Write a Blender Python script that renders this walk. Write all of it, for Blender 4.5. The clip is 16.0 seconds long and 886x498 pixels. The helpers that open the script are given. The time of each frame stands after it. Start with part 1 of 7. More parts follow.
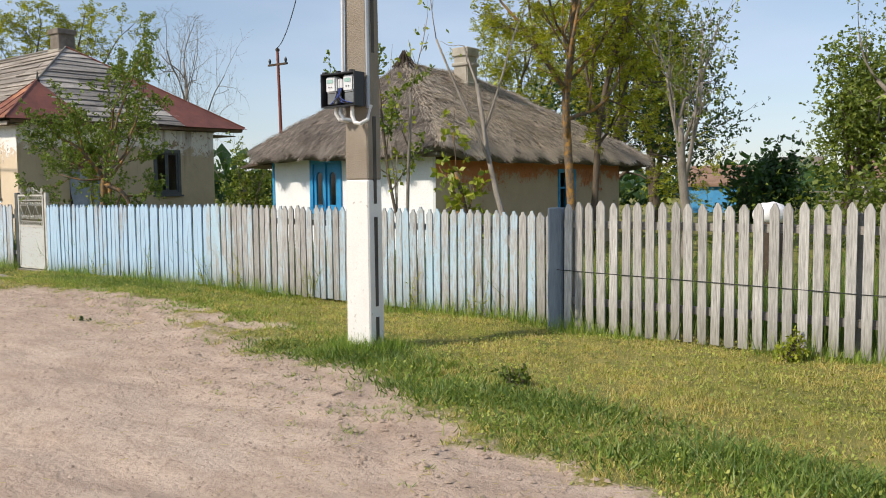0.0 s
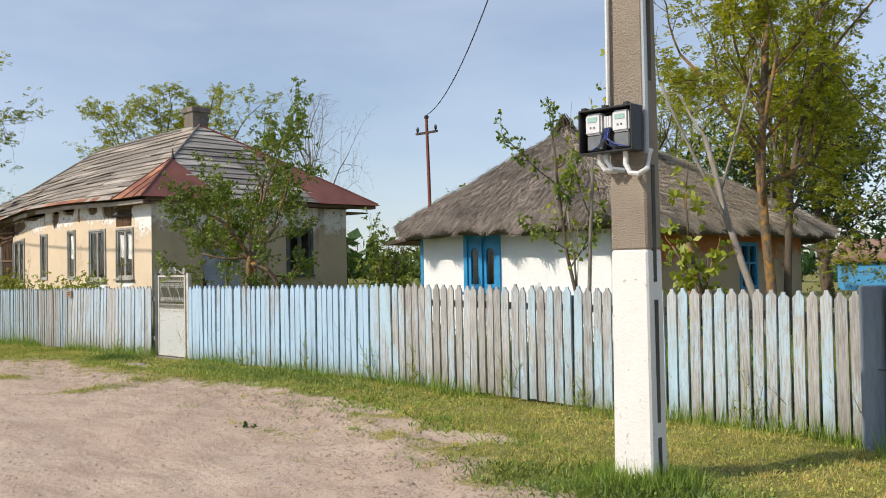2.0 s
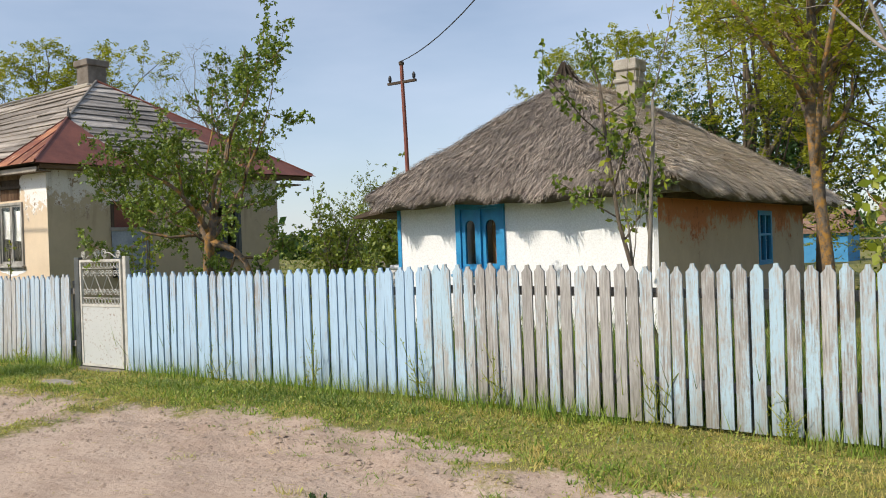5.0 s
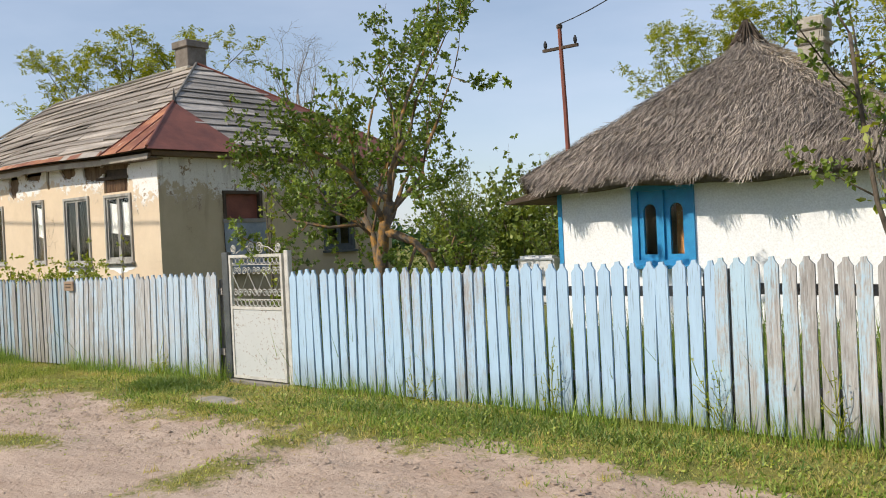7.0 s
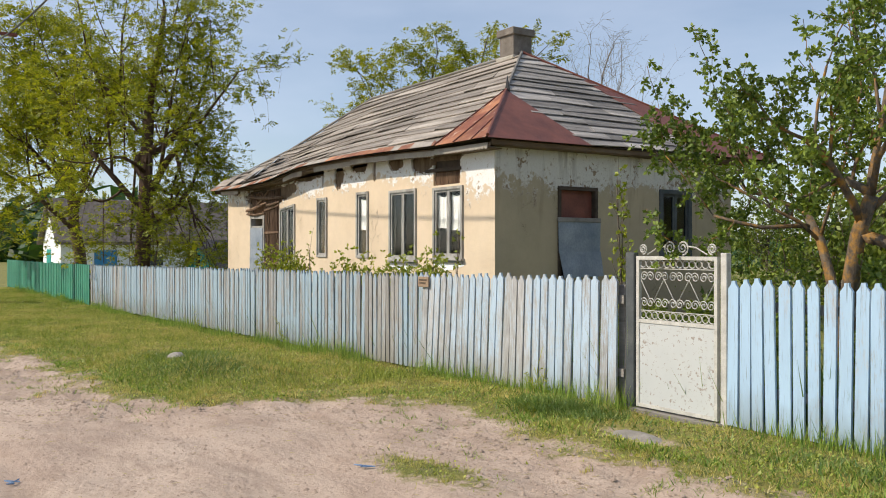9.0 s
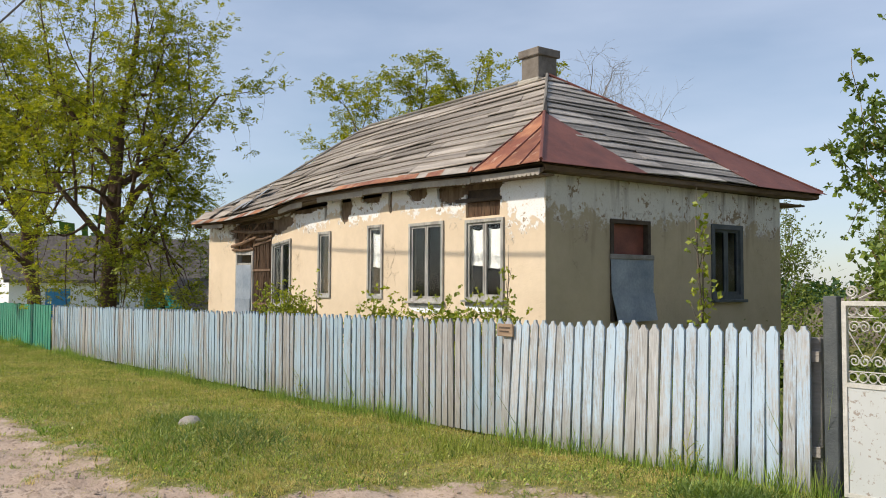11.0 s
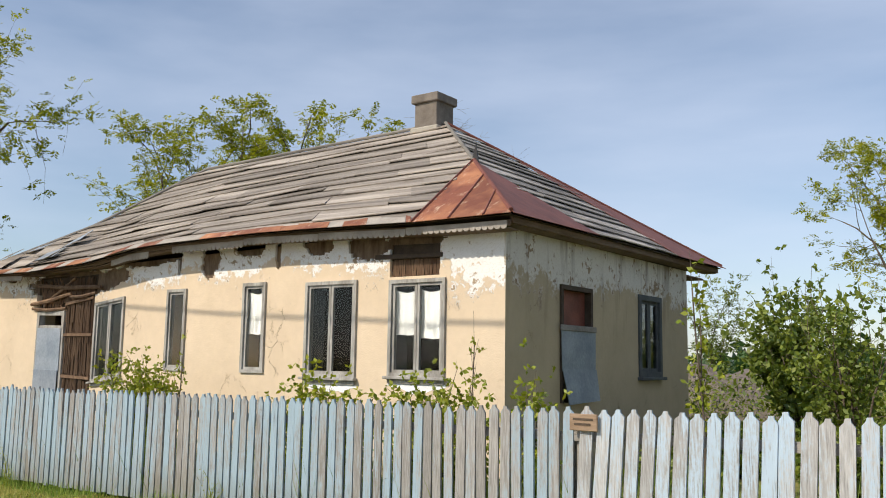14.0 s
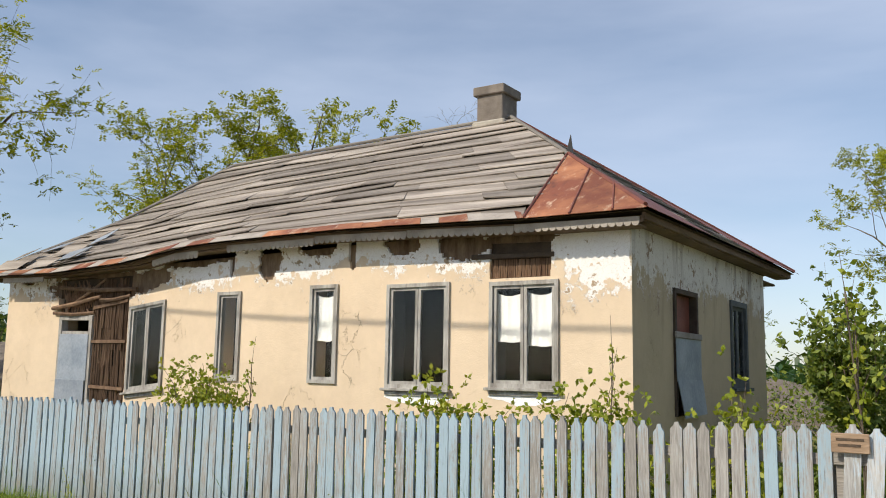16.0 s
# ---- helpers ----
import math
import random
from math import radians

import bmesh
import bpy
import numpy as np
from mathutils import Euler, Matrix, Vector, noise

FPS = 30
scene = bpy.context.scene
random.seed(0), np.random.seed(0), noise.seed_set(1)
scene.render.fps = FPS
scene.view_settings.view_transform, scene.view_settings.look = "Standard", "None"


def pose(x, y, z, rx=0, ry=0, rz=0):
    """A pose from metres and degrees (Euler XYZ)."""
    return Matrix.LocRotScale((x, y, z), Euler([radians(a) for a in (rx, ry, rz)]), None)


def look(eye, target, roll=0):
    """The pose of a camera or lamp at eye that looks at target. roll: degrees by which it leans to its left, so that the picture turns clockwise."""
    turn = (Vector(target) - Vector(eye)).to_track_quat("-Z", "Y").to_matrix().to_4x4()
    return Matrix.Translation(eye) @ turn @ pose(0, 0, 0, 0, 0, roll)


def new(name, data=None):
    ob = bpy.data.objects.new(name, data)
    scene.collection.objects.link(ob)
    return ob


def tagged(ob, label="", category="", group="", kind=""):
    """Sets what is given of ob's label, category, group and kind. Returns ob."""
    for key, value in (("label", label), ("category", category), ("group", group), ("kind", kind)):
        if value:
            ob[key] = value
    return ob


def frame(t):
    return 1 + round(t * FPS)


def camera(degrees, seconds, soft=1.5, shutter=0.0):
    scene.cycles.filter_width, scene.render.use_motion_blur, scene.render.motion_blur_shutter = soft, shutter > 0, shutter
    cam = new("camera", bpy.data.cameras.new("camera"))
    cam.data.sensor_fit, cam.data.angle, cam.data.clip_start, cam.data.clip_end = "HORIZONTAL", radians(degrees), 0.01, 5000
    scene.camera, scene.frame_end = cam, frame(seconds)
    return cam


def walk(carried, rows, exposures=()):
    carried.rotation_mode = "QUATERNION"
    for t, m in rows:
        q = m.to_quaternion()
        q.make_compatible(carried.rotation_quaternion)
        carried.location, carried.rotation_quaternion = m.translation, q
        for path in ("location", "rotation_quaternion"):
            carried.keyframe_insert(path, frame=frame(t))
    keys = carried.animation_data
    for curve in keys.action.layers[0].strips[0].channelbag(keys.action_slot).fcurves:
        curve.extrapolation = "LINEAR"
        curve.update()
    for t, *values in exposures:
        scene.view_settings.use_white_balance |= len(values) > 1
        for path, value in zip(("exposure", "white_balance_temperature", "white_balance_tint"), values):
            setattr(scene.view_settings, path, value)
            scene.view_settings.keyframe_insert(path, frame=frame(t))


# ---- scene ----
cam = camera(53.5, 16.0, soft=1.0)
METRES, EYE, TILT, LEAN, TURN = 18.0, 1.44, 0.0, 0.0, 37.5
ROWS = [
    (0.0, 0.0, 0.0, 0.0, -0.04, -4.09, 0.52),
    (0.5, -0.0145, 0.0291, 0.0001, 1.79, -3.89, 1.13),
    (1.0, -0.0335, 0.0542, -0.0005, 3.17, -3.53, 0.32),
    (1.5, -0.0495, 0.0766, -0.0001, 2.02, -2.56, 0.55),
    (2.0, -0.0707, 0.1036, -0.0014, 6.47, 1.16, 1.03),
    (2.5, -0.0848, 0.1304, -0.0014, 6.59, 0.87, 1.57),
    (3.0, -0.0991, 0.1622, -0.0016, 5.9, 1.21, 0.73),
    (3.5, -0.1195, 0.1873, -0.0027, 5.67, 0.76, 0.76),
    (6.0, -0.222, 0.3034, -0.0013, -8.28, -1.23, 2.73),
    (6.5, -0.2427, 0.3262, -0.002, -10.08, -1.58, 2.81),
    (7.0, -0.2698, 0.3521, 0.0009, 2.03, -0.85, 2.68),
    (7.5, -0.2951, 0.3702, 0.0018, 12.17, -0.57, 2.08),
    (8.0, -0.3207, 0.3926, 0.0003, 18.67, 0.08, 1.32),
    (8.5, -0.3461, 0.4114, -0.0009, 18.97, 0.06, 0.26),
    (9.0, -0.3677, 0.4315, -0.0014, 18.38, 0.03, -0.06),
    (11.5, -0.4954, 0.5263, -0.0004, 13.88, 3.19, -0.74),
    (12.0, -0.5219, 0.5455, -0.0004, 12.2, 3.6, -1.49),
    (12.5, -0.5466, 0.5608, 0.0012, 9.25, 3.75, -1.07),
    (13.0, -0.5735, 0.5804, 0.0018, 7.26, 6.26, -0.76),
    (13.5, -0.6002, 0.5941, 0.0007, 3.72, 6.64, -1.04),
    (14.0, -0.6226, 0.6097, 0.001, -1.36, 7.29, -0.9),
    (14.5, -0.6473, 0.6256, 0.0024, -4.33, 7.85, -0.84),
    (15.0, -0.6708, 0.6387, 0.0027, -4.43, 8.15, -1.4),
    (15.5, -0.6944, 0.6583, 0.0009, -4.17, 7.92, -1.37),
    (16.0, -0.72, 0.669, -0.0002, -4.32, 7.92, -0.97),
]
walk(cam, [(t, pose(0, 0, EYE, TILT, LEAN, TURN) @ pose(METRES * x, METRES * y, METRES * z, 90 + pitch, roll, yaw)) for t, x, y, z, yaw, pitch, roll in ROWS])

# ---- sky, sun, exposure ----
SUN_DIR = Vector((-0.43 * 0.774, -0.903 * 0.774, 0.633)).normalized()
scene.view_settings.exposure = -0.08
world = bpy.data.worlds.new("sky")
scene.world = world
world.use_nodes = True
wt = world.node_tree
sky = wt.nodes.new("ShaderNodeTexSky")
sky.sky_type, sky.sun_disc = "NISHITA", False
sky.sun_elevation = math.asin(SUN_DIR.z)
sky.sun_rotation = math.atan2(SUN_DIR.x, SUN_DIR.y)
sky.air_density, sky.dust_density, sky.ozone_density = 1.0, 0.5, 2.2
wtc = wt.nodes.new("ShaderNodeTexCoord")
wmap = wt.nodes.new("ShaderNodeMapping")
wmap.inputs["Scale"].default_value = (1.0, 1.6, 5.0)
wmap.inputs["Rotation"].default_value = (0.1, 0.2, 0.6)
wn = wt.nodes.new("ShaderNodeTexNoise")
wn.inputs["Scale"].default_value, wn.inputs["Detail"].default_value = 1.3, 6.0
wr = wt.nodes.new("ShaderNodeMapRange")
wr.inputs[1].default_value, wr.inputs[2].default_value = 0.34, 0.78
wr.inputs[3].default_value, wr.inputs[4].default_value = 0.16, 0.70
wmix = wt.nodes.new("ShaderNodeMix")
wmix.data_type = "RGBA"
wmix.inputs[7].default_value = (6.4, 7.05, 8.5, 1)
wt.links.new(wtc.outputs["Generated"], wmap.inputs[0])
wt.links.new(wmap.outputs[0], wn.inputs["Vector"])
wt.links.new(wn.outputs[0], wr.inputs[0])
wt.links.new(wr.outputs[0], wmix.inputs[0])
wt.links.new(sky.outputs[0], wmix.inputs[6])
wt.links.new(wmix.outputs[2], wt.nodes["Background"].inputs[0])
wt.nodes["Background"].inputs[1].default_value = 0.129
sun = new("sun", bpy.data.lights.new("sun", "SUN"))
sun.data.energy, sun.data.angle, sun.data.color = 4.5, radians(0.6), (1.0, 0.885, 0.735)
sun.matrix_world = look(SUN_DIR * 60, (0, 0, 0))


# ---- material helpers ----
def shader(name):
    m = bpy.data.materials.new(name)
    m.use_nodes = True
    nt = m.node_tree
    pos = nt.nodes.new("ShaderNodeNewGeometry").outputs["Position"]
    return m, nt, nt.nodes["Principled BSDF"], pos


def mapped(nt, vec, sx, sy, sz):
    n = nt.nodes.new("ShaderNodeMapping")
    n.inputs["Scale"].default_value = (sx, sy, sz)
    nt.links.new(vec, n.inputs[0])
    return n.outputs[0]


def grain(nt, vec, scale, detail=5.0, rough=0.6):
    n = nt.nodes.new("ShaderNodeTexNoise")
    n.inputs["Scale"].default_value, n.inputs["Detail"].default_value, n.inputs["Roughness"].default_value = scale, detail, rough
    nt.links.new(vec, n.inputs["Vector"])
    return n.outputs[0]


def remap(nt, fac, a, b, c=0.0, d=1.0):
    n = nt.nodes.new("ShaderNodeMapRange")
    for k, v in ((1, a), (2, b), (3, c), (4, d)):
        n.inputs[k].default_value = v
    nt.links.new(fac, n.inputs[0])
    return n.outputs[0]


def calc(nt, op, a, b):
    n = nt.nodes.new("ShaderNodeMath")
    n.operation = op
    for k, v in ((0, a), (1, b)):
        if isinstance(v, (int, float)):
            n.inputs[k].default_value = v
        else:
            nt.links.new(v, n.inputs[k])
    return n.outputs[0]


def blend(nt, fac, a, b, how="MIX"):
    n = nt.nodes.new("ShaderNodeMix")
    n.data_type, n.blend_type = "RGBA", how
    for k, v in ((0, fac), (6, a), (7, b)):
        if isinstance(v, (int, float)):
            n.inputs[k].default_value = v
        elif isinstance(v, tuple):
            n.inputs[k].default_value = (*v, 1)
        else:
            nt.links.new(v, n.inputs[k])
    return n.outputs[2]


def relief(nt, bsdf, height, strength, distance=0.02):
    n = nt.nodes.new("ShaderNodeBump")
    n.inputs["Strength"].default_value, n.inputs["Distance"].default_value = strength, distance
    nt.links.new(height, n.inputs["Height"])
    nt.links.new(n.outputs[0], bsdf.inputs["Normal"])


def per_object(nt):
    return nt.nodes.new("ShaderNodeObjectInfo").outputs["Random"]


def per_island(nt):
    return nt.nodes.new("ShaderNodeNewGeometry").outputs["Random Per Island"]


def finish(nt, bsdf, colour, rough, metal=0.0):
    nt.links.new(colour, bsdf.inputs["Base Color"])
    bsdf.inputs["Roughness"].default_value, bsdf.inputs["Metallic"].default_value = rough, metal


def surface(name, a, b, scale=5.0, fine=70.0, rough=0.85, bump=0.25, metal=0.0, vary=0.0, stretch=(1, 1, 1)):
    """A plain surface of two tones with stains, grain and relief."""
    m, nt, bsdf, pos = shader(name)
    v = mapped(nt, pos, *stretch)
    broad = remap(nt, grain(nt, v, scale), 0.32, 0.68)
    small = grain(nt, v, fine, 3.0)
    col = blend(nt, broad, a, b)
    col = blend(nt, 1.0, col, blend(nt, small, (0.72, 0.72, 0.72), (1.25, 1.25, 1.25)), "MULTIPLY")
    if vary:
        col = blend(nt, 1.0, col, blend(nt, per_object(nt), (1 - vary,) * 3, (1 + vary,) * 3), "MULTIPLY")
    finish(nt, bsdf, col, rough, metal)
    relief(nt, bsdf, small, bump)
    return m


def painted_wood(name, wood_a, wood_b, paint, cover, rough=0.8, uneven=0.16):
    """Upright weathered boards: streaky grain and what is left of a coat of paint."""
    m, nt, bsdf, pos = shader(name)
    rnd = per_object(nt)
    shift = nt.nodes.new("ShaderNodeVectorMath")
    shift.operation = "ADD"
    nt.links.new(pos, shift.inputs[0])
    comb = nt.nodes.new("ShaderNodeCombineXYZ")
    nt.links.new(calc(nt, "MULTIPLY", rnd, 37.0), comb.inputs[2])
    nt.links.new(comb.outputs[0], shift.inputs[1])
    v = mapped(nt, shift.outputs[0], 1, 1, 0.07)
    streak = grain(nt, v, 85.0, 4.0, 0.65)
    wide = grain(nt, mapped(nt, shift.outputs[0], 1, 1, 0.25), 7.0, 3.0)
    wood = blend(nt, remap(nt, streak, 0.3, 0.7), wood_a, wood_b)
    wood = blend(nt, 1.0, wood, blend(nt, rnd, (0.78, 0.77, 0.76), (1.18, 1.18, 1.18)), "MULTIPLY")
    flake = grain(nt, mapped(nt, shift.outputs[0], 1, 1, 0.45), 55.0, 6.0, 0.75)
    worn = calc(nt, "ADD", calc(nt, "MULTIPLY", streak, 0.40), calc(nt, "MULTIPLY", wide, 0.40))
    worn = calc(nt, "ADD", worn, calc(nt, "MULTIPLY", flake, 0.35))
    worn = calc(nt, "ADD", worn, calc(nt, "MULTIPLY", calc(nt, "SUBTRACT", rnd, 0.5), uneven))
    stretch_of = grain(nt, mapped(nt, pos, 1, 1, 0.3), 0.75, 3.0)
    worn = calc(nt, "ADD", worn, calc(nt, "MULTIPLY", calc(nt, "SUBTRACT", stretch_of, 0.5), 0.55))
    cracks = remap(nt, grain(nt, mapped(nt, shift.outputs[0], 1, 1, 0.03), 130.0, 3.0, 0.6), 0.60, 0.70)
    mask = remap(nt, worn, 0.96 - cover * 0.62, 1.09 - cover * 0.62, 1.0, 0.0)
    mask2 = calc(nt, "SUBTRACT", 1.0, mask)
    tone = blend(nt, wide, tuple(c * 0.82 for c in paint), tuple(min(1, c * 1.12) for c in paint))
    col = blend(nt, mask2, wood, tone)
    col = blend(nt, calc(nt, "MULTIPLY", cracks, 0.6), col, (0.10, 0.09, 0.08))
    zsep = nt.nodes.new("ShaderNodeSeparateXYZ")
    nt.links.new(pos, zsep.inputs[0])
    dirt = remap(nt, calc(nt, "ADD", zsep.outputs[2], calc(nt, "MULTIPLY", wide, 0.5)), 0.25, 0.65, 0.55, 0.0)
    col = blend(nt, dirt, col, (0.16, 0.15, 0.10))
    finish(nt, bsdf, col, rough)
    relief(nt, bsdf, streak, 0.5, 0.01)
    return m


def leaf(name, a, b, through_light=0.28):
    m, nt, bsdf, pos = shader(name)
    rnd = per_island(nt)
    col = blend(nt, rnd, a, b)
    col = blend(nt, remap(nt, grain(nt, pos, 1.3, 2.0), 0.35, 0.65, 0.0, 0.5), col, tuple(c * 0.7 for c in a))
    finish(nt, bsdf, col, 0.5)
    tr = nt.nodes.new("ShaderNodeBsdfTranslucent")
    nt.links.new(blend(nt, 1.0, col, (1.4, 1.3, 0.5), "MULTIPLY"), tr.inputs[0])
    mx = nt.nodes.new("ShaderNodeMixShader")
    mx.inputs[0].default_value = through_light
    out = nt.nodes["Material Output"]
    nt.links.new(bsdf.outputs[0], mx.inputs[1])
    nt.links.new(tr.outputs[0], mx.inputs[2])
    nt.links.new(mx.outputs[0], out.inputs[0])
    return m


def grass(name, a, b, dry, share):
    """Blades whose colour goes from green to straw in patches."""
    m, nt, bsdf, pos = shader(name)
    col = blend(nt, per_island(nt), a, b)
    patch = remap(nt, calc(nt, "ADD", grain(nt, pos, 0.8, 4.0, 0.6), calc(nt, "MULTIPLY", grain(nt, pos, 6.0, 2.0), 0.4)), 0.85 - share, 1.05 - share)
    col = blend(nt, patch, col, dry)
    finish(nt, bsdf, col, 0.6)
    tr = nt.nodes.new("ShaderNodeBsdfTranslucent")
    nt.links.new(col, tr.inputs[0])
    mx = nt.nodes.new("ShaderNodeMixShader")
    mx.inputs[0].default_value = 0.4
    nt.links.new(bsdf.outputs[0], mx.inputs[1])
    nt.links.new(tr.outputs[0], mx.inputs[2])
    nt.links.new(mx.outputs[0], nt.nodes["Material Output"].inputs[0])
    return m


def house_wall(name, paint_a, paint_b, bare, clay, z_white, z_soft, clay_at, shine=0.85, corner=None, stains=0.0):
    """Painted clay plaster that has flaked to older white limewash near the top, with clay showing in spots."""
    m, nt, bsdf, pos = shader(name)
    sep = nt.nodes.new("ShaderNodeSeparateXYZ")
    nt.links.new(pos, sep.inputs[0])
    big = grain(nt, pos, 1.1, 5.0, 0.6)
    mid = grain(nt, pos, 7.0, 5.0, 0.7)
    fine = grain(nt, pos, 60.0, 3.0)
    vor = nt.nodes.new("ShaderNodeTexVoronoi")
    vor.feature, vor.inputs["Scale"].default_value = "DISTANCE_TO_EDGE", 2.1
    warp = nt.nodes.new("ShaderNodeVectorMath")
    warp.operation = "ADD"
    nt.links.new(pos, warp.inputs[0])
    cw = nt.nodes.new("ShaderNodeCombineXYZ")
    for k in range(3):
        nt.links.new(calc(nt, "MULTIPLY", mid, 0.35), cw.inputs[k])
    nt.links.new(cw.outputs[0], warp.inputs[1])
    nt.links.new(warp.outputs[0], vor.inputs["Vector"])
    crack = calc(nt, "MULTIPLY", remap(nt, vor.outputs["Distance"], 0.0, 0.010, 1.0, 0.0), remap(nt, big, 0.55, 0.63))
    col = blend(nt, remap(nt, big, 0.35, 0.65), paint_a, paint_b)
    col = blend(nt, 1.0, col, blend(nt, mid, (0.9, 0.9, 0.9), (1.08, 1.08, 1.08)), "MULTIPLY")
    height = calc(nt, "ADD", sep.outputs[2], calc(nt, "MULTIPLY", calc(nt, "SUBTRACT", big, 0.5), 1.5))
    height = calc(nt, "ADD", height, calc(nt, "MULTIPLY", calc(nt, "SUBTRACT", mid, 0.5), 1.3))
    if corner:
        height = calc(nt, "ADD", height, remap(nt, sep.outputs[0], corner, corner + 0.5, 0.0, 0.34))
    flaked = remap(nt, height, z_white, z_white + z_soft)
    chip = nt.nodes.new("ShaderNodeTexVoronoi")
    chip.feature, chip.inputs["Scale"].default_value = "DISTANCE_TO_EDGE", 17.0
    nt.links.new(warp.outputs[0], chip.inputs["Vector"])
    crackle = remap(nt, chip.outputs["Distance"], 0.0, 0.045, 1.0, 0.0)
    fringe = remap(nt, height, z_white - 0.12, z_white + 0.02)
    flaked = calc(nt, "MAXIMUM", flaked, calc(nt, "MULTIPLY", calc(nt, "MULTIPLY", fringe, crackle), 0.9))
    col = blend(nt, flaked, col, bare)
    col = blend(nt, calc(nt, "MULTIPLY", calc(nt, "MULTIPLY", crackle, flaked), 0.35), col, clay)
    spots = remap(nt, calc(nt, "ADD", mid, calc(nt, "MULTIPLY", big, 0.5)), clay_at, clay_at + 0.05)
    spots = calc(nt, "MULTIPLY", spots, remap(nt, height, z_white - 0.1, z_white + 0.1))
    col = blend(nt, spots, col, clay)
    col = blend(nt, calc(nt, "MULTIPLY", crack, 0.7), col, tuple(c * 0.45 for c in clay))
    if stains:
        run = grain(nt, mapped(nt, pos, 1, 1, 0.12), 3.2, 4.0, 0.6)
        run = calc(nt, "MULTIPLY", remap(nt, run, 0.52, 0.68), remap(nt, sep.outputs[2], 1.5, 2.9, 0.0, stains))
        col = blend(nt, run, col, (0.13, 0.085, 0.05))
    finish(nt, bsdf, col, shine)
    relief(nt, bsdf, calc(nt, "SUBTRACT", calc(nt, "ADD", calc(nt, "MULTIPLY", fine, 0.2), calc(nt, "MULTIPLY", mid, 0.5)), calc(nt, "ADD", calc(nt, "MULTIPLY", flaked, 0.35), crack)), 0.6, 0.03)
    return m


# ---- materials ----
CREAM = house_wall("cream_plaster", (0.73, 0.595, 0.43), (0.67, 0.54, 0.385), (0.86, 0.85, 0.83), (0.36, 0.27, 0.17), 2.66, 0.05, 0.84, 0.85, -22.2)
# Cream plaster again, with the shaded side's shade put into darker paint.
SHADED_CREAM = house_wall("shaded_cream_plaster", (0.50, 0.41, 0.27), (0.44, 0.36, 0.235), (0.70, 0.67, 0.60), (0.30, 0.22, 0.14), 2.50, 0.08, 0.84, 0.85, None, 0.75)
LIME = surface("limewash", (0.83, 0.86, 0.89), (0.88, 0.90, 0.92), 2.0, 40, 0.9, 0.12)
CLAY_SIDE = house_wall("clay_plaster", (0.52, 0.42, 0.28), (0.44, 0.35, 0.23), (0.52, 0.20, 0.085), (0.36, 0.14, 0.06), 1.55, 0.14, 0.84)
GREY_WOOD = surface("weathered_wood", (0.19, 0.175, 0.155), (0.30, 0.28, 0.25), 3.0, 60, 0.9, 0.5, vary=0.25, stretch=(0.12, 1, 1))
ROOF_WOOD = surface("roof_boards", (0.17, 0.145, 0.122), (0.45, 0.40, 0.345), 5.0, 60, 0.9, 0.9, vary=0.30, stretch=(0.10, 1.2, 1.2))
ROOF_WOOD_SIDE = surface("roof_boards_side", (0.17, 0.15, 0.13), (0.50, 0.46, 0.41), 5.0, 60, 0.7, 0.9, vary=0.38, stretch=(1.2, 0.10, 1.2))
PALE_WOOD = surface("pale_weathered_wood", (0.30, 0.27, 0.235), (0.44, 0.40, 0.35), 4.0, 60, 0.9, 0.4)
DARK_WOOD = surface("dark_old_wood", (0.045, 0.032, 0.022), (0.10, 0.072, 0.05), 4.0, 40, 0.9, 0.5)
LATH = surface("reed_lath", (0.13, 0.075, 0.045), (0.28, 0.18, 0.11), 9.0, 60, 0.9, 0.6, vary=0.3, stretch=(1, 1, 0.08))
CLAY_BARE = surface("bare_clay_and_reed", (0.10, 0.065, 0.042), (0.26, 0.185, 0.12), 8.0, 45, 0.95, 0.9, stretch=(1, 1, 0.3))
WINDOW_WOOD = surface("grey_painted_wood", (0.23, 0.215, 0.19), (0.50, 0.49, 0.455), 9.0, 80, 0.8, 0.6, stretch=(1, 1, 0.2))
SASH_AND_SHADE = surface("dark_grey_sash_and_shade", (0.05, 0.06, 0.065), (0.10, 0.11, 0.11), 4.0, 60, 0.7, 0.3)
BLUE = surface("blue_gloss_paint", (0.02, 0.24, 0.52), (0.03, 0.31, 0.60), 6.0, 60, 0.45, 0.2)


def rusty_sheet():
    m, nt, bsdf, pos = shader("rusty_red_metal")
    wide, mid, fine = grain(nt, pos, 1.6, 4.0, 0.6), grain(nt, mapped(nt, pos, 1, 0.5, 0.5), 7.0, 5.0, 0.7), grain(nt, pos, 45.0, 3.0)
    col = blend(nt, remap(nt, wide, 0.38, 0.62), (0.20, 0.065, 0.035), (0.41, 0.18, 0.085))
    col = blend(nt, remap(nt, mid, 0.56, 0.68, 0.0, 0.8), col, (0.56, 0.42, 0.30))
    col = blend(nt, remap(nt, mid, 0.40, 0.30, 0.0, 0.7), col, (0.08, 0.035, 0.025))
    col = blend(nt, 1.0, col, blend(nt, per_object(nt), (0.8, 0.8, 0.8), (1.2, 1.2, 1.2)), "MULTIPLY")
    finish(nt, bsdf, col, 0.7, 0.15)
    relief(nt, bsdf, fine, 0.25)
    return m


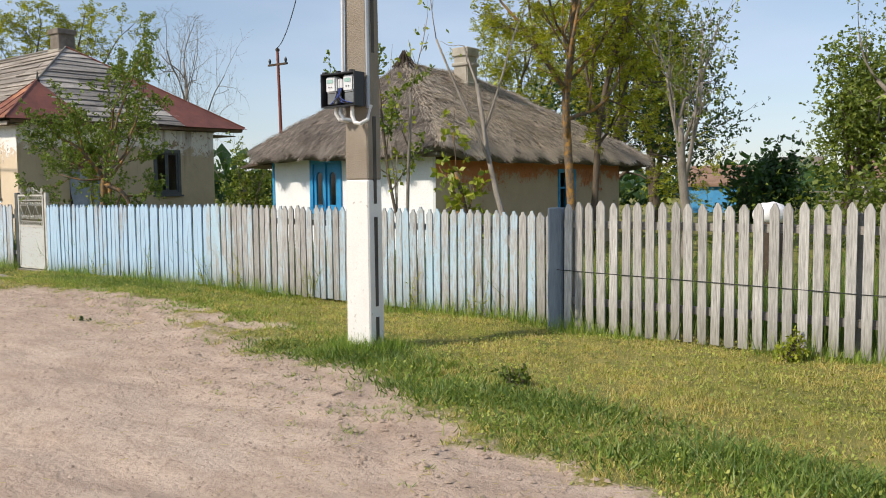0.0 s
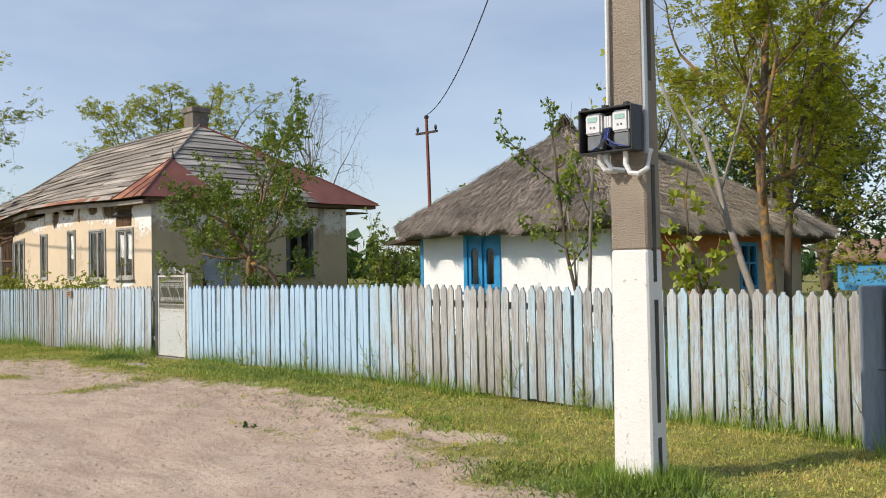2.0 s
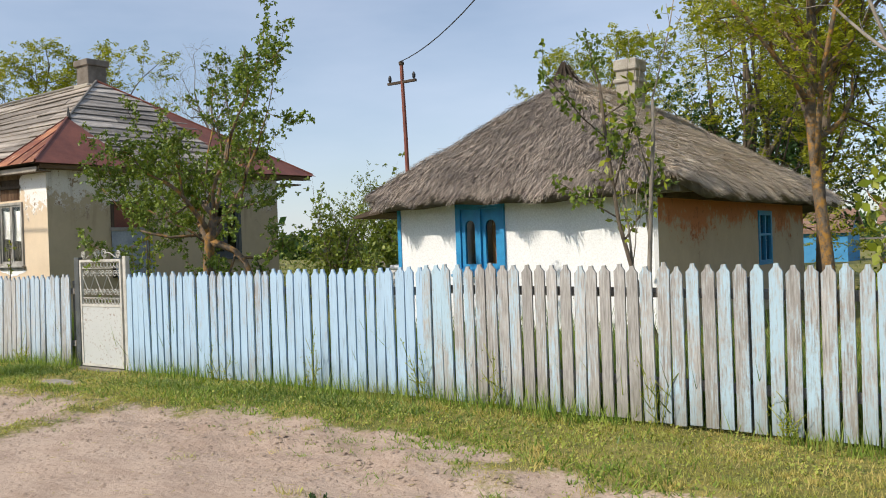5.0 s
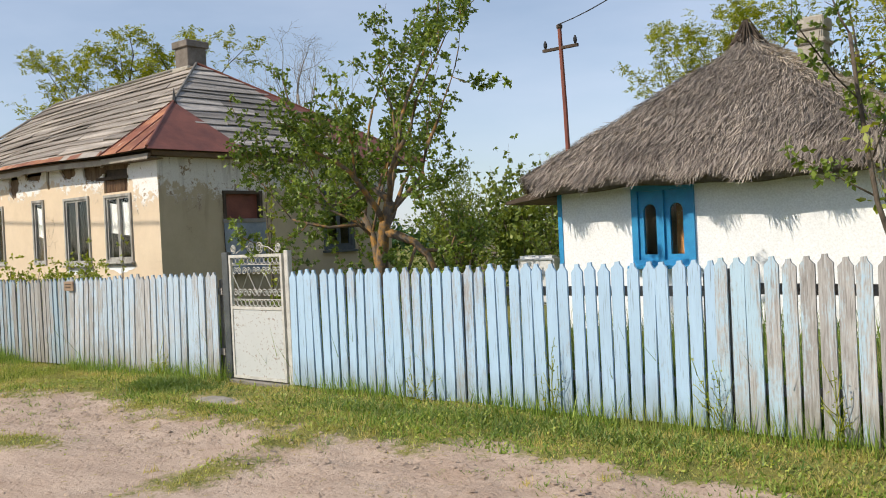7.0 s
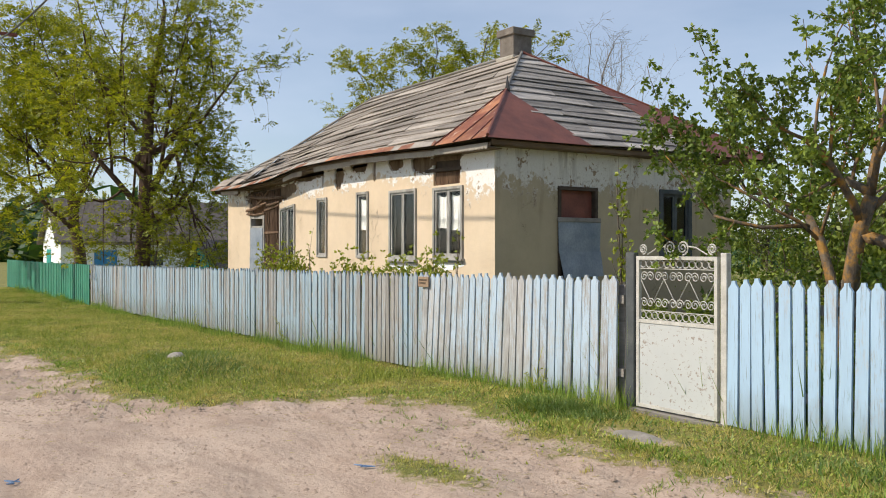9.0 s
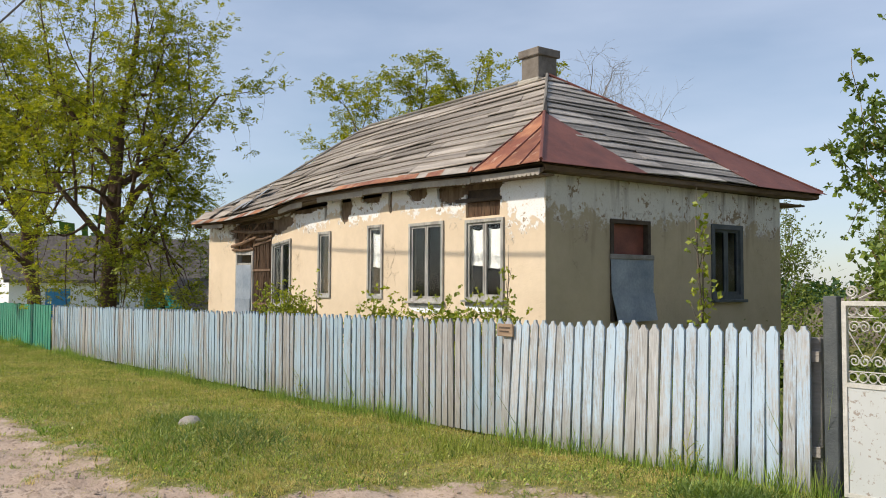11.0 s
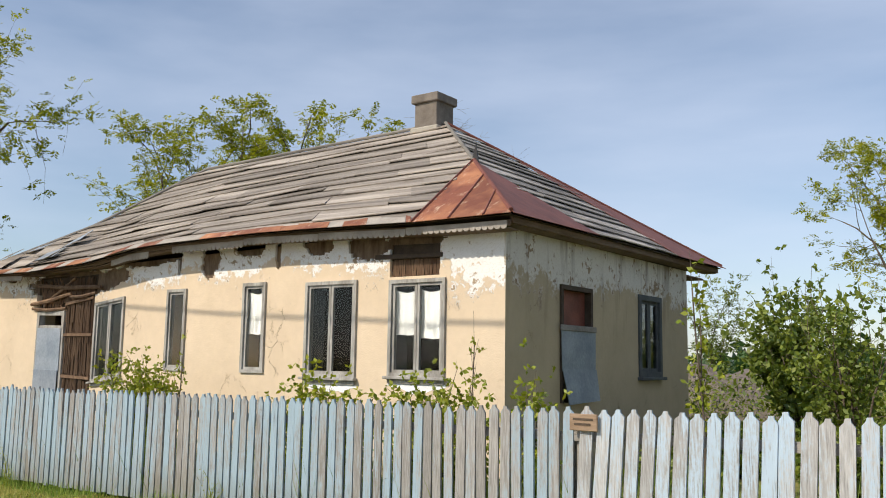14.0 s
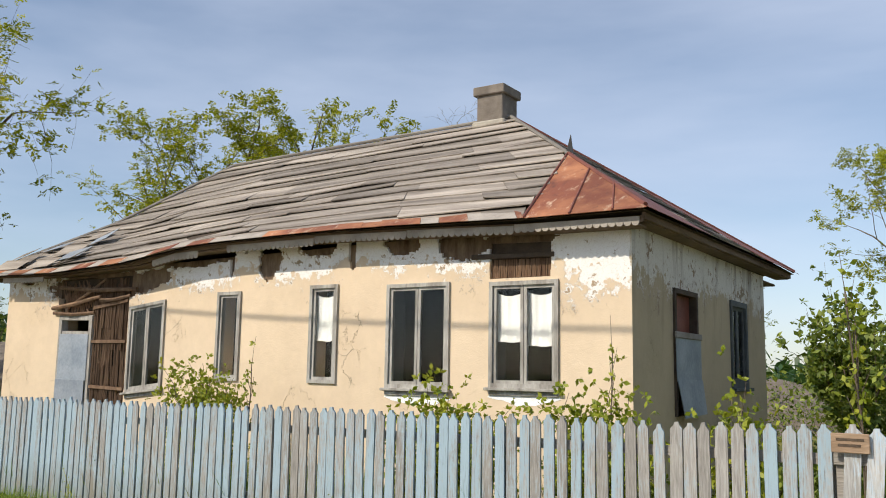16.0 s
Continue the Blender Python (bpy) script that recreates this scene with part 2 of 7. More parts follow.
RUST = rusty_sheet()
RUST_DARK = surface("dark_rust", (0.25, 0.085, 0.055), (0.15, 0.05, 0.035), 2.5, 35, 0.6, 0.2, 0.2)
ZINC = surface("galvanised_sheet", (0.22, 0.27, 0.33), (0.42, 0.46, 0.52), 1.6, 25, 0.5, 0.2, 0.35, vary=0.15)
STUCCO = surface("chimney_render", (0.14, 0.12, 0.10), (0.24, 0.21, 0.18), 4.0, 60, 0.95, 0.6)
STUCCO_PALE = surface("pale_chimney_render", (0.33, 0.30, 0.25), (0.46, 0.43, 0.37), 5.0, 50, 0.95, 0.5)
CONCRETE = surface("old_concrete", (0.25, 0.21, 0.16), (0.36, 0.31, 0.25), 2.0, 90, 0.95, 0.8)
# Concrete with the shade of the pole's recesses put into its colour.
CONCRETE_SHADE = surface("recess_shade_concrete", (0.055, 0.05, 0.045), (0.10, 0.09, 0.08), 3.0, 60, 0.95, 0.4)


def chipped_whitewash():
    m, nt, bsdf, pos = shader("whitewashed_concrete")
    wide, mid, fine = grain(nt, mapped(nt, pos, 1, 1, 0.4), 4.0, 4.0), grain(nt, pos, 18.0, 6.0, 0.7), grain(nt, pos, 80.0, 3.0)
    col = blend(nt, wide, (0.66, 0.645, 0.61), (0.84, 0.835, 0.82))
    chip = remap(nt, calc(nt, "ADD", mid, calc(nt, "MULTIPLY", wide, 0.3)), 0.765, 0.79, 0.0, 0.6)
    col = blend(nt, chip, col, (0.33, 0.29, 0.24))
    col = blend(nt, 1.0, col, blend(nt, fine, (0.86, 0.86, 0.86), (1.1, 1.1, 1.1)), "MULTIPLY")
    finish(nt, bsdf, col, 0.92)
    relief(nt, bsdf, calc(nt, "SUBTRACT", calc(nt, "ADD", fine, mid), chip), 0.4, 0.01)
    return m


CONCRETE_WHITE = chipped_whitewash()
BLACK_PLASTIC = surface("black_plastic", (0.012, 0.012, 0.014), (0.02, 0.02, 0.022), 8, 90, 0.45, 0.05)
GREY_PLASTIC = surface("pale_grey_plastic", (0.62, 0.64, 0.66), (0.68, 0.70, 0.72), 8, 90, 0.4, 0.05)
SMOKE_PLASTIC = surface("smoky_terminal_cover", (0.14, 0.15, 0.16), (0.22, 0.23, 0.24), 8, 60, 0.25, 0.05)
LCD = surface("green_display", (0.30, 0.48, 0.44), (0.34, 0.52, 0.48), 9, 90, 0.2, 0.0)
WHITE_PIPE = surface("white_conduit", (0.66, 0.66, 0.65), (0.74, 0.74, 0.73), 5, 80, 0.4, 0.05)
GREY_PIPE = surface("grey_conduit", (0.33, 0.37, 0.42), (0.40, 0.44, 0.48), 5, 80, 0.4, 0.05)
WIRE = surface("black_cable", (0.015, 0.015, 0.016), (0.03, 0.03, 0.03), 9, 90, 0.6, 0.05)
TWINE = surface("faded_blue_twine", (0.12, 0.22, 0.38), (0.20, 0.30, 0.45), 9, 90, 0.8, 0.1)
BLUE_WIRE = surface("blue_cable", (0.02, 0.06, 0.35), (0.03, 0.08, 0.45), 9, 90, 0.5, 0.05)
MAST = surface("rusty_mast", (0.16, 0.045, 0.028), (0.24, 0.075, 0.05), 6, 60, 0.7, 0.2)
CLOTH = surface("white_curtain", (0.74, 0.74, 0.74), (0.82, 0.82, 0.82), 5, 50, 0.95, 0.3)
ORANGE_CLOTH = surface("orange_curtain", (0.38, 0.17, 0.06), (0.46, 0.22, 0.09), 7, 50, 0.95, 0.3)
# Near-black colour stands in for the darkness of unlit insides.
UNLIT_IN = surface("unlit_interior", (0.010, 0.009, 0.009), (0.016, 0.013, 0.012), 2, 30, 0.95, 0.1)
FASCIA = surface("brown_eaves_board", (0.11, 0.07, 0.045), (0.23, 0.165, 0.115), 4.0, 50, 0.9, 0.5, stretch=(0.2, 0.2, 1))


def flaking_sheet():
    """White paint on sheet metal, lost in small flakes over rust and grey primer."""
    m, nt, bsdf, pos = shader("flaking_white_gate")
    wide, mid, fine = grain(nt, pos, 3.0, 4.0), grain(nt, pos, 26.0, 6.0, 0.7), grain(nt, pos, 90.0, 3.0)
    col = blend(nt, wide, (0.46, 0.485, 0.48), (0.56, 0.58, 0.57))
    lost = remap(nt, calc(nt, "ADD", mid, calc(nt, "MULTIPLY", wide, 0.35)), 0.755, 0.79, 0.0, 0.7)
    col = blend(nt, lost, col, blend(nt, fine, (0.18, 0.11, 0.075), (0.30, 0.24, 0.18)))
    finish(nt, bsdf, col, 0.65)
    relief(nt, bsdf, calc(nt, "SUBTRACT", fine, lost), 0.2, 0.004)
    return m


GATE_PAINT = flaking_sheet()
IRON_WHITE = surface("white_wrought_iron", (0.44, 0.43, 0.39), (0.60, 0.59, 0.54), 12, 70, 0.6, 0.2)
PICKET_BLUE = painted_wood("blue_pickets", (0.33, 0.34, 0.35), (0.56, 0.57, 0.58), (0.40, 0.565, 0.725), 0.90, uneven=0.10)
PICKET_FADED = painted_wood("faded_blue_pickets", (0.25, 0.24, 0.23), (0.56, 0.555, 0.54), (0.41, 0.57, 0.68), 0.70, uneven=0.14)
PICKET_GREY = painted_wood("bare_grey_pickets", (0.25, 0.24, 0.23), (0.57, 0.555, 0.53), (0.50, 0.53, 0.55), 0.25, uneven=0.1)
PICKET_PALE = painted_wood("pale_blue_grey_pickets", (0.22, 0.21, 0.20), (0.46, 0.45, 0.43), (0.32, 0.43, 0.51), 0.74, uneven=0.18)
PICKET_BARE = painted_wood("chalky_grey_pickets", (0.31, 0.31, 0.305), (0.58, 0.585, 0.58), (0.45, 0.57, 0.68), 0.74, uneven=0.12)
GREEN_FENCE = surface("green_painted_metal", (0.03, 0.20, 0.13), (0.05, 0.27, 0.17), 2, 30, 0.55, 0.1, vary=0.15)
BARK = surface("bark", (0.085, 0.065, 0.048), (0.17, 0.135, 0.10), 9, 60, 0.95, 1.0, stretch=(1, 1, 0.35))
BARK_RED = surface("reddish_bark", (0.075, 0.045, 0.03), (0.14, 0.085, 0.055), 9, 60, 0.95, 1.0, stretch=(1, 1, 0.35))
BARK_GREY = surface("pale_dead_bark", (0.20, 0.175, 0.145), (0.32, 0.285, 0.24), 9, 60, 0.95, 0.8, stretch=(1, 1, 0.35))


def lichen_bark():
    m, nt, bsdf, pos = shader("bark_with_yellow_lichen")
    rough_n = grain(nt, mapped(nt, pos, 1, 1, 0.4), 22.0, 5.0, 0.7)
    col = blend(nt, remap(nt, rough_n, 0.35, 0.65), (0.075, 0.058, 0.042), (0.18, 0.145, 0.105))
    col = blend(nt, remap(nt, grain(nt, pos, 8.0, 6.0, 0.75), 0.47, 0.62, 0.0, 0.8), col, (0.42, 0.21, 0.03))
    finish(nt, bsdf, col, 0.95)
    relief(nt, bsdf, rough_n, 0.9, 0.02)
    return m


LICHEN_BARK = lichen_bark()
LEAF_APPLE = leaf("apple_leaves", (0.065, 0.125, 0.014), (0.31, 0.40, 0.06))
LEAF_YELLOW = leaf("spring_acacia_leaves", (0.16, 0.215, 0.016), (0.52, 0.53, 0.045), 0.42)
LEAF_GREEN = leaf("green_leaves", (0.08, 0.14, 0.018), (0.30, 0.355, 0.055))
LEAF_DARK = leaf("dark_leaves", (0.022, 0.065, 0.014), (0.06, 0.13, 0.03))
LEAF_VINE = leaf("vine_leaves", (0.19, 0.265, 0.018), (0.44, 0.45, 0.045))
GRASS = grass("grass_blades", (0.17, 0.215, 0.035), (0.56, 0.58, 0.13), (0.68, 0.56, 0.19), 0.30)
GRASS_TALL = grass("tall_grass", (0.09, 0.20, 0.02), (0.40, 0.50, 0.09), (0.46, 0.44, 0.14), 0.08)
GRASS_LONG = grass("long_grass", (0.08, 0.15, 0.015), (0.46, 0.50, 0.08), (0.55, 0.47, 0.14), 0.16)
CLOVER = leaf("clover_leaves", (0.18, 0.24, 0.035), (0.54, 0.57, 0.12), 0.3)
CLOVER_AND_SHADE = leaf("dark_clover_and_shade", (0.07, 0.15, 0.025), (0.30, 0.38, 0.08), 0.25)
GRASS_DRY = leaf("dry_grass", (0.34, 0.28, 0.10), (0.50, 0.42, 0.19), 0.2)
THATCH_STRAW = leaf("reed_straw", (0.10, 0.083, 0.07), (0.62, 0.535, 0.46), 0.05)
THATCH_PALE = leaf("pale_reed_straw", (0.44, 0.37, 0.30), (0.92, 0.82, 0.69), 0.05)
THATCH_BASE = surface("thatch_bed", (0.12, 0.105, 0.09), (0.21, 0.185, 0.16), 7, 70, 1.0, 0.8)
STONE = surface("pale_stone", (0.25, 0.225, 0.19), (0.36, 0.33, 0.29), 9, 60, 0.95, 0.6)


def glass_material():
    m, nt, bsdf, pos = shader("old_window_glass")
    bsdf.inputs["Base Color"].default_value = (0.72, 0.75, 0.75, 1)
    bsdf.inputs["Roughness"].default_value = 0.03
    bsdf.inputs["Transmission Weight"].default_value = 1.0
    bsdf.inputs["IOR"].default_value = 1.3
    relief(nt, bsdf, grain(nt, pos, 4.0, 2.0), 0.05, 0.02)
    return m


GLASS = glass_material()


def ground_material():
    m, nt, bsdf, pos = shader("sandy_ground_and_turf")
    at = nt.nodes.new("ShaderNodeAttribute")
    at.attribute_name = "turf"
    big = grain(nt, pos, 0.55, 6.0, 0.6)
    mid = grain(nt, pos, 4.0, 6.0, 0.65)
    fine = grain(nt, pos, 55.0, 4.0, 0.7)
    sand = blend(nt, remap(nt, big, 0.35, 0.65), (0.46, 0.345, 0.265), (0.56, 0.44, 0.345))
    ruts = grain(nt, mapped(nt, pos, 0.6, 1.5, 1), 2.6, 7.0, 0.72)
    crumb = grain(nt, pos, 20.0, 6.0, 0.72)
    sand = blend(nt, remap(nt, ruts, 0.46, 0.62, 0.0, 0.55), sand, (0.33, 0.235, 0.17))
    sand = blend(nt, remap(nt, crumb, 0.54, 0.66, 0.0, 0.55), sand, (0.27, 0.185, 0.13))
    speck = remap(nt, grain(nt, mapped(nt, pos, 1, 2.2, 1), 26.0, 3.0, 0.5), 0.63, 0.70, 0.0, 0.65)
    sand = blend(nt, speck, sand, (0.20, 0.135, 0.09))
    sand = blend(nt, 1.0, sand, blend(nt, fine, (0.8, 0.8, 0.8), (1.16, 1.16, 1.16)), "MULTIPLY")
    turf = blend(nt, remap(nt, mid, 0.35, 0.65), (0.12, 0.14, 0.025), (0.28, 0.25, 0.06))
    turf = blend(nt, remap(nt, big, 0.5, 0.7, 0.0, 0.5), turf, (0.36, 0.30, 0.11))
    turf = blend(nt, 1.0, turf, blend(nt, fine, (0.6, 0.6, 0.6), (1.3, 1.3, 1.3)), "MULTIPLY")
    edge = calc(nt, "ADD", at.outputs["Fac"], calc(nt, "MULTIPLY", calc(nt, "SUBTRACT", grain(nt, pos, 9.0, 6.0, 0.7), 0.5), 1.1))
    edge = calc(nt, "ADD", edge, calc(nt, "MULTIPLY", calc(nt, "SUBTRACT", fine, 0.5), 0.5))
    col = blend(nt, remap(nt, edge, 0.38, 0.62), sand, turf)
    finish(nt, bsdf, col, 0.95)
    relief(nt, bsdf, calc(nt, "ADD", calc(nt, "ADD", calc(nt, "MULTIPLY", ruts, 0.45), calc(nt, "MULTIPLY", mid, 0.35)), calc(nt, "MULTIPLY", crumb, 0.5)), 0.8, 0.045)
    return m


GROUND = ground_material()


# ---- mesh helpers ----
ROOT = {}


def thing(name, loc, label, category, group="", kind=""):
    ob = new(name)
    ob.location = loc
    ob.empty_display_size = 0.1
    ROOT[ob] = Vector(loc)
    return tagged(ob, label, category, group, kind)


def part(name, bm, material, parent=None, label="", smooth=False):
    """Links a bmesh, given in world metres, as one mesh object under a thing or a part."""
    me = bpy.data.meshes.new(name)
    top = parent
    while top is not None and top.parent is not None:
        top = top.parent
    if top is not None:
        bmesh.ops.translate(bm, verts=bm.verts, vec=-ROOT[top])
    bm.to_mesh(me)
    bm.free()
    return hang(name, me, material, parent, label, smooth)


def hang(name, me, material, parent=None, label="", smooth=False):
    me.materials.append(material)
    if smooth:
        me.polygons.foreach_set("use_smooth", [True] * len(me.polygons))
    ob = new(name, me)
    if parent is not None:
        ob.parent = parent
    if label:
        ob["label"] = label
    return ob


def block(bm, x0, x1, y0, y1, z0, z1):
    v = [bm.verts.new(p) for p in ((x0, y0, z0), (x1, y0, z0), (x1, y1, z0), (x0, y1, z0), (x0, y0, z1), (x1, y0, z1), (x1, y1, z1), (x0, y1, z1))]
    for f in ((3, 2, 1, 0), (4, 5, 6, 7), (0, 1, 5, 4), (1, 2, 6, 5), (2, 3, 7, 6), (3, 0, 4, 7)):
        bm.faces.new([v[k] for k in f])
    return v


def hexa(bm, lower, upper):
    """A closed solid between two four-cornered rings."""
    v = [bm.verts.new(p) for p in (*lower, *upper)]
    for f in ((3, 2, 1, 0), (4, 5, 6, 7), (0, 1, 5, 4), (1, 2, 6, 5), (2, 3, 7, 6), (3, 0, 4, 7)):
        bm.faces.new([v[k] for k in f])


def soft(bm, width=0.01, segments=1):
    bmesh.ops.bevel(bm, geom=bm.edges[:], offset=width, segments=segments, affect="EDGES", clamp_overlap=True)
    return bm


def boxes(*rows, bevel=0.0):
    bm = bmesh.new()
    for r in rows:
        block(bm, *r)
    if bevel:
        soft(bm, bevel)
    return bm


def ring_box(a, b, l, h, t, d0, d1, along="x"):
    """A rectangular ring of width t, from d0 to d1 in depth, in one piece."""
    bm = bmesh.new()
    def at(p, d, z):
        return (p, d, z) if along == "x" else (d, p, z)
    rings = [[bm.verts.new(at(p, d, z)) for p, z in pts] for d in (d0, d1) for pts in (((a, l), (b, l), (b, h), (a, h)), ((a + t, l + t), (b - t, l + t), (b - t, h - t), (a + t, h - t)))]
    for i in range(4):
        j = (i + 1) % 4
        bm.faces.new((rings[0][i], rings[0][j], rings[1][j], rings[1][i]))
        bm.faces.new((rings[2][j], rings[2][i], rings[3][i], rings[3][j]))
        bm.faces.new((rings[0][j], rings[0][i], rings[2][i], rings[2][j]))
        bm.faces.new((rings[1][i], rings[1][j], rings[3][j], rings[3][i]))
    bmesh.ops.recalc_face_normals(bm, faces=bm.faces)
    return bm


def tube(bm, pts, radii, sides=6):
    """A tapered tube along points."""
    rings = []
    pts = [Vector(p) for p in pts]
    side = None
    for k, p in enumerate(pts):
        way = (pts[min(k + 1, len(pts) - 1)] - pts[max(k - 1, 0)]).normalized()
        ref = Vector((0.0, 0.0, 1.0)) if abs(way.z) < 0.9 else Vector((1.0, 0.0, 0.0))
        side = way.cross(ref).normalized()
        up = side.cross(way)
        r = radii[k] if hasattr(radii, "__len__") else radii
        rings.append([bm.verts.new(p + (side * math.cos(a) + up * math.sin(a)) * r) for a in (2 * math.pi * i / sides for i in range(sides))])
    for a, b in zip(rings, rings[1:]):
        for i in range(sides):
            try:
                bm.faces.new((a[i], a[(i + 1) % sides], b[(i + 1) % sides], b[i]))
            except ValueError:
                pass
    bm.faces.new(rings[0][::-1])
    bm.faces.new(rings[-1])


def pipe(pts, radii, sides=6):
    bm = bmesh.new()
    tube(bm, pts, radii, sides)
    return bm


def wall_solid(a0, a1, z0, z1, d0, d1, openings, along):
    """A wall in one piece from a0 to a1, with rectangular openings (a, b, low, high) right through it."""
    ca = sorted({a0, a1, *(min(max(v, a0), a1) for o in openings for v in o[:2])})
    cz = sorted({z0, z1, *(min(max(v, z0), z1) for o in openings for v in o[2:])})
    solid = {}
    for i in range(len(ca) - 1):
        for j in range(len(cz) - 1):
            ma, mz = (ca[i] + ca[i + 1]) / 2, (cz[j] + cz[j + 1]) / 2
            solid[i, j] = not any(o[0] < ma < o[1] and o[2] < mz < o[3] for o in openings)
    bm, seen = bmesh.new(), {}
    def at(i, j, d):
        if (i, j, d) not in seen:
            p = (ca[i], d, cz[j]) if along == "x" else (d, ca[i], cz[j])
            seen[i, j, d] = bm.verts.new(p)
        return seen[i, j, d]
    for (i, j), full in solid.items():
        if not full:
            continue
        ring = [(i, j), (i + 1, j), (i + 1, j + 1), (i, j + 1)]
        bm.faces.new([at(*c, d0) for c in ring])
        bm.faces.new([at(*c, d1) for c in ring[::-1]])
        for k, near in enumerate(((i, j - 1), (i + 1, j), (i, j + 1), (i - 1, j))):
            if not solid.get(near, False):
                p, q = ring[k], ring[(k + 1) % 4]
                bm.faces.new((at(*q, d0), at(*p, d0), at(*p, d1), at(*q, d1)))
    bmesh.ops.recalc_face_normals(bm, faces=bm.faces)
    return bm


def wall_along_x(x0, x1, y0, y1, z0, z1, openings=()):
    return wall_solid(x0, x1, z0, z1, y0, y1, openings, "x")


def wall_along_y(y0, y1, x0, x1, z0, z1, openings=()):
    return wall_solid(y0, y1, z0, z1, x0, x1, openings, "y")


def mesh_from(name, verts, faces):
    """A mesh from arrays of points and of equal-sized faces."""
    me = bpy.data.meshes.new(name)
    verts, faces = np.asarray(verts, dtype=np.float32), np.asarray(faces, dtype=np.int32)
    me.vertices.add(len(verts))
    me.vertices.foreach_set("co", verts.ravel())
    n, k = faces.shape
    me.loops.add(n * k)
    me.loops.foreach_set("vertex_index", faces.ravel())
    me.polygons.add(n)
    me.polygons.foreach_set("loop_start", np.arange(0, n * k, k, dtype=np.int32))
    me.update(calc_edges=True)
    me.validate()
    return me


# ---- ground ----
EDGE_X = np.array([-300, -60, -40, -25.3, -20.1, -17.9, -17.6, -17.2, -15.9, -14.4, -13.4, -10.9, -9.6, -7.9, -6.9, -6.2, -4.3, -2.8, -1.6, 4, 300])
EDGE_Y = np.array([3.6, 3.6, 3.8, 4.1, 4.3, 4.55, 5.5, 6.2, 6.5, 6.35, 6.4, 6.5, 6.4, 6.1, 5.5, 5.2, 4.75, 4.05, 3.75, 3.4, 3.4])


def turf_share(x, y):
    """0 on the sandy road, 1 on the grass."""
    wob = 0.22 * np.sin(x * 1.9 + 0.7) * np.sin(x * 0.83 + 2.0) + 0.16 * np.sin(x * 5.3 + y * 3.0) * np.sin(x * 2.2 - y * 4.0) + 0.12 * np.sin(x * 9.1 - y * 6.3) * np.sin(y * 8.0 + x * 3.7)
    d = y - np.interp(x, EDGE_X, EDGE_Y) - wob
    patch = np.exp(-(((x + 14.6) / 0.75) ** 2 + ((y - 5.15) / 0.28) ** 2)) * 0.75 + np.exp(-(((x + 12.4) / 0.35) ** 2 + ((y - 5.3) / 0.75) ** 2)) * 0.7
    patch += np.exp(-(((x + 8.6) / 0.9) ** 2 + ((y - 5.2) / 0.22) ** 2)) * 0.5
    bald = np.exp(-(((x + 7.2) / 0.8) ** 2 + ((y - 6.1) / 0.22) ** 2)) * 0.9 + np.exp(-(((x + 9.3) / 0.9) ** 2 + ((y - 6.5) / 0.18) ** 2)) * 0.7 + np.exp(-(((x + 14.5) / 0.45) ** 2 + ((y - 6.9) / 0.2) ** 2)) * 0.9
    far = (y < -3.2) * 1.0
    return np.clip(np.clip(0.5 + d * 1.1, 0, 1) + patch + far - bald, 0, 1)


def ground_z(x, y):
    fall = -0.2 * np.clip((-x - 17) / 12, 0, 1) + 0.05 * np.exp(-(((x + 12) / 3.5) ** 2))
    bank = 0.05 * (turf_share(x, y) - 0.5)
    ripple = 0.018 * np.sin(x * 2.3 + y) * np.sin(y * 3.1 - x * 0.6) + 0.012 * np.sin(x * 6.1 - y * 2) * np.sin(y * 7.3)
    d = y - np.interp(x, EDGE_X, EDGE_Y)
    churn = np.exp(-((d + 0.35) / 0.55) ** 2)
    ripple = ripple + churn * (0.022 * np.sin(x * 7.7 + 1.3 * np.sin(y * 5)) * np.sin(y * 8.9 + x * 2.1) + 0.016 * np.sin(x * 15.1 + y * 9) * np.sin(y * 17.3 - x * 4))
    for yc, depth in ((2.75, 0.035), (1.25, 0.03), (4.05, 0.02)):
        ripple = ripple - depth * np.exp(-((y - yc - 0.25 * np.sin(x * 0.31)) / 0.16) ** 2) * (x < 2)
    bank = bank + 0.10 * np.exp(-(((x + 20.2) / 1.4) ** 2 + ((y - 5.6) / 0.8) ** 2))
    near = np.exp(-((y - 2) / 30.0) ** 2)
    return fall + (bank + ripple) * near


def level(x, y):
    return float(ground_z(np.array([x]), np.array([y]))[0])


def spread_axis(lo, hi, step, far):
    core = np.arange(lo, hi + step / 2, step)
    tail = np.geomspace(step * 3, far, 26)
    return np.concatenate([(lo - tail)[::-1], core, hi + tail])


gx, gy = spread_axis(-40, 4, 0.11, 1600), spread_axis(-1.5, 8.6, 0.09, 1600)
X, Y = np.meshgrid(gx, gy, indexing="ij")
Z = ground_z(X, Y)
nx, ny = X.shape
idx = np.arange(nx * ny).reshape(nx, ny)
quads = np.stack([idx[:-1, :-1], idx[1:, :-1], idx[1:, 1:], idx[:-1, 1:]], -1).reshape(-1, 4)
me = mesh_from("ground", np.stack([X, Y, Z], -1).reshape(-1, 3), quads)
attr = me.attributes.new("turf", "FLOAT", "POINT")
attr.data.foreach_set("value", turf_share(X, Y).ravel().astype(np.float32))
ground = hang("ground", me, GROUND, None, "", True)
tagged(ground, "sandy dirt road with a grassy verge and fields", "ground", kind="structure")

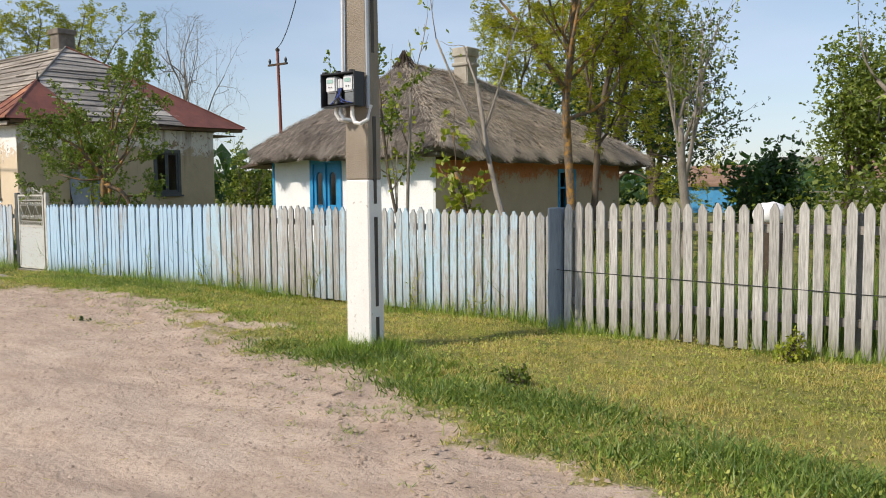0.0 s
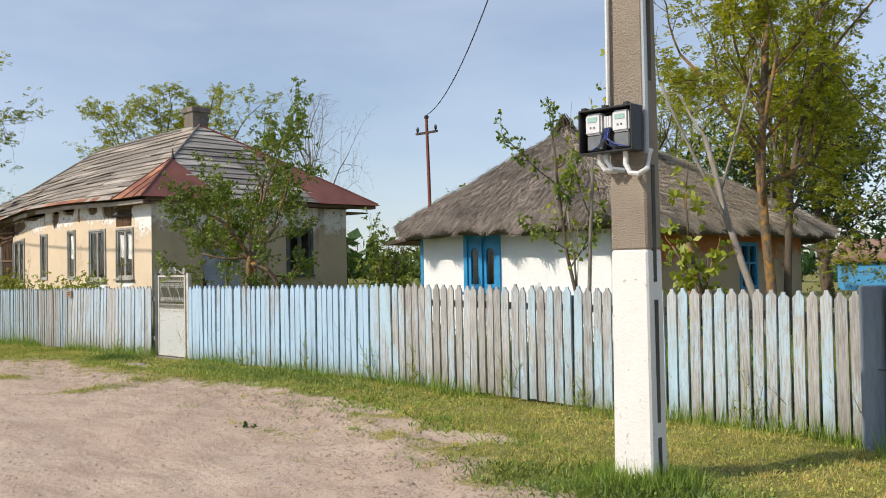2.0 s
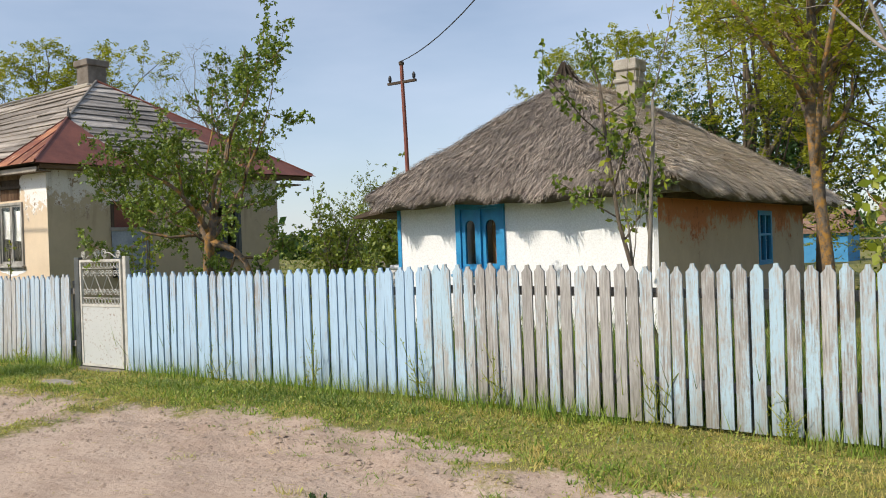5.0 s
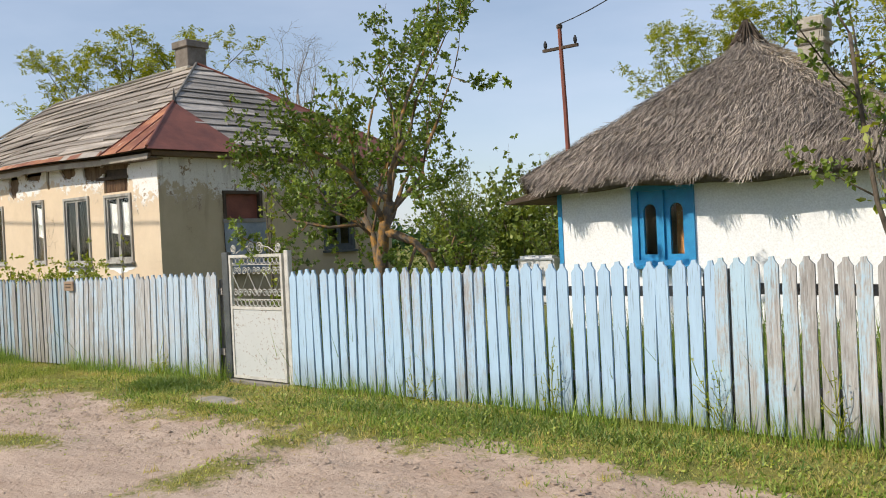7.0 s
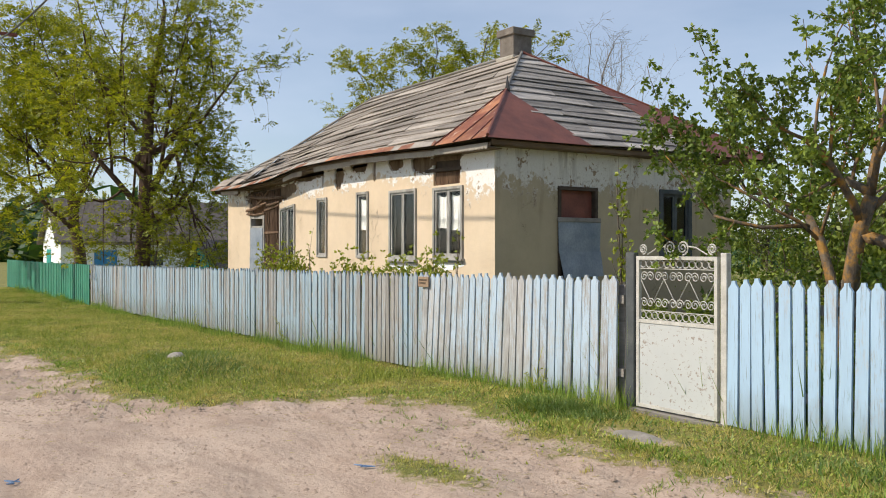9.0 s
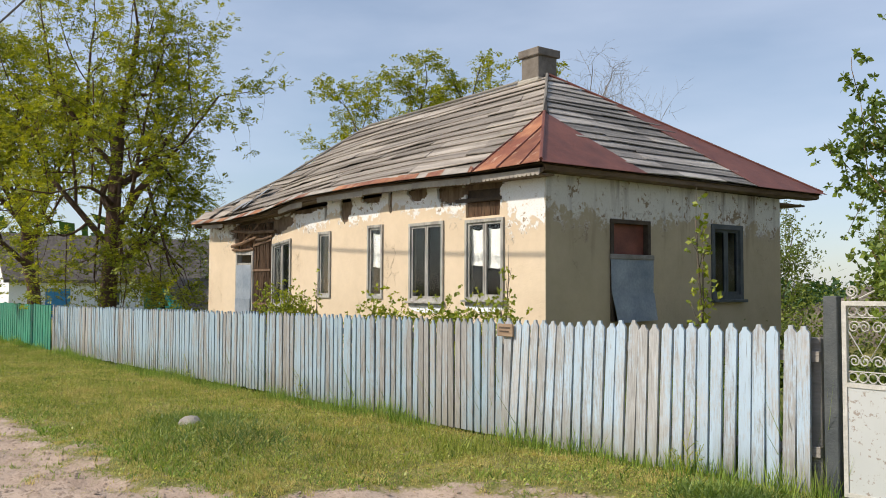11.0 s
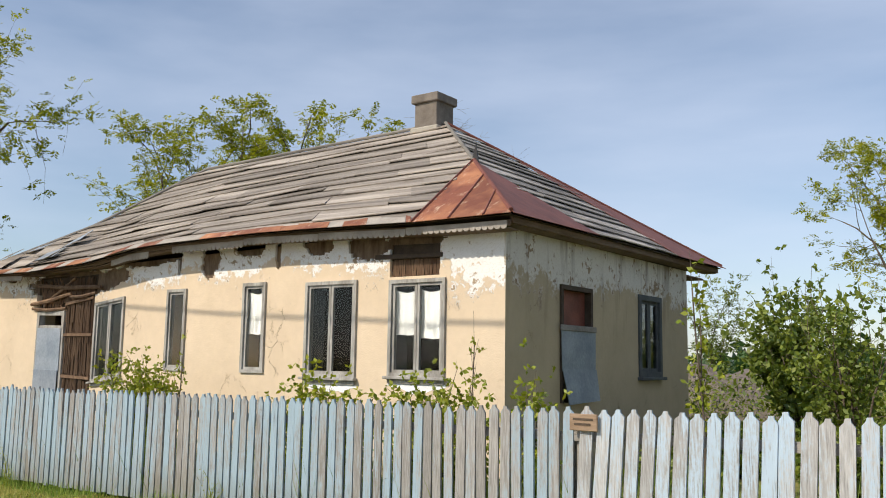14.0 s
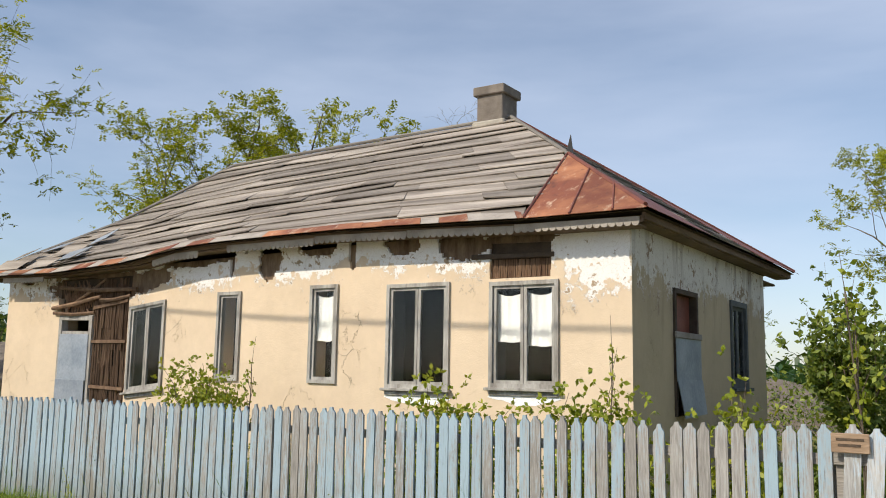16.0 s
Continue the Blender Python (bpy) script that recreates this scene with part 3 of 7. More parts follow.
# ---- house with the board roof ----
AX0, AX1, AY0, AY1 = -32.9, -21.08, 10.65, 16.47
house_a = thing("house", (AX1, AY0, -0.3), "derelict cream clay house with a weathered board roof and rusty hips", "house")
FRONT = [("pair", -22.84, -21.94, 1.26, 2.49), ("pair", -24.35, -23.40, 1.22, 2.52), ("single", -25.65, -25.16, 1.25, 2.56),
         ("single", -27.45, -26.97, 1.25, 2.53), ("pair", -29.45, -28.60, 1.09, 2.44)]
DOOR_A = (-31.30, -30.40, -0.3, 2.30)
OVER_DOOR = (-31.38, -30.40, 2.31, 2.96)
LATHS = (-30.40, -29.50, -0.3, 2.93)
HOLE_A = (-22.85, -22.05, 2.53, 2.92)
BAND = 2.60
front_open = [(a, b, l, h) for _, a, b, l, h in FRONT] + [DOOR_A, LATHS, HOLE_A, OVER_DOOR]
part("wall", wall_along_x(AX0, AX1, AY0, AY0 + 0.34, -0.5, BAND, [(a, b, l, min(h, BAND)) for a, b, l, h in front_open]), CREAM, house_a, "cream plaster wall flaked to white")
SIDE_HOLE, SIDE_WIN = (11.97, 12.87, 0.95, 2.48), (14.43, 15.30, 1.27, 2.52)
part("wall", wall_along_y(AY0 + 0.002, AY1, AX1 - 0.34, AX1 + 0.001, -0.5, 3.06, [SIDE_HOLE, SIDE_WIN]), SHADED_CREAM, house_a, "plaster wall with its shade put into darker paint, peeling top")
part("wall", wall_along_x(AX0, AX1 - 0.34, AY1 - 0.34, AY1, -0.5, 3.06), SHADED_CREAM, house_a)
part("wall", wall_along_y(AY0 + 0.34, AY1 - 0.34, AX0, AX0 + 0.34, -0.5, 3.06), SHADED_CREAM, house_a)
part("room_ceiling", boxes((AX0 + 0.34, AX1 - 0.34, AY0 + 0.34, AY1 - 0.34, 2.98, 3.04)), UNLIT_IN, house_a, "sagging room ceiling coloured near-black as unlit")
part("room_floor", boxes((AX0 + 0.34, AX1 - 0.34, AY0 + 0.34, AY1 - 0.34, 0.0, 0.05)), UNLIT_IN, house_a)
# Partitions are added, no known walls, to keep the view through the glass dark.
part("room_partition", boxes((AX0 + 0.36, AX1 - 0.36, AY0 + 1.7, AY0 + 1.82, 0.05, 2.97)), UNLIT_IN, house_a)
part("room_partition", boxes((-25.05, -24.9, AY0 + 1.83, AY1 - 0.34, 0.05, 2.98)), UNLIT_IN, house_a)

# the roof: four planes of overlapping boards on a closed bed
E_FL, E_FR, E_BR, E_BL = Vector((-33.15, 10.28, 3.00)), Vector((-20.78, 10.28, 3.13)), Vector((-20.78, 17.40, 3.17)), Vector((-33.15, 17.40, 3.02))
R_R, R_L = Vector((-24.35, 13.87, 5.52)), Vector((-30.7, 13.85, 5.44))
bm = bmesh.new()
vs = [bm.verts.new(p) for p in (E_FL, E_FR, E_BR, E_BL, R_R, R_L)]
for f in ((0, 1, 4, 5), (1, 2, 4), (2, 3, 5, 4), (3, 0, 5), (3, 2, 1, 0)):
    bm.faces.new([vs[k] for k in f])
bmesh.ops.triangulate(bm, faces=bm.faces[:])
for k in range(4):
    bmesh.ops.subdivide_edges(bm, edges=bm.edges[:], cuts=1, use_grid_fill=True)
bmesh.ops.triangulate(bm, faces=bm.faces[:])
roof_a = part("roof", bm, DARK_WOOD, house_a, "hipped roof of grey weathered boards")


def at_plane(e0, e1, r0, r1, s, t):
    return e0.lerp(e1, s).lerp(r0.lerp(r1, s), t)


def roof_boards(e0, e1, r0, r1, rows, limits, material, seed, lengths=(0.9, 2.8), bent=1.3):
    rnd = random.Random(seed)
    up = (e1 - e0).cross(r0 - e0).normalized()
    if up.z < 0:
        up = -up
    marks = [0.0] + [(k + rnd.uniform(-0.22, 0.22)) / rows for k in range(1, rows)] + [1.0]
    for k in range(rows):
        t0, t1 = marks[k], min(1.0, marks[k + 1] + 0.25 / rows)
        lo, hi = limits((t0 + t1) / 2)
        width = (at_plane(e0, e1, r0, r1, 1, t0) - at_plane(e0, e1, r0, r1, 0, t0)).length
        s = lo
        while s < hi - 0.004:
            n = min(hi, s + rnd.uniform(*lengths) / max(width, 0.5))
            if hi - n < 0.4 / max(width, 0.5):
                n = hi
            sag = rnd.uniform(-1, 1) * 0.010 * bent + (0.02 * bent if rnd.random() < 0.08 else 0)
            lift0, lift1 = 0.036 + rnd.uniform(0, 0.022) * bent, 0.036 + rnd.uniform(0, 0.022) * bent
            lo_s, up_s = limits(t0), limits(t1)
            def edge(v, t, lim):
                return max(lim[0], min(lim[1], v)) if lim[1] > lim[0] else lim[0]
            corner = [at_plane(e0, e1, r0, r1, edge(s, t0, lo_s), t0 - sag), at_plane(e0, e1, r0, r1, edge(n, t0, lo_s), t0 + sag * 0.5),
                      at_plane(e0, e1, r0, r1, edge(n, t1, up_s), t1), at_plane(e0, e1, r0, r1, edge(s, t1, up_s), t1)]
            off = (lift0, lift1, 0.014, 0.014)
            bm = bmesh.new()
            hexa(bm, [c + up * (o - 0.016) for c, o in zip(corner, off)], [c + up * o for c, o in zip(corner, off)])
            part("board", bm, material, roof_a)
            s = n + 0.004 / max(width, 0.5)


FIN = 0.46
S_F, S_N, S_B = 0.885, 0.30, 0.70
roof_boards(E_FL, E_FR, R_L, R_R, 14, lambda t: (0.0, 1.0 if t >= FIN else S_F + (1 - S_F) * t / FIN), ROOF_WOOD, 3)
roof_boards(E_FR, E_BR, R_R, R_R, 15, lambda t: (0.0 if t >= FIN else S_N * (1 - t / FIN), 1.0 if t >= 0.78 else S_B + (1 - S_B) * t / 0.78), ROOF_WOOD_SIDE, 4, (0.8, 2.2), 0.8)
roof_boards(E_BL, E_FL, R_L, R_L, 13, lambda t: (0.0, 1.0), ROOF_WOOD_SIDE, 5)


def metal_sheet(corners, up, lift, material, label):
    bm = bmesh.new()
    hexa(bm, [c + up * (lift - 0.006) for c in corners], [c + up * lift for c in corners])
    return part("metal_sheet", bm, material, roof_a, label)


UF = (E_FR - E_FL).cross(R_R - E_FL).normalized()
US = (E_BR - E_FR).cross(R_R - E_FR).normalized()
tip = at_plane(E_FL, E_FR, R_L, R_R, 1, FIN)
cuts_f = [S_F, S_F + 0.045, S_F + 0.085, 1.0]
for k in range(3):
    a, b = cuts_f[k], cuts_f[k + 1]
    ta, tb = FIN * (1 - (a - S_F) / (1 - S_F)) if k else FIN, FIN * (1 - (b - S_F) / (1 - S_F))
    p = [at_plane(E_FL, E_FR, R_L, R_R, a, -0.012), at_plane(E_FL, E_FR, R_L, R_R, b, -0.012)]
    q0 = tip if k == 0 else at_plane(E_FL, E_FR, R_L, R_R, 1, FIN * (1, 0.66, 0.34)[k])
    q1 = at_plane(E_FL, E_FR, R_L, R_R, 1, FIN * (0.66, 0.34, 0.0)[k])
    metal_sheet([p[0], p[1], q1, q0], UF, 0.045 + 0.002 * k, RUST, "rusty orange-red metal sheet")
    bm = bmesh.new()
    tube(bm, [p[0] + UF * 0.055, q0 + UF * 0.055], 0.014, 5)
    part("seam", bm, RUST_DARK, roof_a)
near_e = [at_plane(E_FR, E_BR, R_R, R_R, s, -0.012) for s in (0.0, S_N)]
metal_sheet([near_e[0], near_e[1], tip.lerp(near_e[1], 0.001), tip], US, 0.045, RUST_DARK, "dark red rusted metal sheet")
far_tip = at_plane(E_FR, E_BR, R_R, R_R, 1, 0.78)
far_e = [at_plane(E_FR, E_BR, R_R, R_R, s, -0.012) for s in (S_B, 1.0)]
metal_sheet([far_e[0], far_e[1], far_tip, far_tip.lerp(far_e[0], 0.001)], US, 0.045, RUST_DARK, "dark red rusted metal sheet")
for a, b in ((R_R, E_BR), (tip, E_FR), (R_R, tip), (R_L, R_R), (R_L, E_FL)):
    bm = bmesh.new()
    tube(bm, [a + Vector((0, 0, 0.05)), a.lerp(b, 0.5) + Vector((0, 0, 0.05)), b + Vector((0, 0, 0.05))], 0.03, 6)
    part("hip_cap", bm, RUST_DARK if b in (E_BR, E_FR) else GREY_WOOD, roof_a)
bm = bmesh.new()
hexa(bm, [tip + Vector(v) for v in ((-0.05, 0, 0.0), (0.06, 0.02, -0.02), (0.06, 0.05, -0.02), (-0.05, 0.03, 0.0))],
     [tip + Vector(v) for v in ((0.03, 0, 0.30), (0.036, 0.0, 0.30), (0.036, 0.006, 0.30), (0.03, 0.006, 0.30))])
part("raised_metal_corner", bm, BLACK_PLASTIC, roof_a, "dark bent-up metal corner")
# patched strip along the front eave
rnd = random.Random(8)
s = 0.02
while s < S_F:
    n = min(S_F, s + rnd.uniform(0.02, 0.055))
    c = [at_plane(E_FL, E_FR, R_L, R_R, a, t) for a, t in ((s, -0.02), (n, -0.02), (n, 0.022 + rnd.uniform(-0.006, 0.008)), (s, 0.022 + rnd.uniform(-0.006, 0.008)))]
    metal_sheet(c, UF, 0.062 + rnd.uniform(0, 0.006), RUST if rnd.random() < 0.45 else PALE_WOOD, "")
    s = n + 0.0005

rnd = random.Random(17)
for s, t, w in ((0.03, 0.06, 0.6), (0.07, 0.16, 0.7), (0.02, 0.20, 0.5), (0.12, 0.10, 0.6), (0.05, 0.30, 0.55), (0.0, 0.10, 0.5), (0.015, 0.02, 0.7), (0.09, 0.03, 0.6), (0.15, 0.05, 0.5), (0.10, 0.24, 0.6)):
    p = at_plane(E_FL, E_FR, R_L, R_R, s, t)
    d, e = Vector((w, 0.03, rnd.uniform(0.02, 0.16))), (R_L - E_FL).normalized() * 0.26 + Vector((0, 0, rnd.uniform(0.0, 0.1)))
    metal_sheet([p, p + d, p + d + e, p + e], UF, 0.08, ZINC if rnd.random() < 0.4 else ROOF_WOOD, "lifted broken roof sheet")

# eaves: dark fascia, soffit and the scalloped trim
def long_board(x0, x1, y0, y1, z0, z1, n=24):
    """A board along x in one piece, cut crosswise so that it can sag."""
    bm = bmesh.new()
    rings = [[bm.verts.new((x0 + (x1 - x0) * k / n, y, z)) for y, z in ((y0, z0), (y1, z0), (y1, z1), (y0, z1))] for k in range(n + 1)]
    for p, q in zip(rings, rings[1:]):
        for i in range(4):
            j = (i + 1) % 4
            bm.faces.new((p[i], p[j], q[j], q[i]))
    bm.faces.new(rings[0])
    bm.faces.new(rings[-1][::-1])
    bmesh.ops.recalc_face_normals(bm, faces=bm.faces)
    return bm


part("soffit", long_board(-33.05, -20.9, 10.40, AY0, 2.99, 3.01), FASCIA, house_a, "dark weathered eaves boards")
for nm, xa, xb, drop, thick in (("soffit", AX1 + 0.001, -20.865, 0.085, 0.03), ("fascia", -20.862, -20.83, 0.075, 0.07)):
    bm = bmesh.new()
    hexa(bm, [(xa, 10.40, 3.13 - drop), (xb, 10.40, 3.13 - drop), (xb, 17.36, 3.17 - drop), (xa, 17.36, 3.17 - drop)], [(xa, 10.40, 3.13 - drop + thick), (xb, 10.40, 3.13 - drop + thick), (xb, 17.36, 3.17 - drop + thick), (xa, 17.36, 3.17 - drop + thick)])
    part(nm, bm, FASCIA, house_a)
part("soffit", boxes((-33.05, AX1, AY1, 17.3, 2.97, 3.0)), FASCIA, house_a)
part("fascia", long_board(-33.1, -20.84, 10.36, 10.385, 3.015, 3.085), FASCIA, house_a)
part("fascia", boxes((-33.12, -33.08, 10.36, 17.36, 2.92, 3.0)), DARK_WOOD, house_a)


def scallop_mesh(length, n):
    bm = bmesh.new()
    w = length / n
    for k in range(n):
        x = k * w
        pts = [(x, 0.0), (x, -0.055)] + [(x + w / 2 - w / 2 * math.cos(a), -0.055 - w * 0.5 * math.sin(a)) for a in (math.pi * i / 6 for i in range(1, 6))] + [(x + w, -0.055), (x + w, 0.0)]
        f = [bm.verts.new((p, 0, z)) for p, z in pts]
        b = [bm.verts.new((p, 0.016, z)) for p, z in pts]
        bm.faces.new(f)
        bm.faces.new(b[::-1])
        for i in range(len(pts)):
            j = (i + 1) % len(pts)
            bm.faces.new((f[j], f[i], b[i], b[j]))
    return bm


for x0, length, n, z in ((-22.35, 1.48, 17, 3.075), (-23.85, 1.49, 17, 3.06), (-25.35, 1.49, 17, 3.05), (-27.0, 1.64, 19, 3.03), (-28.6, 1.0, 12, 3.01), (-32.6, 1.2, 13, 2.98)):
    bm = scallop_mesh(length, n)
    bmesh.ops.translate(bm, verts=bm.verts, vec=(x0, 10.335, z))
    part("scalloped_trim", bm, PALE_WOOD, house_a, "grey scalloped wooden trim")


def window_x(house, a, b, l, h, y, kind, wood, sash, cloth=""):
    """A window in a wall that faces the road."""
    w = part("window", ring_box(a, b, l, h, 0.048, y - 0.012, y + 0.12), wood, house, "grey weathered wooden window")
    ca, cb, cl, ch = a + 0.048, b - 0.048, l + 0.048, h - 0.048
    leaves = [(ca, (ca + cb) / 2), ((ca + cb) / 2, cb)] if kind == "pair" else [(ca, cb)]
    for p, q in leaves:
        p, q = p + 0.004, q - 0.004
        part("sash", ring_box(p, q, cl, ch, 0.038, y + 0.015, y + 0.055), sash, w)
        g = part("pane", boxes((p + 0.038, q - 0.038, y + 0.034, y + 0.038, cl + 0.038, ch - 0.038)), GLASS, w)
        g.visible_shadow = False
        if cloth:
            bm = bmesh.new()
            n, top = 9, ch - 0.08
            low = cl + (ch - cl) * (0.42 if p == ca + 0.004 else 0.38)
            ring = []
            for i in range(n + 1):
                xx = p + 0.02 + (q - p - 0.04) * i / n
                yy = y + 0.075 + 0.012 * math.sin(i * 2.1 + p * 7)
                ring.append((bm.verts.new((xx, yy, low + 0.007 * math.sin(i * 0.9))), bm.verts.new((xx, yy + 0.006, (low + top) / 2)), bm.verts.new((xx, yy - 0.004, top - 0.04 * math.sin(math.pi * i / n)))))
            for u, v in zip(ring, ring[1:]):
                bm.faces.new((u[0], v[0], v[1], u[1]))
                bm.faces.new((u[1], v[1], v[2], u[2]))
            part("curtain", bm, CLOTH, w, "white cloth hung behind the glass", True)
    return w


for k, (kind, a, b, l, h) in enumerate(FRONT):
    w = window_x(house_a, a, b, l, h, AY0 - 0.02, kind, WINDOW_WOOD, WINDOW_WOOD, "yes" if k in (0, 2) else "")
    if kind == "pair":
        # A dark ring is added over the plaster to paint the opening's shade.
        part("reveal", ring_box(a + 0.002, b - 0.002, l + 0.002, h - 0.002, 0.014, AY0 + 0.07, AY0 + 0.36), SASH_AND_SHADE, w, "added dark ring for the shade inside the opening")
        part("sill", soft(boxes((a - 0.035, b + 0.035, AY0 - 0.085, AY0 + 0.02, l - 0.035, l), (a, b, AY0 - 0.03, AY0 - 0.005, l - 0.09, l - 0.037)), 0.006), WINDOW_WOOD, w, "grey wooden sill")
    if k < 2:
        rnd = random.Random(300 + k)
        bm = bmesh.new()
        low = [(a - 0.02 + (b - a + 0.04) * i / 9, l - 0.10 - 0.11 * math.sin(math.pi * (i + 0.4) / 10) * rnd.uniform(0.6, 1.2)) for i in range(10)]
        ring = [bm.verts.new((px, AY0 - 0.004, pz)) for px, pz in low] + [bm.verts.new((px, AY0 - 0.004, l - 0.085)) for px in (b, a)]
        out = bmesh.ops.extrude_face_region(bm, geom=[bm.faces.new(ring)])
        bmesh.ops.translate(bm, verts=[e for e in out["geom"] if isinstance(e, bmesh.types.BMVert)], vec=(0, 0.02, 0))
        bmesh.ops.recalc_face_normals(bm, faces=bm.faces)
        part("bare_plaster", bm, LIME, house_a, "white plaster bared under the sill")
# the boarded front door, the bare lath beside it and the hole under the eaves
door = part("door", boxes((-31.30, -31.22, AY0 - 0.02, AY0 + 0.1, -0.3, 2.30), (-30.48, -30.40, AY0 - 0.02, AY0 + 0.1, -0.3, 2.30), (-31.22, -30.48, AY0 - 0.02, AY0 + 0.1, 2.22, 2.30), (-31.22, -30.48, AY0 - 0.01, AY0 + 0.09, 1.98, 2.04)), WINDOW_WOOD, house_a, "door boarded with dented metal sheets")
part("sheet", boxes((-31.24, -30.46, AY0 - 0.035, AY0 - 0.021, 1.22, 1.99), bevel=0.004), ZINC, door, "dented galvanised sheet")
part("sheet", boxes((-31.25, -30.47, AY0 - 0.050, AY0 - 0.037, 0.40, 1.24), bevel=0.004), ZINC, door, "dented galvanised sheet")
lath_panel = part("lath_panel", boxes((-30.40, -29.50, AY0 + 0.08, AY0 + 0.12, -0.3, 2.93)), DARK_WOOD, house_a, "bare reed and lath where the plaster fell")
rnd = random.Random(21)
bm = bmesh.new()
for k in range(260):
    x, z0 = rnd.uniform(-30.39, -29.51), rnd.choice((0.0, 0.5, 1.2, 1.75, 2.1))
    l = rnd.uniform(0.6, 1.1)
    tube(bm, [(x, AY0 + rnd.uniform(0.0, 0.07), z0), (x + rnd.uniform(-0.04, 0.04), AY0 + rnd.uniform(0.0, 0.07), min(2.9, z0 + l))], 0.012, 4)
part("reeds", bm, LATH, lath_panel, "upright brown reeds")
for z, tilt in ((1.12, 0.0), (1.85, 0.02), (2.40, 0.12)):
    bm = bmesh.new()
    hexa(bm, [(-30.38, AY0 - 0.02, z), (-29.52, AY0 - 0.02, z + tilt), (-29.52, AY0 + 0.02, z + tilt), (-30.38, AY0 + 0.02, z)], [(-30.38, AY0 - 0.02, z + 0.05), (-29.52, AY0 - 0.02, z + 0.05 + tilt), (-29.52, AY0 + 0.02, z + 0.05 + tilt), (-30.38, AY0 + 0.02, z + 0.05)])
    part("batten", bm, LATH, lath_panel)
over = part("lath_panel", boxes((-31.38, -30.41, AY0 + 0.10, AY0 + 0.14, 2.31, 2.95)), DARK_WOOD, house_a, "broken wall head over the door showing lath")
bm = bmesh.new()
for k in range(70):
    x, z0 = rnd.uniform(-31.36, -30.42), rnd.uniform(2.33, 2.6)
    tube(bm, [(x, AY0 + rnd.uniform(0.03, 0.09), z0), (x + rnd.uniform(-0.12, 0.12), AY0 + rnd.uniform(0.02, 0.08), min(2.93, z0 + rnd.uniform(0.15, 0.4)))], 0.011, 4)
part("reeds", bm, LATH, over, "loose brown reeds")
for x0, z0, x1, z1, r in ((-31.5, 2.42, -30.2, 2.62, 0.035), (-31.3, 2.80, -29.3, 2.70, 0.04), (-30.9, 2.50, -30.1, 2.90, 0.025), (-30.2, 2.55, -29.45, 2.62, 0.03), (-31.45, 2.34, -30.35, 2.35, 0.03)):
    bm = bmesh.new()
    tube(bm, [(x0, AY0 - 0.03, z0), ((x0 + x1) / 2, AY0 - 0.05, (z0 + z1) / 2 - 0.03), (x1, AY0 - 0.02, z1)], [r, r * 1.1, r * 0.8], 6)
    part("broken_beam", bm, LATH, over, "broken wooden beam end")
hole = part("lath_panel", boxes((-22.85, -22.05, AY0 + 0.07, AY0 + 0.1, 2.53, 2.92)), DARK_WOOD, house_a, "hole in the plaster showing reed lath")
bm = bmesh.new()
for k in range(56):
    x = -22.84 + 0.78 * k / 55
    tube(bm, [(x, AY0 + 0.05 + rnd.uniform(-0.015, 0.015), 2.54), (x + rnd.uniform(-0.015, 0.015), AY0 + 0.05, 2.74)], 0.008, 4)
part("reeds", bm, LATH, hole, "upright brown reeds")
part("batten", boxes((-23.1, -22.0, AY0 - 0.015, AY0 + 0.04, 2.745, 2.80), bevel=0.006), DARK_WOOD, hole)

# bare clay and lath at the top of the front wall, with a ragged skin of plaster left on it
core = part("wall_head", wall_along_x(AX0, AX1, AY0 + 0.045, AY0 + 0.34, BAND, 3.06, [(a, b, max(l, BAND), h) for a, b, l, h in (LATHS, HOLE_A, OVER_DOOR)]), CLAY_BARE, house_a, "bare clay and reed at the wall head")
HOLES = [(-27.9, 2.96, 0.85, 0.10), (-26.45, 2.86, 0.22, 0.22), (-25.55, 2.95, 0.35, 0.10), (-24.15, 2.95, 0.30, 0.13), (-23.25, 2.92, 0.34, 0.17), (-29.0, 2.82, 0.5, 0.16), (-30.35, 2.76, 1.35, 0.30), (-32.3, 2.97, 0.3, 0.1), (-22.45, 2.95, 0.5, 0.12), (-24.95, 2.88, 0.06, 0.2), (-27.2, 2.86, 0.05, 0.16)]
bm = bmesh.new()
step = 0.023
for i in range(int((AX1 - AX0) / step)):
    x = AX0 + (i + 0.5) * step
    for j in range(int((3.06 - BAND) / step + 0.5)):
        z = BAND + (j + 0.5) * step
        wob = 0.45 * noise.noise(Vector((x * 5, z * 5, 0))) + 0.35 * noise.noise(Vector((x * 14, z * 14, 3)))
        if any(((x - hx) / rx) ** 2 + ((z - hz) / rz) ** 2 + wob < 1 for hx, hz, rx, rz in HOLES):
            continue
        if any(a - 0.01 < x < b + 0.01 and l - 0.01 < z < h + 0.01 for a, b, l, h in (LATHS, HOLE_A, OVER_DOOR)):
            continue
        v = [bm.verts.new((x + dx * step / 2, AY0, z + dz * step / 2)) for dx, dz in ((-1, -1), (1, -1), (1, 1), (-1, 1))]
        bm.faces.new(v)
bmesh.ops.remove_doubles(bm, verts=bm.verts[:], dist=0.002)
for v in bm.verts:
    if v.is_boundary and BAND + 0.01 < v.co.z < 3.05:
        v.co += Vector((noise.noise(v.co * 9), 0, noise.noise(v.co * 11 + Vector((5, 0, 0))))) * 0.012
out = bmesh.ops.extrude_face_region(bm, geom=bm.faces[:])
bmesh.ops.translate(bm, verts=[e for e in out["geom"] if isinstance(e, bmesh.types.BMVert)], vec=(0, 0.043, 0))
bmesh.ops.recalc_face_normals(bm, faces=bm.faces)
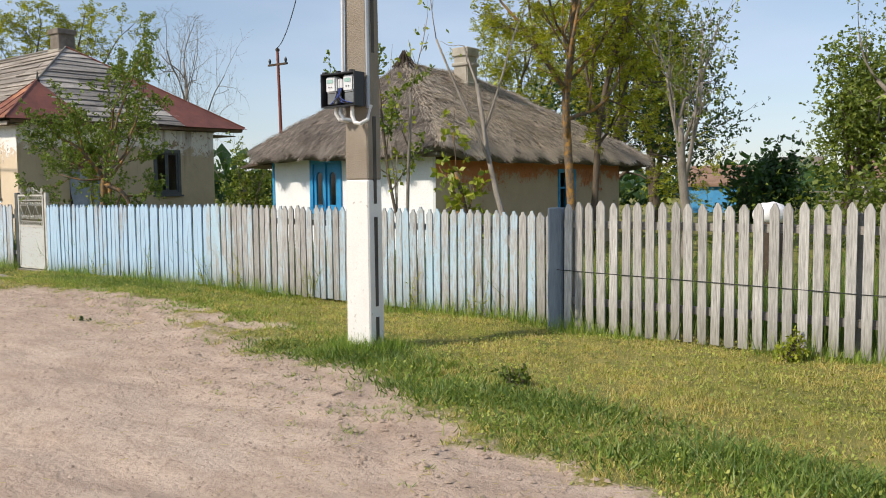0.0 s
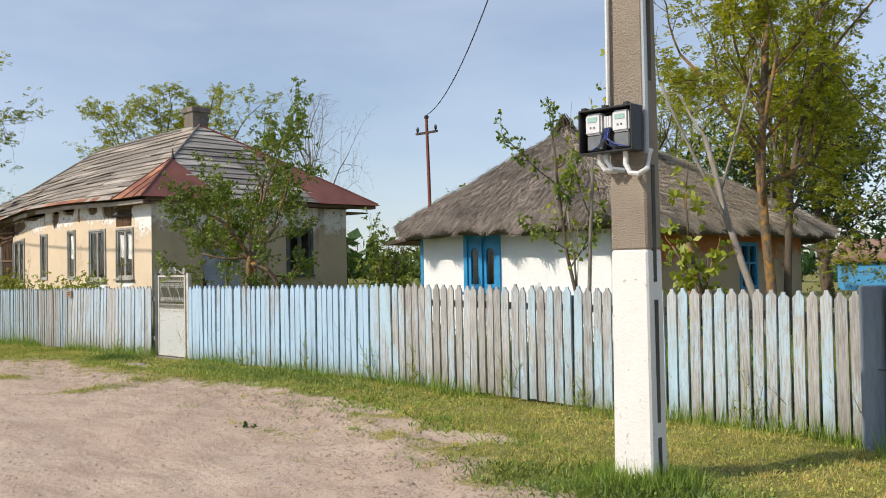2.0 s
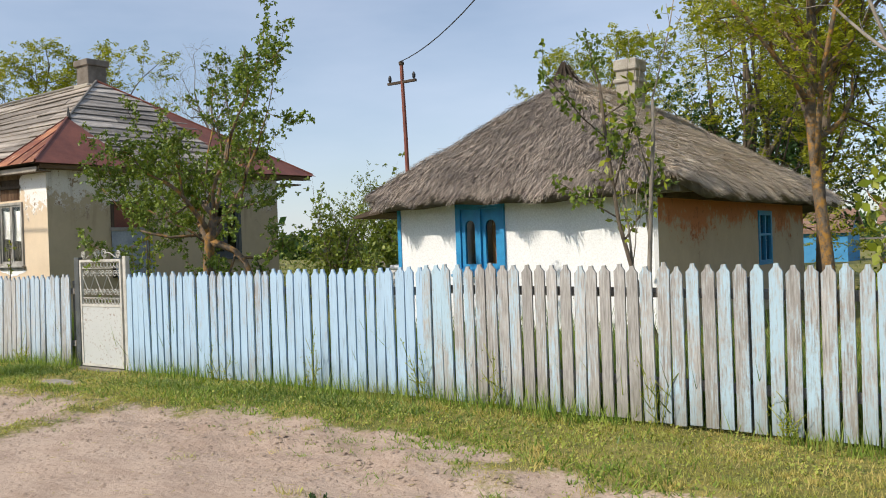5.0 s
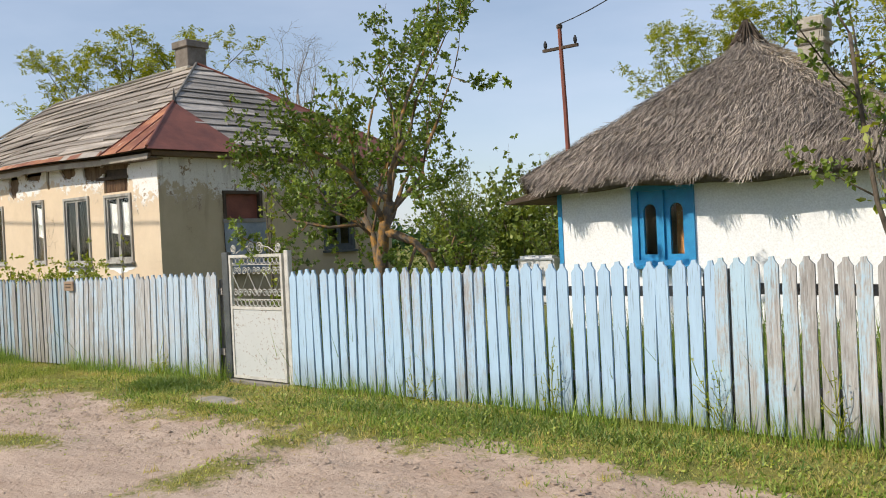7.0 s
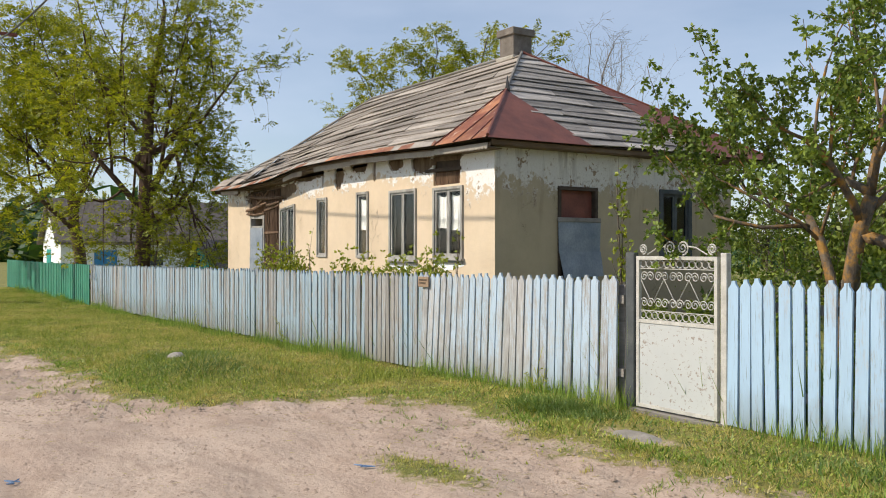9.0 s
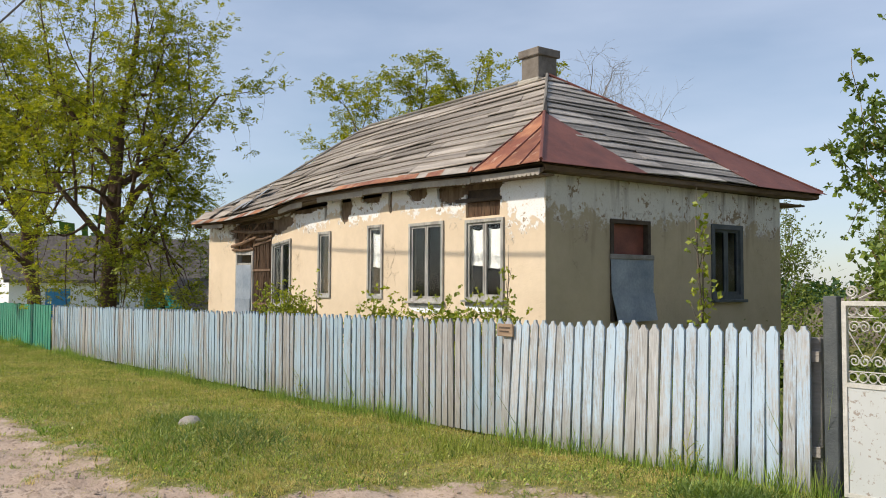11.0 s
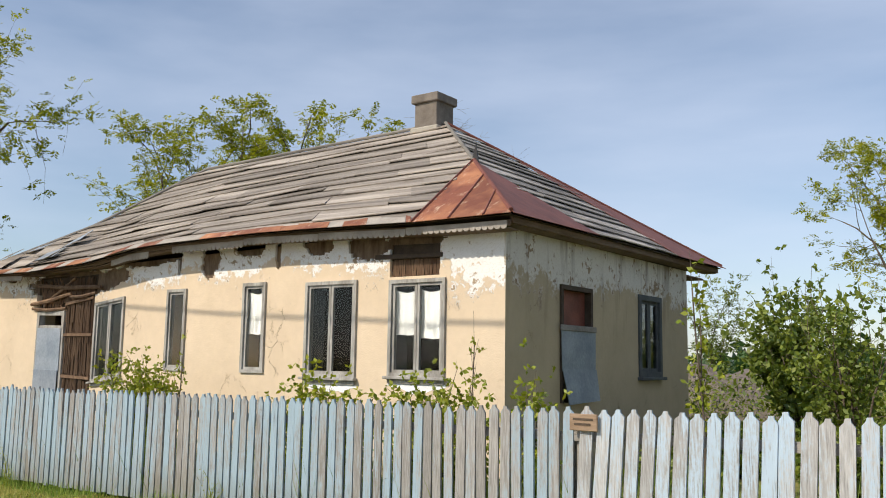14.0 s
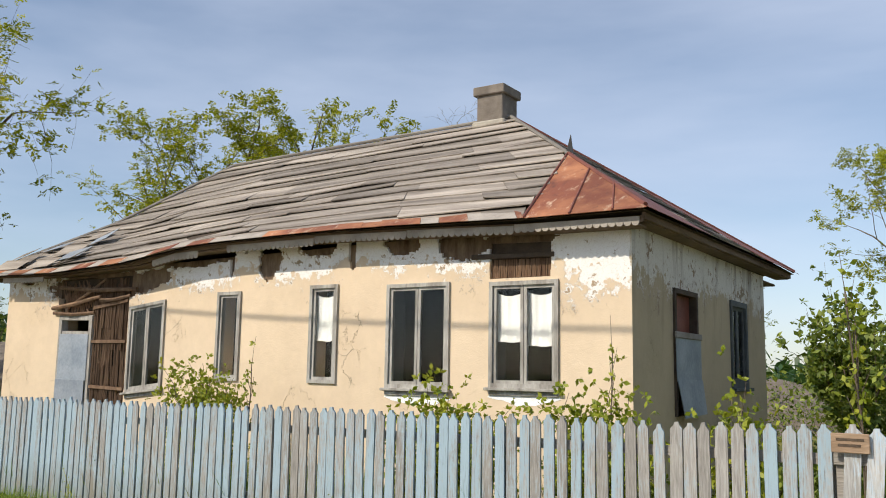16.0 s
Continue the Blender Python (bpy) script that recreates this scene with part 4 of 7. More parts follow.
part("plaster_skin", bm, CREAM, house_a, "broken cream and white plaster at the wall head")

# shaded side: a boarded opening and a tall window
opening = part("boarded_opening", boxes((AX1 - 0.12, AX1 + 0.03, 11.97, 12.03, 0.95, 2.48), (AX1 - 0.12, AX1 + 0.03, 12.81, 12.87, 0.95, 2.48), (AX1 - 0.12, AX1 + 0.03, 12.03, 12.81, 2.42, 2.48)), DARK_WOOD, house_a, "opening with a dark board above a blue-grey sheet")
part("board", boxes((AX1 - 0.10, AX1 - 0.07, 12.03, 12.81, 1.95, 2.42)), RUST_DARK, opening, "dark red-brown board")
part("batten", boxes((AX1 + 0.031, AX1 + 0.06, 11.93, 12.92, 1.88, 1.955), bevel=0.006), GREY_WOOD, opening)
bm = bmesh.new()
hexa(bm, [(AX1 + 0.04, 11.96, 1.36), (AX1 + 0.04, 12.90, 1.36), (AX1 + 0.048, 12.90, 1.36), (AX1 + 0.048, 11.96, 1.36)], [(AX1 + 0.034, 11.95, 1.89), (AX1 + 0.034, 12.92, 1.89), (AX1 + 0.042, 12.92, 1.89), (AX1 + 0.042, 11.95, 1.89)])
part("sheet", bm, ZINC, opening, "blue-grey metal sheet")
bm = bmesh.new()
hexa(bm, [(AX1 + 0.11, 12.02, 0.93), (AX1 + 0.09, 12.94, 0.96), (AX1 + 0.098, 12.94, 0.96), (AX1 + 0.118, 12.02, 0.93)], [(AX1 + 0.047, 11.96, 1.38), (AX1 + 0.049, 12.91, 1.38), (AX1 + 0.057, 12.91, 1.38), (AX1 + 0.055, 11.96, 1.38)])
part("sheet", bm, ZINC, opening, "blue-grey metal sheet bent away")
x = AX1
y0, y1, l, h = SIDE_WIN
w = part("window", ring_box(y0, y1, l, h, 0.08, x - 0.1, x + 0.03, "y"), SASH_AND_SHADE, house_a, "dark grey double window in deep shade")
for p, q in ((y0 + 0.084, (y0 + y1) / 2 - 0.004), ((y0 + y1) / 2 + 0.004, y1 - 0.084)):
    part("sash", ring_box(p, q, l + 0.08, h - 0.08, 0.05, x - 0.05, x - 0.01, "y"), SASH_AND_SHADE, w)
    g = part("pane", boxes((x - 0.032, x - 0.028, p + 0.05, q - 0.05, l + 0.13, h - 0.14)), GLASS, w)
    g.visible_shadow = False
part("sill", boxes((x - 0.02, x + 0.09, y0 - 0.04, y1 + 0.04, l - 0.05, l - 0.001), bevel=0.006), SASH_AND_SHADE, w)

# the chimney
chimney = part("chimney", soft(boxes((-24.90, -24.42, 13.70, 14.20, 5.1, 5.95)), 0.012), STUCCO, house_a, "square grey-brown rendered chimney")
part("cap", soft(boxes((-24.95, -24.37, 13.65, 14.25, 5.94, 6.09)), 0.012), STUCCO, chimney)
part("collar", soft(boxes((-24.96, -24.36, 13.64, 14.26, 5.36, 5.50)), 0.02), STUCCO_PALE, chimney, "crumbling pale mortar collar")

# the whole house has settled: the front eave bows up in the middle and drops at the far end
SETTLE_X = (-33.2, -32.6, -31.0, -30.0, -28.9, -28.1, -27.0, -25.0, -24.0, -22.2, -20.7)
SETTLE_Z = (-0.02, -0.05, -0.09, -0.06, -0.03, 0.10, 0.13, 0.12, 0.09, 0.02, 0.0)
TILT_X, TILT_Z = (-33.0, -30.4, -29.45, -28.6, -28.0), (0.0, -0.05, -0.075, 0.02, 0.0)


def settled(p):
    high = min(1.0, max(0.0, (p.z - 2.56) / 0.40))
    up_slope = min(1.0, max(0.0, (p.z - 3.1) / 2.3))
    front = min(1.0, max(0.0, (13.9 - p.y) / 3.0))
    dz = float(np.interp(p.x, SETTLE_X, SETTLE_Z)) * high * (1 - up_slope) * front
    dz -= 0.15 * math.exp(-((p.x + 31.4) / 1.3) ** 2) * math.sin(math.pi * up_slope)
    dz -= 0.07 * math.exp(-((p.x + 27.5) / 1.6) ** 2) * math.sin(math.pi * up_slope) * front
    if p.y < 11.1:
        dz += float(np.interp(p.x, TILT_X, TILT_Z)) * min(1.0, max(0.0, (p.z - 0.4) / 0.6)) * (1 - high)
    return dz


for ob in house_a.children_recursive:
    for v in ob.data.vertices:
        v.co.z += settled(v.co + ROOT[house_a])

# ---- thatched house ----
BX0, BX1, BY0, BY1 = -14.42, -10.0, 12.82, 20.35
house_b = thing("house", (BX1, BY0, -0.1), "small limewashed house with a thick reed-thatched hipped roof", "house")
BWIN = (-13.22, -12.42, 0.95, 1.97)
part("wall", wall_along_x(BX0, BX1, BY0, BY0 + 0.32, -0.4, 2.12, [BWIN]), LIME, house_b, "bright white limewashed wall")
BSIDE = (17.3, 18.1, 0.85, 1.80)
part("wall", wall_along_y(BY0 + 0.003, BY1, BX1 - 0.32, BX1 + 0.002, -0.4, 2.12, [BSIDE]), CLAY_SIDE, house_b, "shaded clay wall with red-brown bare patches")
part("wall", wall_along_y(BY0 + 0.32, BY1, BX0, BX0 + 0.32, -0.4, 2.12), LIME, house_b)
part("wall", wall_along_x(BX0 + 0.32, BX1 - 0.32, BY1 - 0.32, BY1, -0.4, 2.12), CLAY_SIDE, house_b)
part("room_ceiling", boxes((BX0 + 0.32, BX1 - 0.32, BY0 + 0.32, BY1 - 0.32, 2.05, 2.1)), UNLIT_IN, house_b)
part("room_floor", boxes((BX0 + 0.32, BX1 - 0.32, BY0 + 0.32, BY1 - 0.32, -0.05, 0.0)), UNLIT_IN, house_b)
part("corner_trim", boxes((BX0 - 0.01, BX0 + 0.06, BY0 - 0.012, BY0 - 0.002, -0.3, 2.0)), BLUE, house_b, "blue painted corner stripe")
part("corner_trim", boxes((BX1 - 0.05, BX1 + 0.012, BY0 - 0.012, BY0 - 0.002, -0.3, 2.0)), GREY_PLASTIC, house_b, "pale blue corner stripe")

RX0, RX1, RY0, RY1 = -14.98, -9.42, 12.38, 21.4


def thatch_z(x, y):
    """The top of the thatch: four slopes with rounded hips and a slightly hollow ridge."""
    a = 2.16 + (x - RX0) * 0.745
    b = 2.14 + (RX1 - x) * 0.685
    c = 2.20 + (y - RY0) * 0.83
    d = 2.05 + (RY1 - y) * 0.48
    k = 9.0
    z = -np.log(np.exp(-k * a) + np.exp(-k * b) + np.exp(-k * c) + np.exp(-k * d)) / k
    peak = 0.16 * np.exp(-(((x + 12.33) / 0.22) ** 2 + ((y - 14.75) / 0.22) ** 2))
    rim = np.minimum(np.minimum(x - RX0, RX1 - x), np.minimum(y - RY0, RY1 - y))
    droop = -0.10 * np.exp(-np.maximum(rim, 0) / 0.16)
    lumps = 0.025 * np.sin(x * 2.1 + y * 1.3) * np.sin(y * 2.7) + 0.012 * np.sin(x * 6 + 1) * np.sin(y * 7)
    return z + peak + droop + lumps


def corner_round(x, y):
    """Rounds the corners of the eaves in plan."""
    r = 0.7
    cx, cy = np.clip(x, RX0 + r, RX1 - r), np.clip(y, RY0 + r, RY1 - r)
    dx, dy = x - cx, y - cy
    d = np.sqrt(dx * dx + dy * dy)
    m = np.maximum(np.abs(dx), np.abs(dy))
    f = np.where(d > 1e-6, np.where(m > 0, m / np.maximum(d, 1e-6), 1), 1)
    both = (np.abs(dx) > 1e-6) & (np.abs(dy) > 1e-6)
    return np.where(both, cx + dx * f, x), np.where(both, cy + dy * f, y)


nu, nv = 60, 92
U, V = np.meshgrid(np.linspace(RX0, RX1, nu), np.linspace(RY0, RY1, nv), indexing="ij")
TX, TY = corner_round(U, V)
top = np.stack([TX, TY, thatch_z(TX, TY)], -1)
low = top.copy()
low[..., 2] = top[..., 2] - 0.15
idx = np.arange(nu * nv).reshape(nu, nv)
q = np.stack([idx[:-1, :-1], idx[1:, :-1], idx[1:, 1:], idx[:-1, 1:]], -1).reshape(-1, 4)
rim = np.concatenate([idx[:, 0], idx[-1, 1:], idx[-2::-1, -1], idx[0, -2:0:-1]])
nxt = np.roll(rim, -1)
n = nu * nv
sides = np.stack([rim, rim + n, nxt + n, nxt], -1)
me = mesh_from("roof", np.concatenate([top.reshape(-1, 3), low.reshape(-1, 3)]) - np.array(ROOT[house_b]), np.concatenate([q, q[:, ::-1] + n, sides]))
roof_b = hang("roof", me, THATCH_BASE, house_b, "thick grey-brown reed thatch with ragged eaves", True)


def straws(count, seed):
    """Reeds that lie down the slope, a little proud of the bed."""
    g = np.random.default_rng(seed)
    x, y = g.uniform(RX0, RX1, count), g.uniform(RY0, RY1, count)
    rimn = count // 3
    side = g.integers(0, 4, rimn)
    e = np.abs(g.normal(0, 0.10, rimn))
    x[:rimn] = np.where(side == 0, RX0 + e, np.where(side == 1, RX1 - e, x[:rimn]))
    y[:rimn] = np.where(side == 2, RY0 + e, np.where(side == 3, RY1 - e, y[:rimn]))
    x, y = corner_round(x, y)
    h = 0.02
    gxz, gyz = (thatch_z(x + h, y) - thatch_z(x - h, y)) / (2 * h), (thatch_z(x, y + h) - thatch_z(x, y - h)) / (2 * h)
    gl = np.sqrt(gxz ** 2 + gyz ** 2) + 1e-6
    slope = np.minimum(gl, 1.1)
    dx, dy = -gxz / gl + g.normal(0, 0.24, count), -gyz / gl + g.normal(0, 0.24, count)
    length = g.uniform(0.06, 0.22, count)
    length[:rimn] = g.uniform(0.06, 0.32, rimn) * (0.7 + 0.3 * np.sin(x[:rimn] * 9.0 + y[:rimn] * 7.0))
    z = thatch_z(x, y)
    p0 = np.stack([x, y, z + g.uniform(0.0, 0.035, count)], -1)
    p1 = p0 + np.stack([dx * length, dy * length, -slope * length * 0.92 + g.uniform(-0.01, 0.055, count)], -1) / np.sqrt(1 + slope ** 2)[:, None]
    w = g.uniform(0.0028, 0.0065, count)
    side_v = np.stack([-dy, dx, g.normal(0, 0.25, count)], -1) * w[:, None]
    v = np.stack([p0 - side_v, p0 + side_v, p1 + side_v * 0.5, p1 - side_v * 0.5], 1).reshape(-1, 3)
    # Reeds lying down to the right take the paler straw colour.
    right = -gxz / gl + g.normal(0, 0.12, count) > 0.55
    return v, np.arange(count * 4).reshape(-1, 4), right


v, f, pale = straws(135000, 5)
for nm, pick, m, lab in (("straw", ~pale, THATCH_STRAW, "grey-brown reeds on the front slopes"), ("straw", pale, THATCH_PALE, "paler reeds on the long right slope")):
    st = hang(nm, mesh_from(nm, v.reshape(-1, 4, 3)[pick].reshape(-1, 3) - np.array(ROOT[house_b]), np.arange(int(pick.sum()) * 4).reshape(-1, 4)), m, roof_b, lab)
    st["kind"] = "stuff"
# dark hollow ridge roll and the chimney behind it
bm = bmesh.new()
rnd = random.Random(77)
for k in range(60):
    ang, r = rnd.uniform(0, 6.28), rnd.uniform(0.08, 0.30)
    tube(bm, [(-12.33 + 0.5 * r * math.cos(ang) * 0.3, 14.75 + 0.15 * r * math.sin(ang), 4.22 + rnd.uniform(0, 0.16)), (-12.33 + r * math.cos(ang), 14.75 + r * math.sin(ang), 4.20 - r * 0.75)], [0.008, 0.016], 4)
part("ridge_tuft", bm, DARK_WOOD, roof_b, "dark bound tuft at the peak")
part("ridge_roll", pipe([(-12.33, 14.72, 4.05), (-12.30, 15.3, 4.02), (-12.15, 16.0, 3.93), (-12.1, 17.2, 3.86)], [0.10, 0.09, 0.08, 0.07], 8), THATCH_BASE, roof_b, "dark hollow ridge")
cb = part("chimney", soft(boxes((-12.08, -11.70, 16.2, 16.6, 3.3, 4.36)), 0.02, 2), STUCCO_PALE, house_b, "pale plastered chimney with stepped cap")
part("cap", soft(boxes((-12.12, -11.66, 16.16, 16.64, 4.14, 4.22), (-12.11, -11.67, 16.17, 16.63, 4.36, 4.56)), 0.02), STUCCO_PALE, cb)
part("collar", soft(boxes((-12.16, -11.62, 16.1, 16.7, 3.5, 3.78)), 0.03), STUCCO_PALE, cb)
# beam end and gutter board by the near corner
part("beam_end", boxes((-10.2, -9.62, 12.66, 12.80, 1.98, 2.12), (-9.9, -9.72, 12.5, 13.4, 2.0, 2.06), bevel=0.006), GREY_WOOD, house_b, "pale sawn beam end under the eaves")
part("wall_plate", boxes((BX1 + 0.003, -9.86, BY0, 20.6, 1.93, 2.02)), DARK_WOOD, house_b)
bm = bmesh.new()
hexa(bm, [(-15.15, 12.55, 1.86), (-14.45, 12.5, 1.93), (-14.45, 18, 1.93), (-15.15, 18, 1.86)], [(-15.15, 12.55, 1.90), (-14.45, 12.5, 2.05), (-14.45, 18, 2.05), (-15.15, 18, 1.90)])
part("eaves_board", bm, DARK_WOOD, house_b, "dark board under the eaves")


def arch_light(house, a, b, l, h, y):
    """One window leaf with a round-headed light."""
    bm = bmesh.new()
    p, q, lo, hi = a + 0.07, b - 0.07, l + 0.08, h - 0.26
    r = (q - p) / 2
    n = 8
    arc = [((p + q) / 2 - r * math.cos(math.pi * i / n), hi + r * math.sin(math.pi * i / n)) for i in range(n + 1)]
    inner = [(p, lo)] + arc + [(q, lo)]
    outer = [(a, l)] + [(a + (b - a) * i / n, h) if 0 < i < n else ((a, h) if i == 0 else (b, h)) for i in range(n + 1)] + [(b, l)]
    rings = [[bm.verts.new((x, yy, z)) for x, z in ring] for yy in (y, y + 0.05) for ring in (inner, outer)]
    m = len(inner)
    for i in range(m):
        j = (i + 1) % m
        bm.faces.new((rings[0][i], rings[1][i], rings[1][j], rings[0][j]))
        bm.faces.new((rings[2][j], rings[3][j], rings[3][i], rings[2][i]))
        bm.faces.new((rings[0][j], rings[2][j], rings[2][i], rings[0][i]))
        bm.faces.new((rings[1][i], rings[3][i], rings[3][j], rings[1][j]))
    sash = part("sash", bm, BLUE, house, "blue sash with a round-headed light")
    g = part("pane", boxes((p - 0.02, q + 0.02, y + 0.024, y + 0.028, lo - 0.02, hi + r + 0.01)), GLASS, house)
    g.visible_shadow = False
    return sash


a, b, l, h = BWIN
y = BY0 - 0.03
bw = part("window", ring_box(a - 0.04, b + 0.04, l - 0.03, h + 0.04, 0.09, y - 0.01, y + 0.14), BLUE, house_b, "bright blue window with two arched lights")
part("mullion", boxes((-12.845, -12.795, y - 0.02, y + 0.1, l + 0.06, h - 0.05)), BLUE, bw)
arch_light(bw, a + 0.052, -12.847, l + 0.052, h - 0.052, y + 0.02)
arch_light(bw, -12.793, b - 0.052, l + 0.052, h - 0.052, y + 0.02)
part("sill", boxes((a - 0.09, b + 0.09, y - 0.10, y - 0.012, l - 0.06, l - 0.01), bevel=0.01), BLUE, bw)
part("curtain", boxes((-12.70, -12.52, y + 0.17, y + 0.18, 1.0, 1.75)), ORANGE_CLOTH, bw, "orange-brown curtain")
bd = part("window", ring_box(17.3, 18.1, 0.85, 1.80, 0.08, BX1 - 0.08, BX1 + 0.02, "y"), BLUE, house_b, "small blue side window")
part("mullion", boxes((BX1 - 0.06, BX1 + 0.015, 17.68, 17.73, 0.93, 1.72)), BLUE, bd)
part("glazing_bar", boxes((BX1 - 0.05, BX1 + 0.012, 17.38, 17.68, 1.36, 1.40)), BLUE, bd)
part("glazing_bar", boxes((BX1 - 0.05, BX1 + 0.012, 17.73, 18.02, 1.36, 1.40)), BLUE, bd)
g = part("pane", boxes((BX1 - 0.032, BX1 - 0.028, 17.38, 18.02, 0.93, 1.72)), GLASS, bd)
g.visible_shadow = False

# rusty service mast beside the thatch, with crossbar and drop wire
mast = thing("service_mast", (-14.3, 12.98, 1.9), "rusty iron service mast with a crossbar and insulators", "mast")
part("tube", pipe([(-14.3, 12.98, 1.8), (-14.33, 12.98, 3.2), (-14.37, 12.98, 4.34)], [0.035, 0.033, 0.03], 8), MAST, mast)
part("crossbar", boxes((-14.66, -14.08, 12.955, 13.005, 4.05, 4.09)), DARK_WOOD, mast)
for x in (-14.62, -14.12):
    part("insulator", pipe([(x, 12.98, 4.09), (x, 12.98, 4.13), (x, 12.98, 4.17), (x, 12.98, 4.21)], [0.012, 0.028, 0.028, 0.01], 8), BLACK_PLASTIC, mast)
part("knob", pipe([(-14.37, 12.98, 4.33), (-14.37, 12.98, 4.36), (-14.37, 12.98, 4.40), (-14.37, 12.98, 4.42)], [0.02, 0.045, 0.045, 0.01], 8), DARK_WOOD, mast)


def hanging(p, q, sag, n=20):
    p, q = Vector(p), Vector(q)
    return [p.lerp(q, i / n) - Vector((0, 0, sag * 4 * (i / n) * (1 - i / n))) for i in range(n + 1)]


# ---- concrete utility poles ----
def utility_pole(x, y, label, detailed):
    z0 = level(x, y) - 0.05
    pole = thing("utility_pole", (x, y, z0), label, "pole")
    hw, hd = 0.14, 0.095
    top_z, wz = 8.6, 1.50
    def ring(z):
        k = 1 - 0.35 * z / top_z
        return [(x - hw * k, y - hd * k, z), (x + hw * k, y - hd * k, z), (x + hw * k, y + hd * k, z), (x - hw * k, y + hd * k, z)]
    for name, a, b, m, lab in (("painted_foot", z0 - 0.3, wz, CONCRETE_WHITE, "whitewashed foot"), ("shaft", wz, top_z, CONCRETE, "rough grey-brown concrete shaft")):
        bm = bmesh.new()
        hexa(bm, ring(a), ring(b))
        soft(bm, 0.012)
        part(name, bm, m, pole, lab)
    for a, b in ((0.02, 0.34), (0.40, 1.20), (1.28, 2.05), (2.55, 3.6), (3.9, 5.2)):
        k = 1 - 0.35 * (a + b) / 2 / top_z
        # Slightly raised dark panels carry the recess shade; nothing is hollowed out.
        part("recess", soft(boxes((x + hw * k - 0.035, x + hw * k + 0.004, y - 0.036, y + 0.034, a, b)), 0.016, 2), CONCRETE_SHADE, pole, "dark panel painted as a recess's shade")
    if detailed:
        part("conduit", pipe([(x - 0.115, y - 0.112, 2.38), (x - 0.105, y - 0.105, 4.5), (x - 0.09, y - 0.09, 7.5)], 0.013, 7), WHITE_PIPE, pole, "white plastic conduit")
        part("conduit", pipe([(x + 0.135, y - 0.075, 2.1), (x + 0.128, y - 0.072, 4.5), (x + 0.11, y - 0.07, 7.5)], 0.017, 7), GREY_PIPE, pole, "grey plastic conduit")
    part("crossarm", boxes((x - 0.06, x + 0.06, y - 0.6, y + 0.6, 7.7, 7.78)), MAST, pole)
    return pole


PX, PY = -5.15, 5.60
utility_pole(PX, PY, "concrete utility pole with a whitewashed foot, standing in the verge", True)
utility_pole(-38.6, 5.68, "far concrete utility pole beside the green fence", False)

# meter box
box = thing("meter_box", (-5.21, 5.45, 2.11), "open black plastic box with two electricity meters on the pole", "meter box")
bx0, bx1, bz0, bz1, by = -5.41, -5.015, 2.11, 2.395, 5.50
part("case", soft(boxes((bx0, bx1, by - 0.03, by - 0.012, bz0, bz1)), 0.003), BLACK_PLASTIC, box, "black back plate")
part("case_rim", soft(ring_box(bx0, bx1, bz0, bz1, 0.012, by - 0.14, by - 0.03), 0.003), BLACK_PLASTIC, box, "black open-fronted rim")
for mx in (-5.315, -5.115):
    mtr = part("meter", soft(boxes((mx - 0.06, mx + 0.06, by - 0.115, by - 0.035, 2.235, 2.37)), 0.012, 2), GREY_PLASTIC, box, "pale grey electricity meter")
    part("display", boxes((mx - 0.036, mx + 0.032, by - 0.119, by - 0.114, 2.315, 2.345)), LCD, mtr, "small green display")
    for k in (-0.022, 0.004):
        part("button", boxes((mx + k, mx + k + 0.011, by - 0.119, by - 0.114, 2.275, 2.286)), SMOKE_PLASTIC, mtr)
    part("terminal_cover", soft(boxes((mx - 0.057, mx + 0.057, by - 0.10, by - 0.036, 2.135, 2.233)), 0.008), SMOKE_PLASTIC, mtr, "smoky clear terminal cover")
for k in range(3):
    part("breaker", soft(boxes((-5.241 + k * 0.018, -5.225 + k * 0.018, by - 0.10, by - 0.035, 2.27, 2.345)), 0.003), GREY_PLASTIC, box, "white circuit breaker")
for hx in (-5.37, -5.215, -5.06):
    part("hinge", boxes((hx - 0.015, hx + 0.015, by - 0.14, by - 0.1, bz1, bz1 + 0.014)), BLACK_PLASTIC, box)
rnd = random.Random(11)
for k in range(10):
    x0, x1 = -5.215 + rnd.uniform(-0.022, 0.022), rnd.choice((-5.315, -5.115)) + rnd.uniform(-0.04, 0.04)
    part("wire", pipe([(x0, by - 0.09, 2.275), (x0 + rnd.uniform(-0.02, 0.02), by - 0.125, 2.20), ((x0 + x1) / 2, by - 0.13, 2.14 + rnd.uniform(0, 0.03)), (x1, by - 0.11, 2.14)], 0.0035, 5), BLUE_WIRE if k % 3 == 0 else WIRE, box)
for px, m in ((-5.29, WHITE_PIPE), (-5.235, GREY_PIPE)):
    part("cable_gland", pipe([(px, by - 0.08, 2.12), (px, by - 0.08, 2.06), (px + 0.03, by - 0.07, 2.01), (px + 0.09, by - 0.02, 2.0)], 0.017, 8), m, box, "bent plastic cable pipe")
part("cable_gland", pipe([(-5.10, by - 0.08, 2.12), (-5.10, by - 0.08, 2.03), (-5.07, by - 0.08, 1.975), (-5.02, by - 0.07, 1.965), (-4.985, by - 0.02, 2.0), (-4.985, by + 0.025, 2.12)], 0.017, 8), WHITE_PIPE, box, "white bent cable pipe")

wire_a = part("overhead_wire", pipe(hanging((-5.15, 5.4, 7.35), (-38.6, 5.75, 7.5), 0.95), 0.022, 5), WIRE)
tagged(wire_a, "thick black overhead cable between the utility poles", "cable")
wire_b = part("service_wire", pipe(hanging((-14.37, 12.95, 4.40), (-5.15, 5.65, 6.1), 0.75), 0.008, 5), WIRE)
tagged(wire_b, "thin black service wire to the thatched house", "cable")

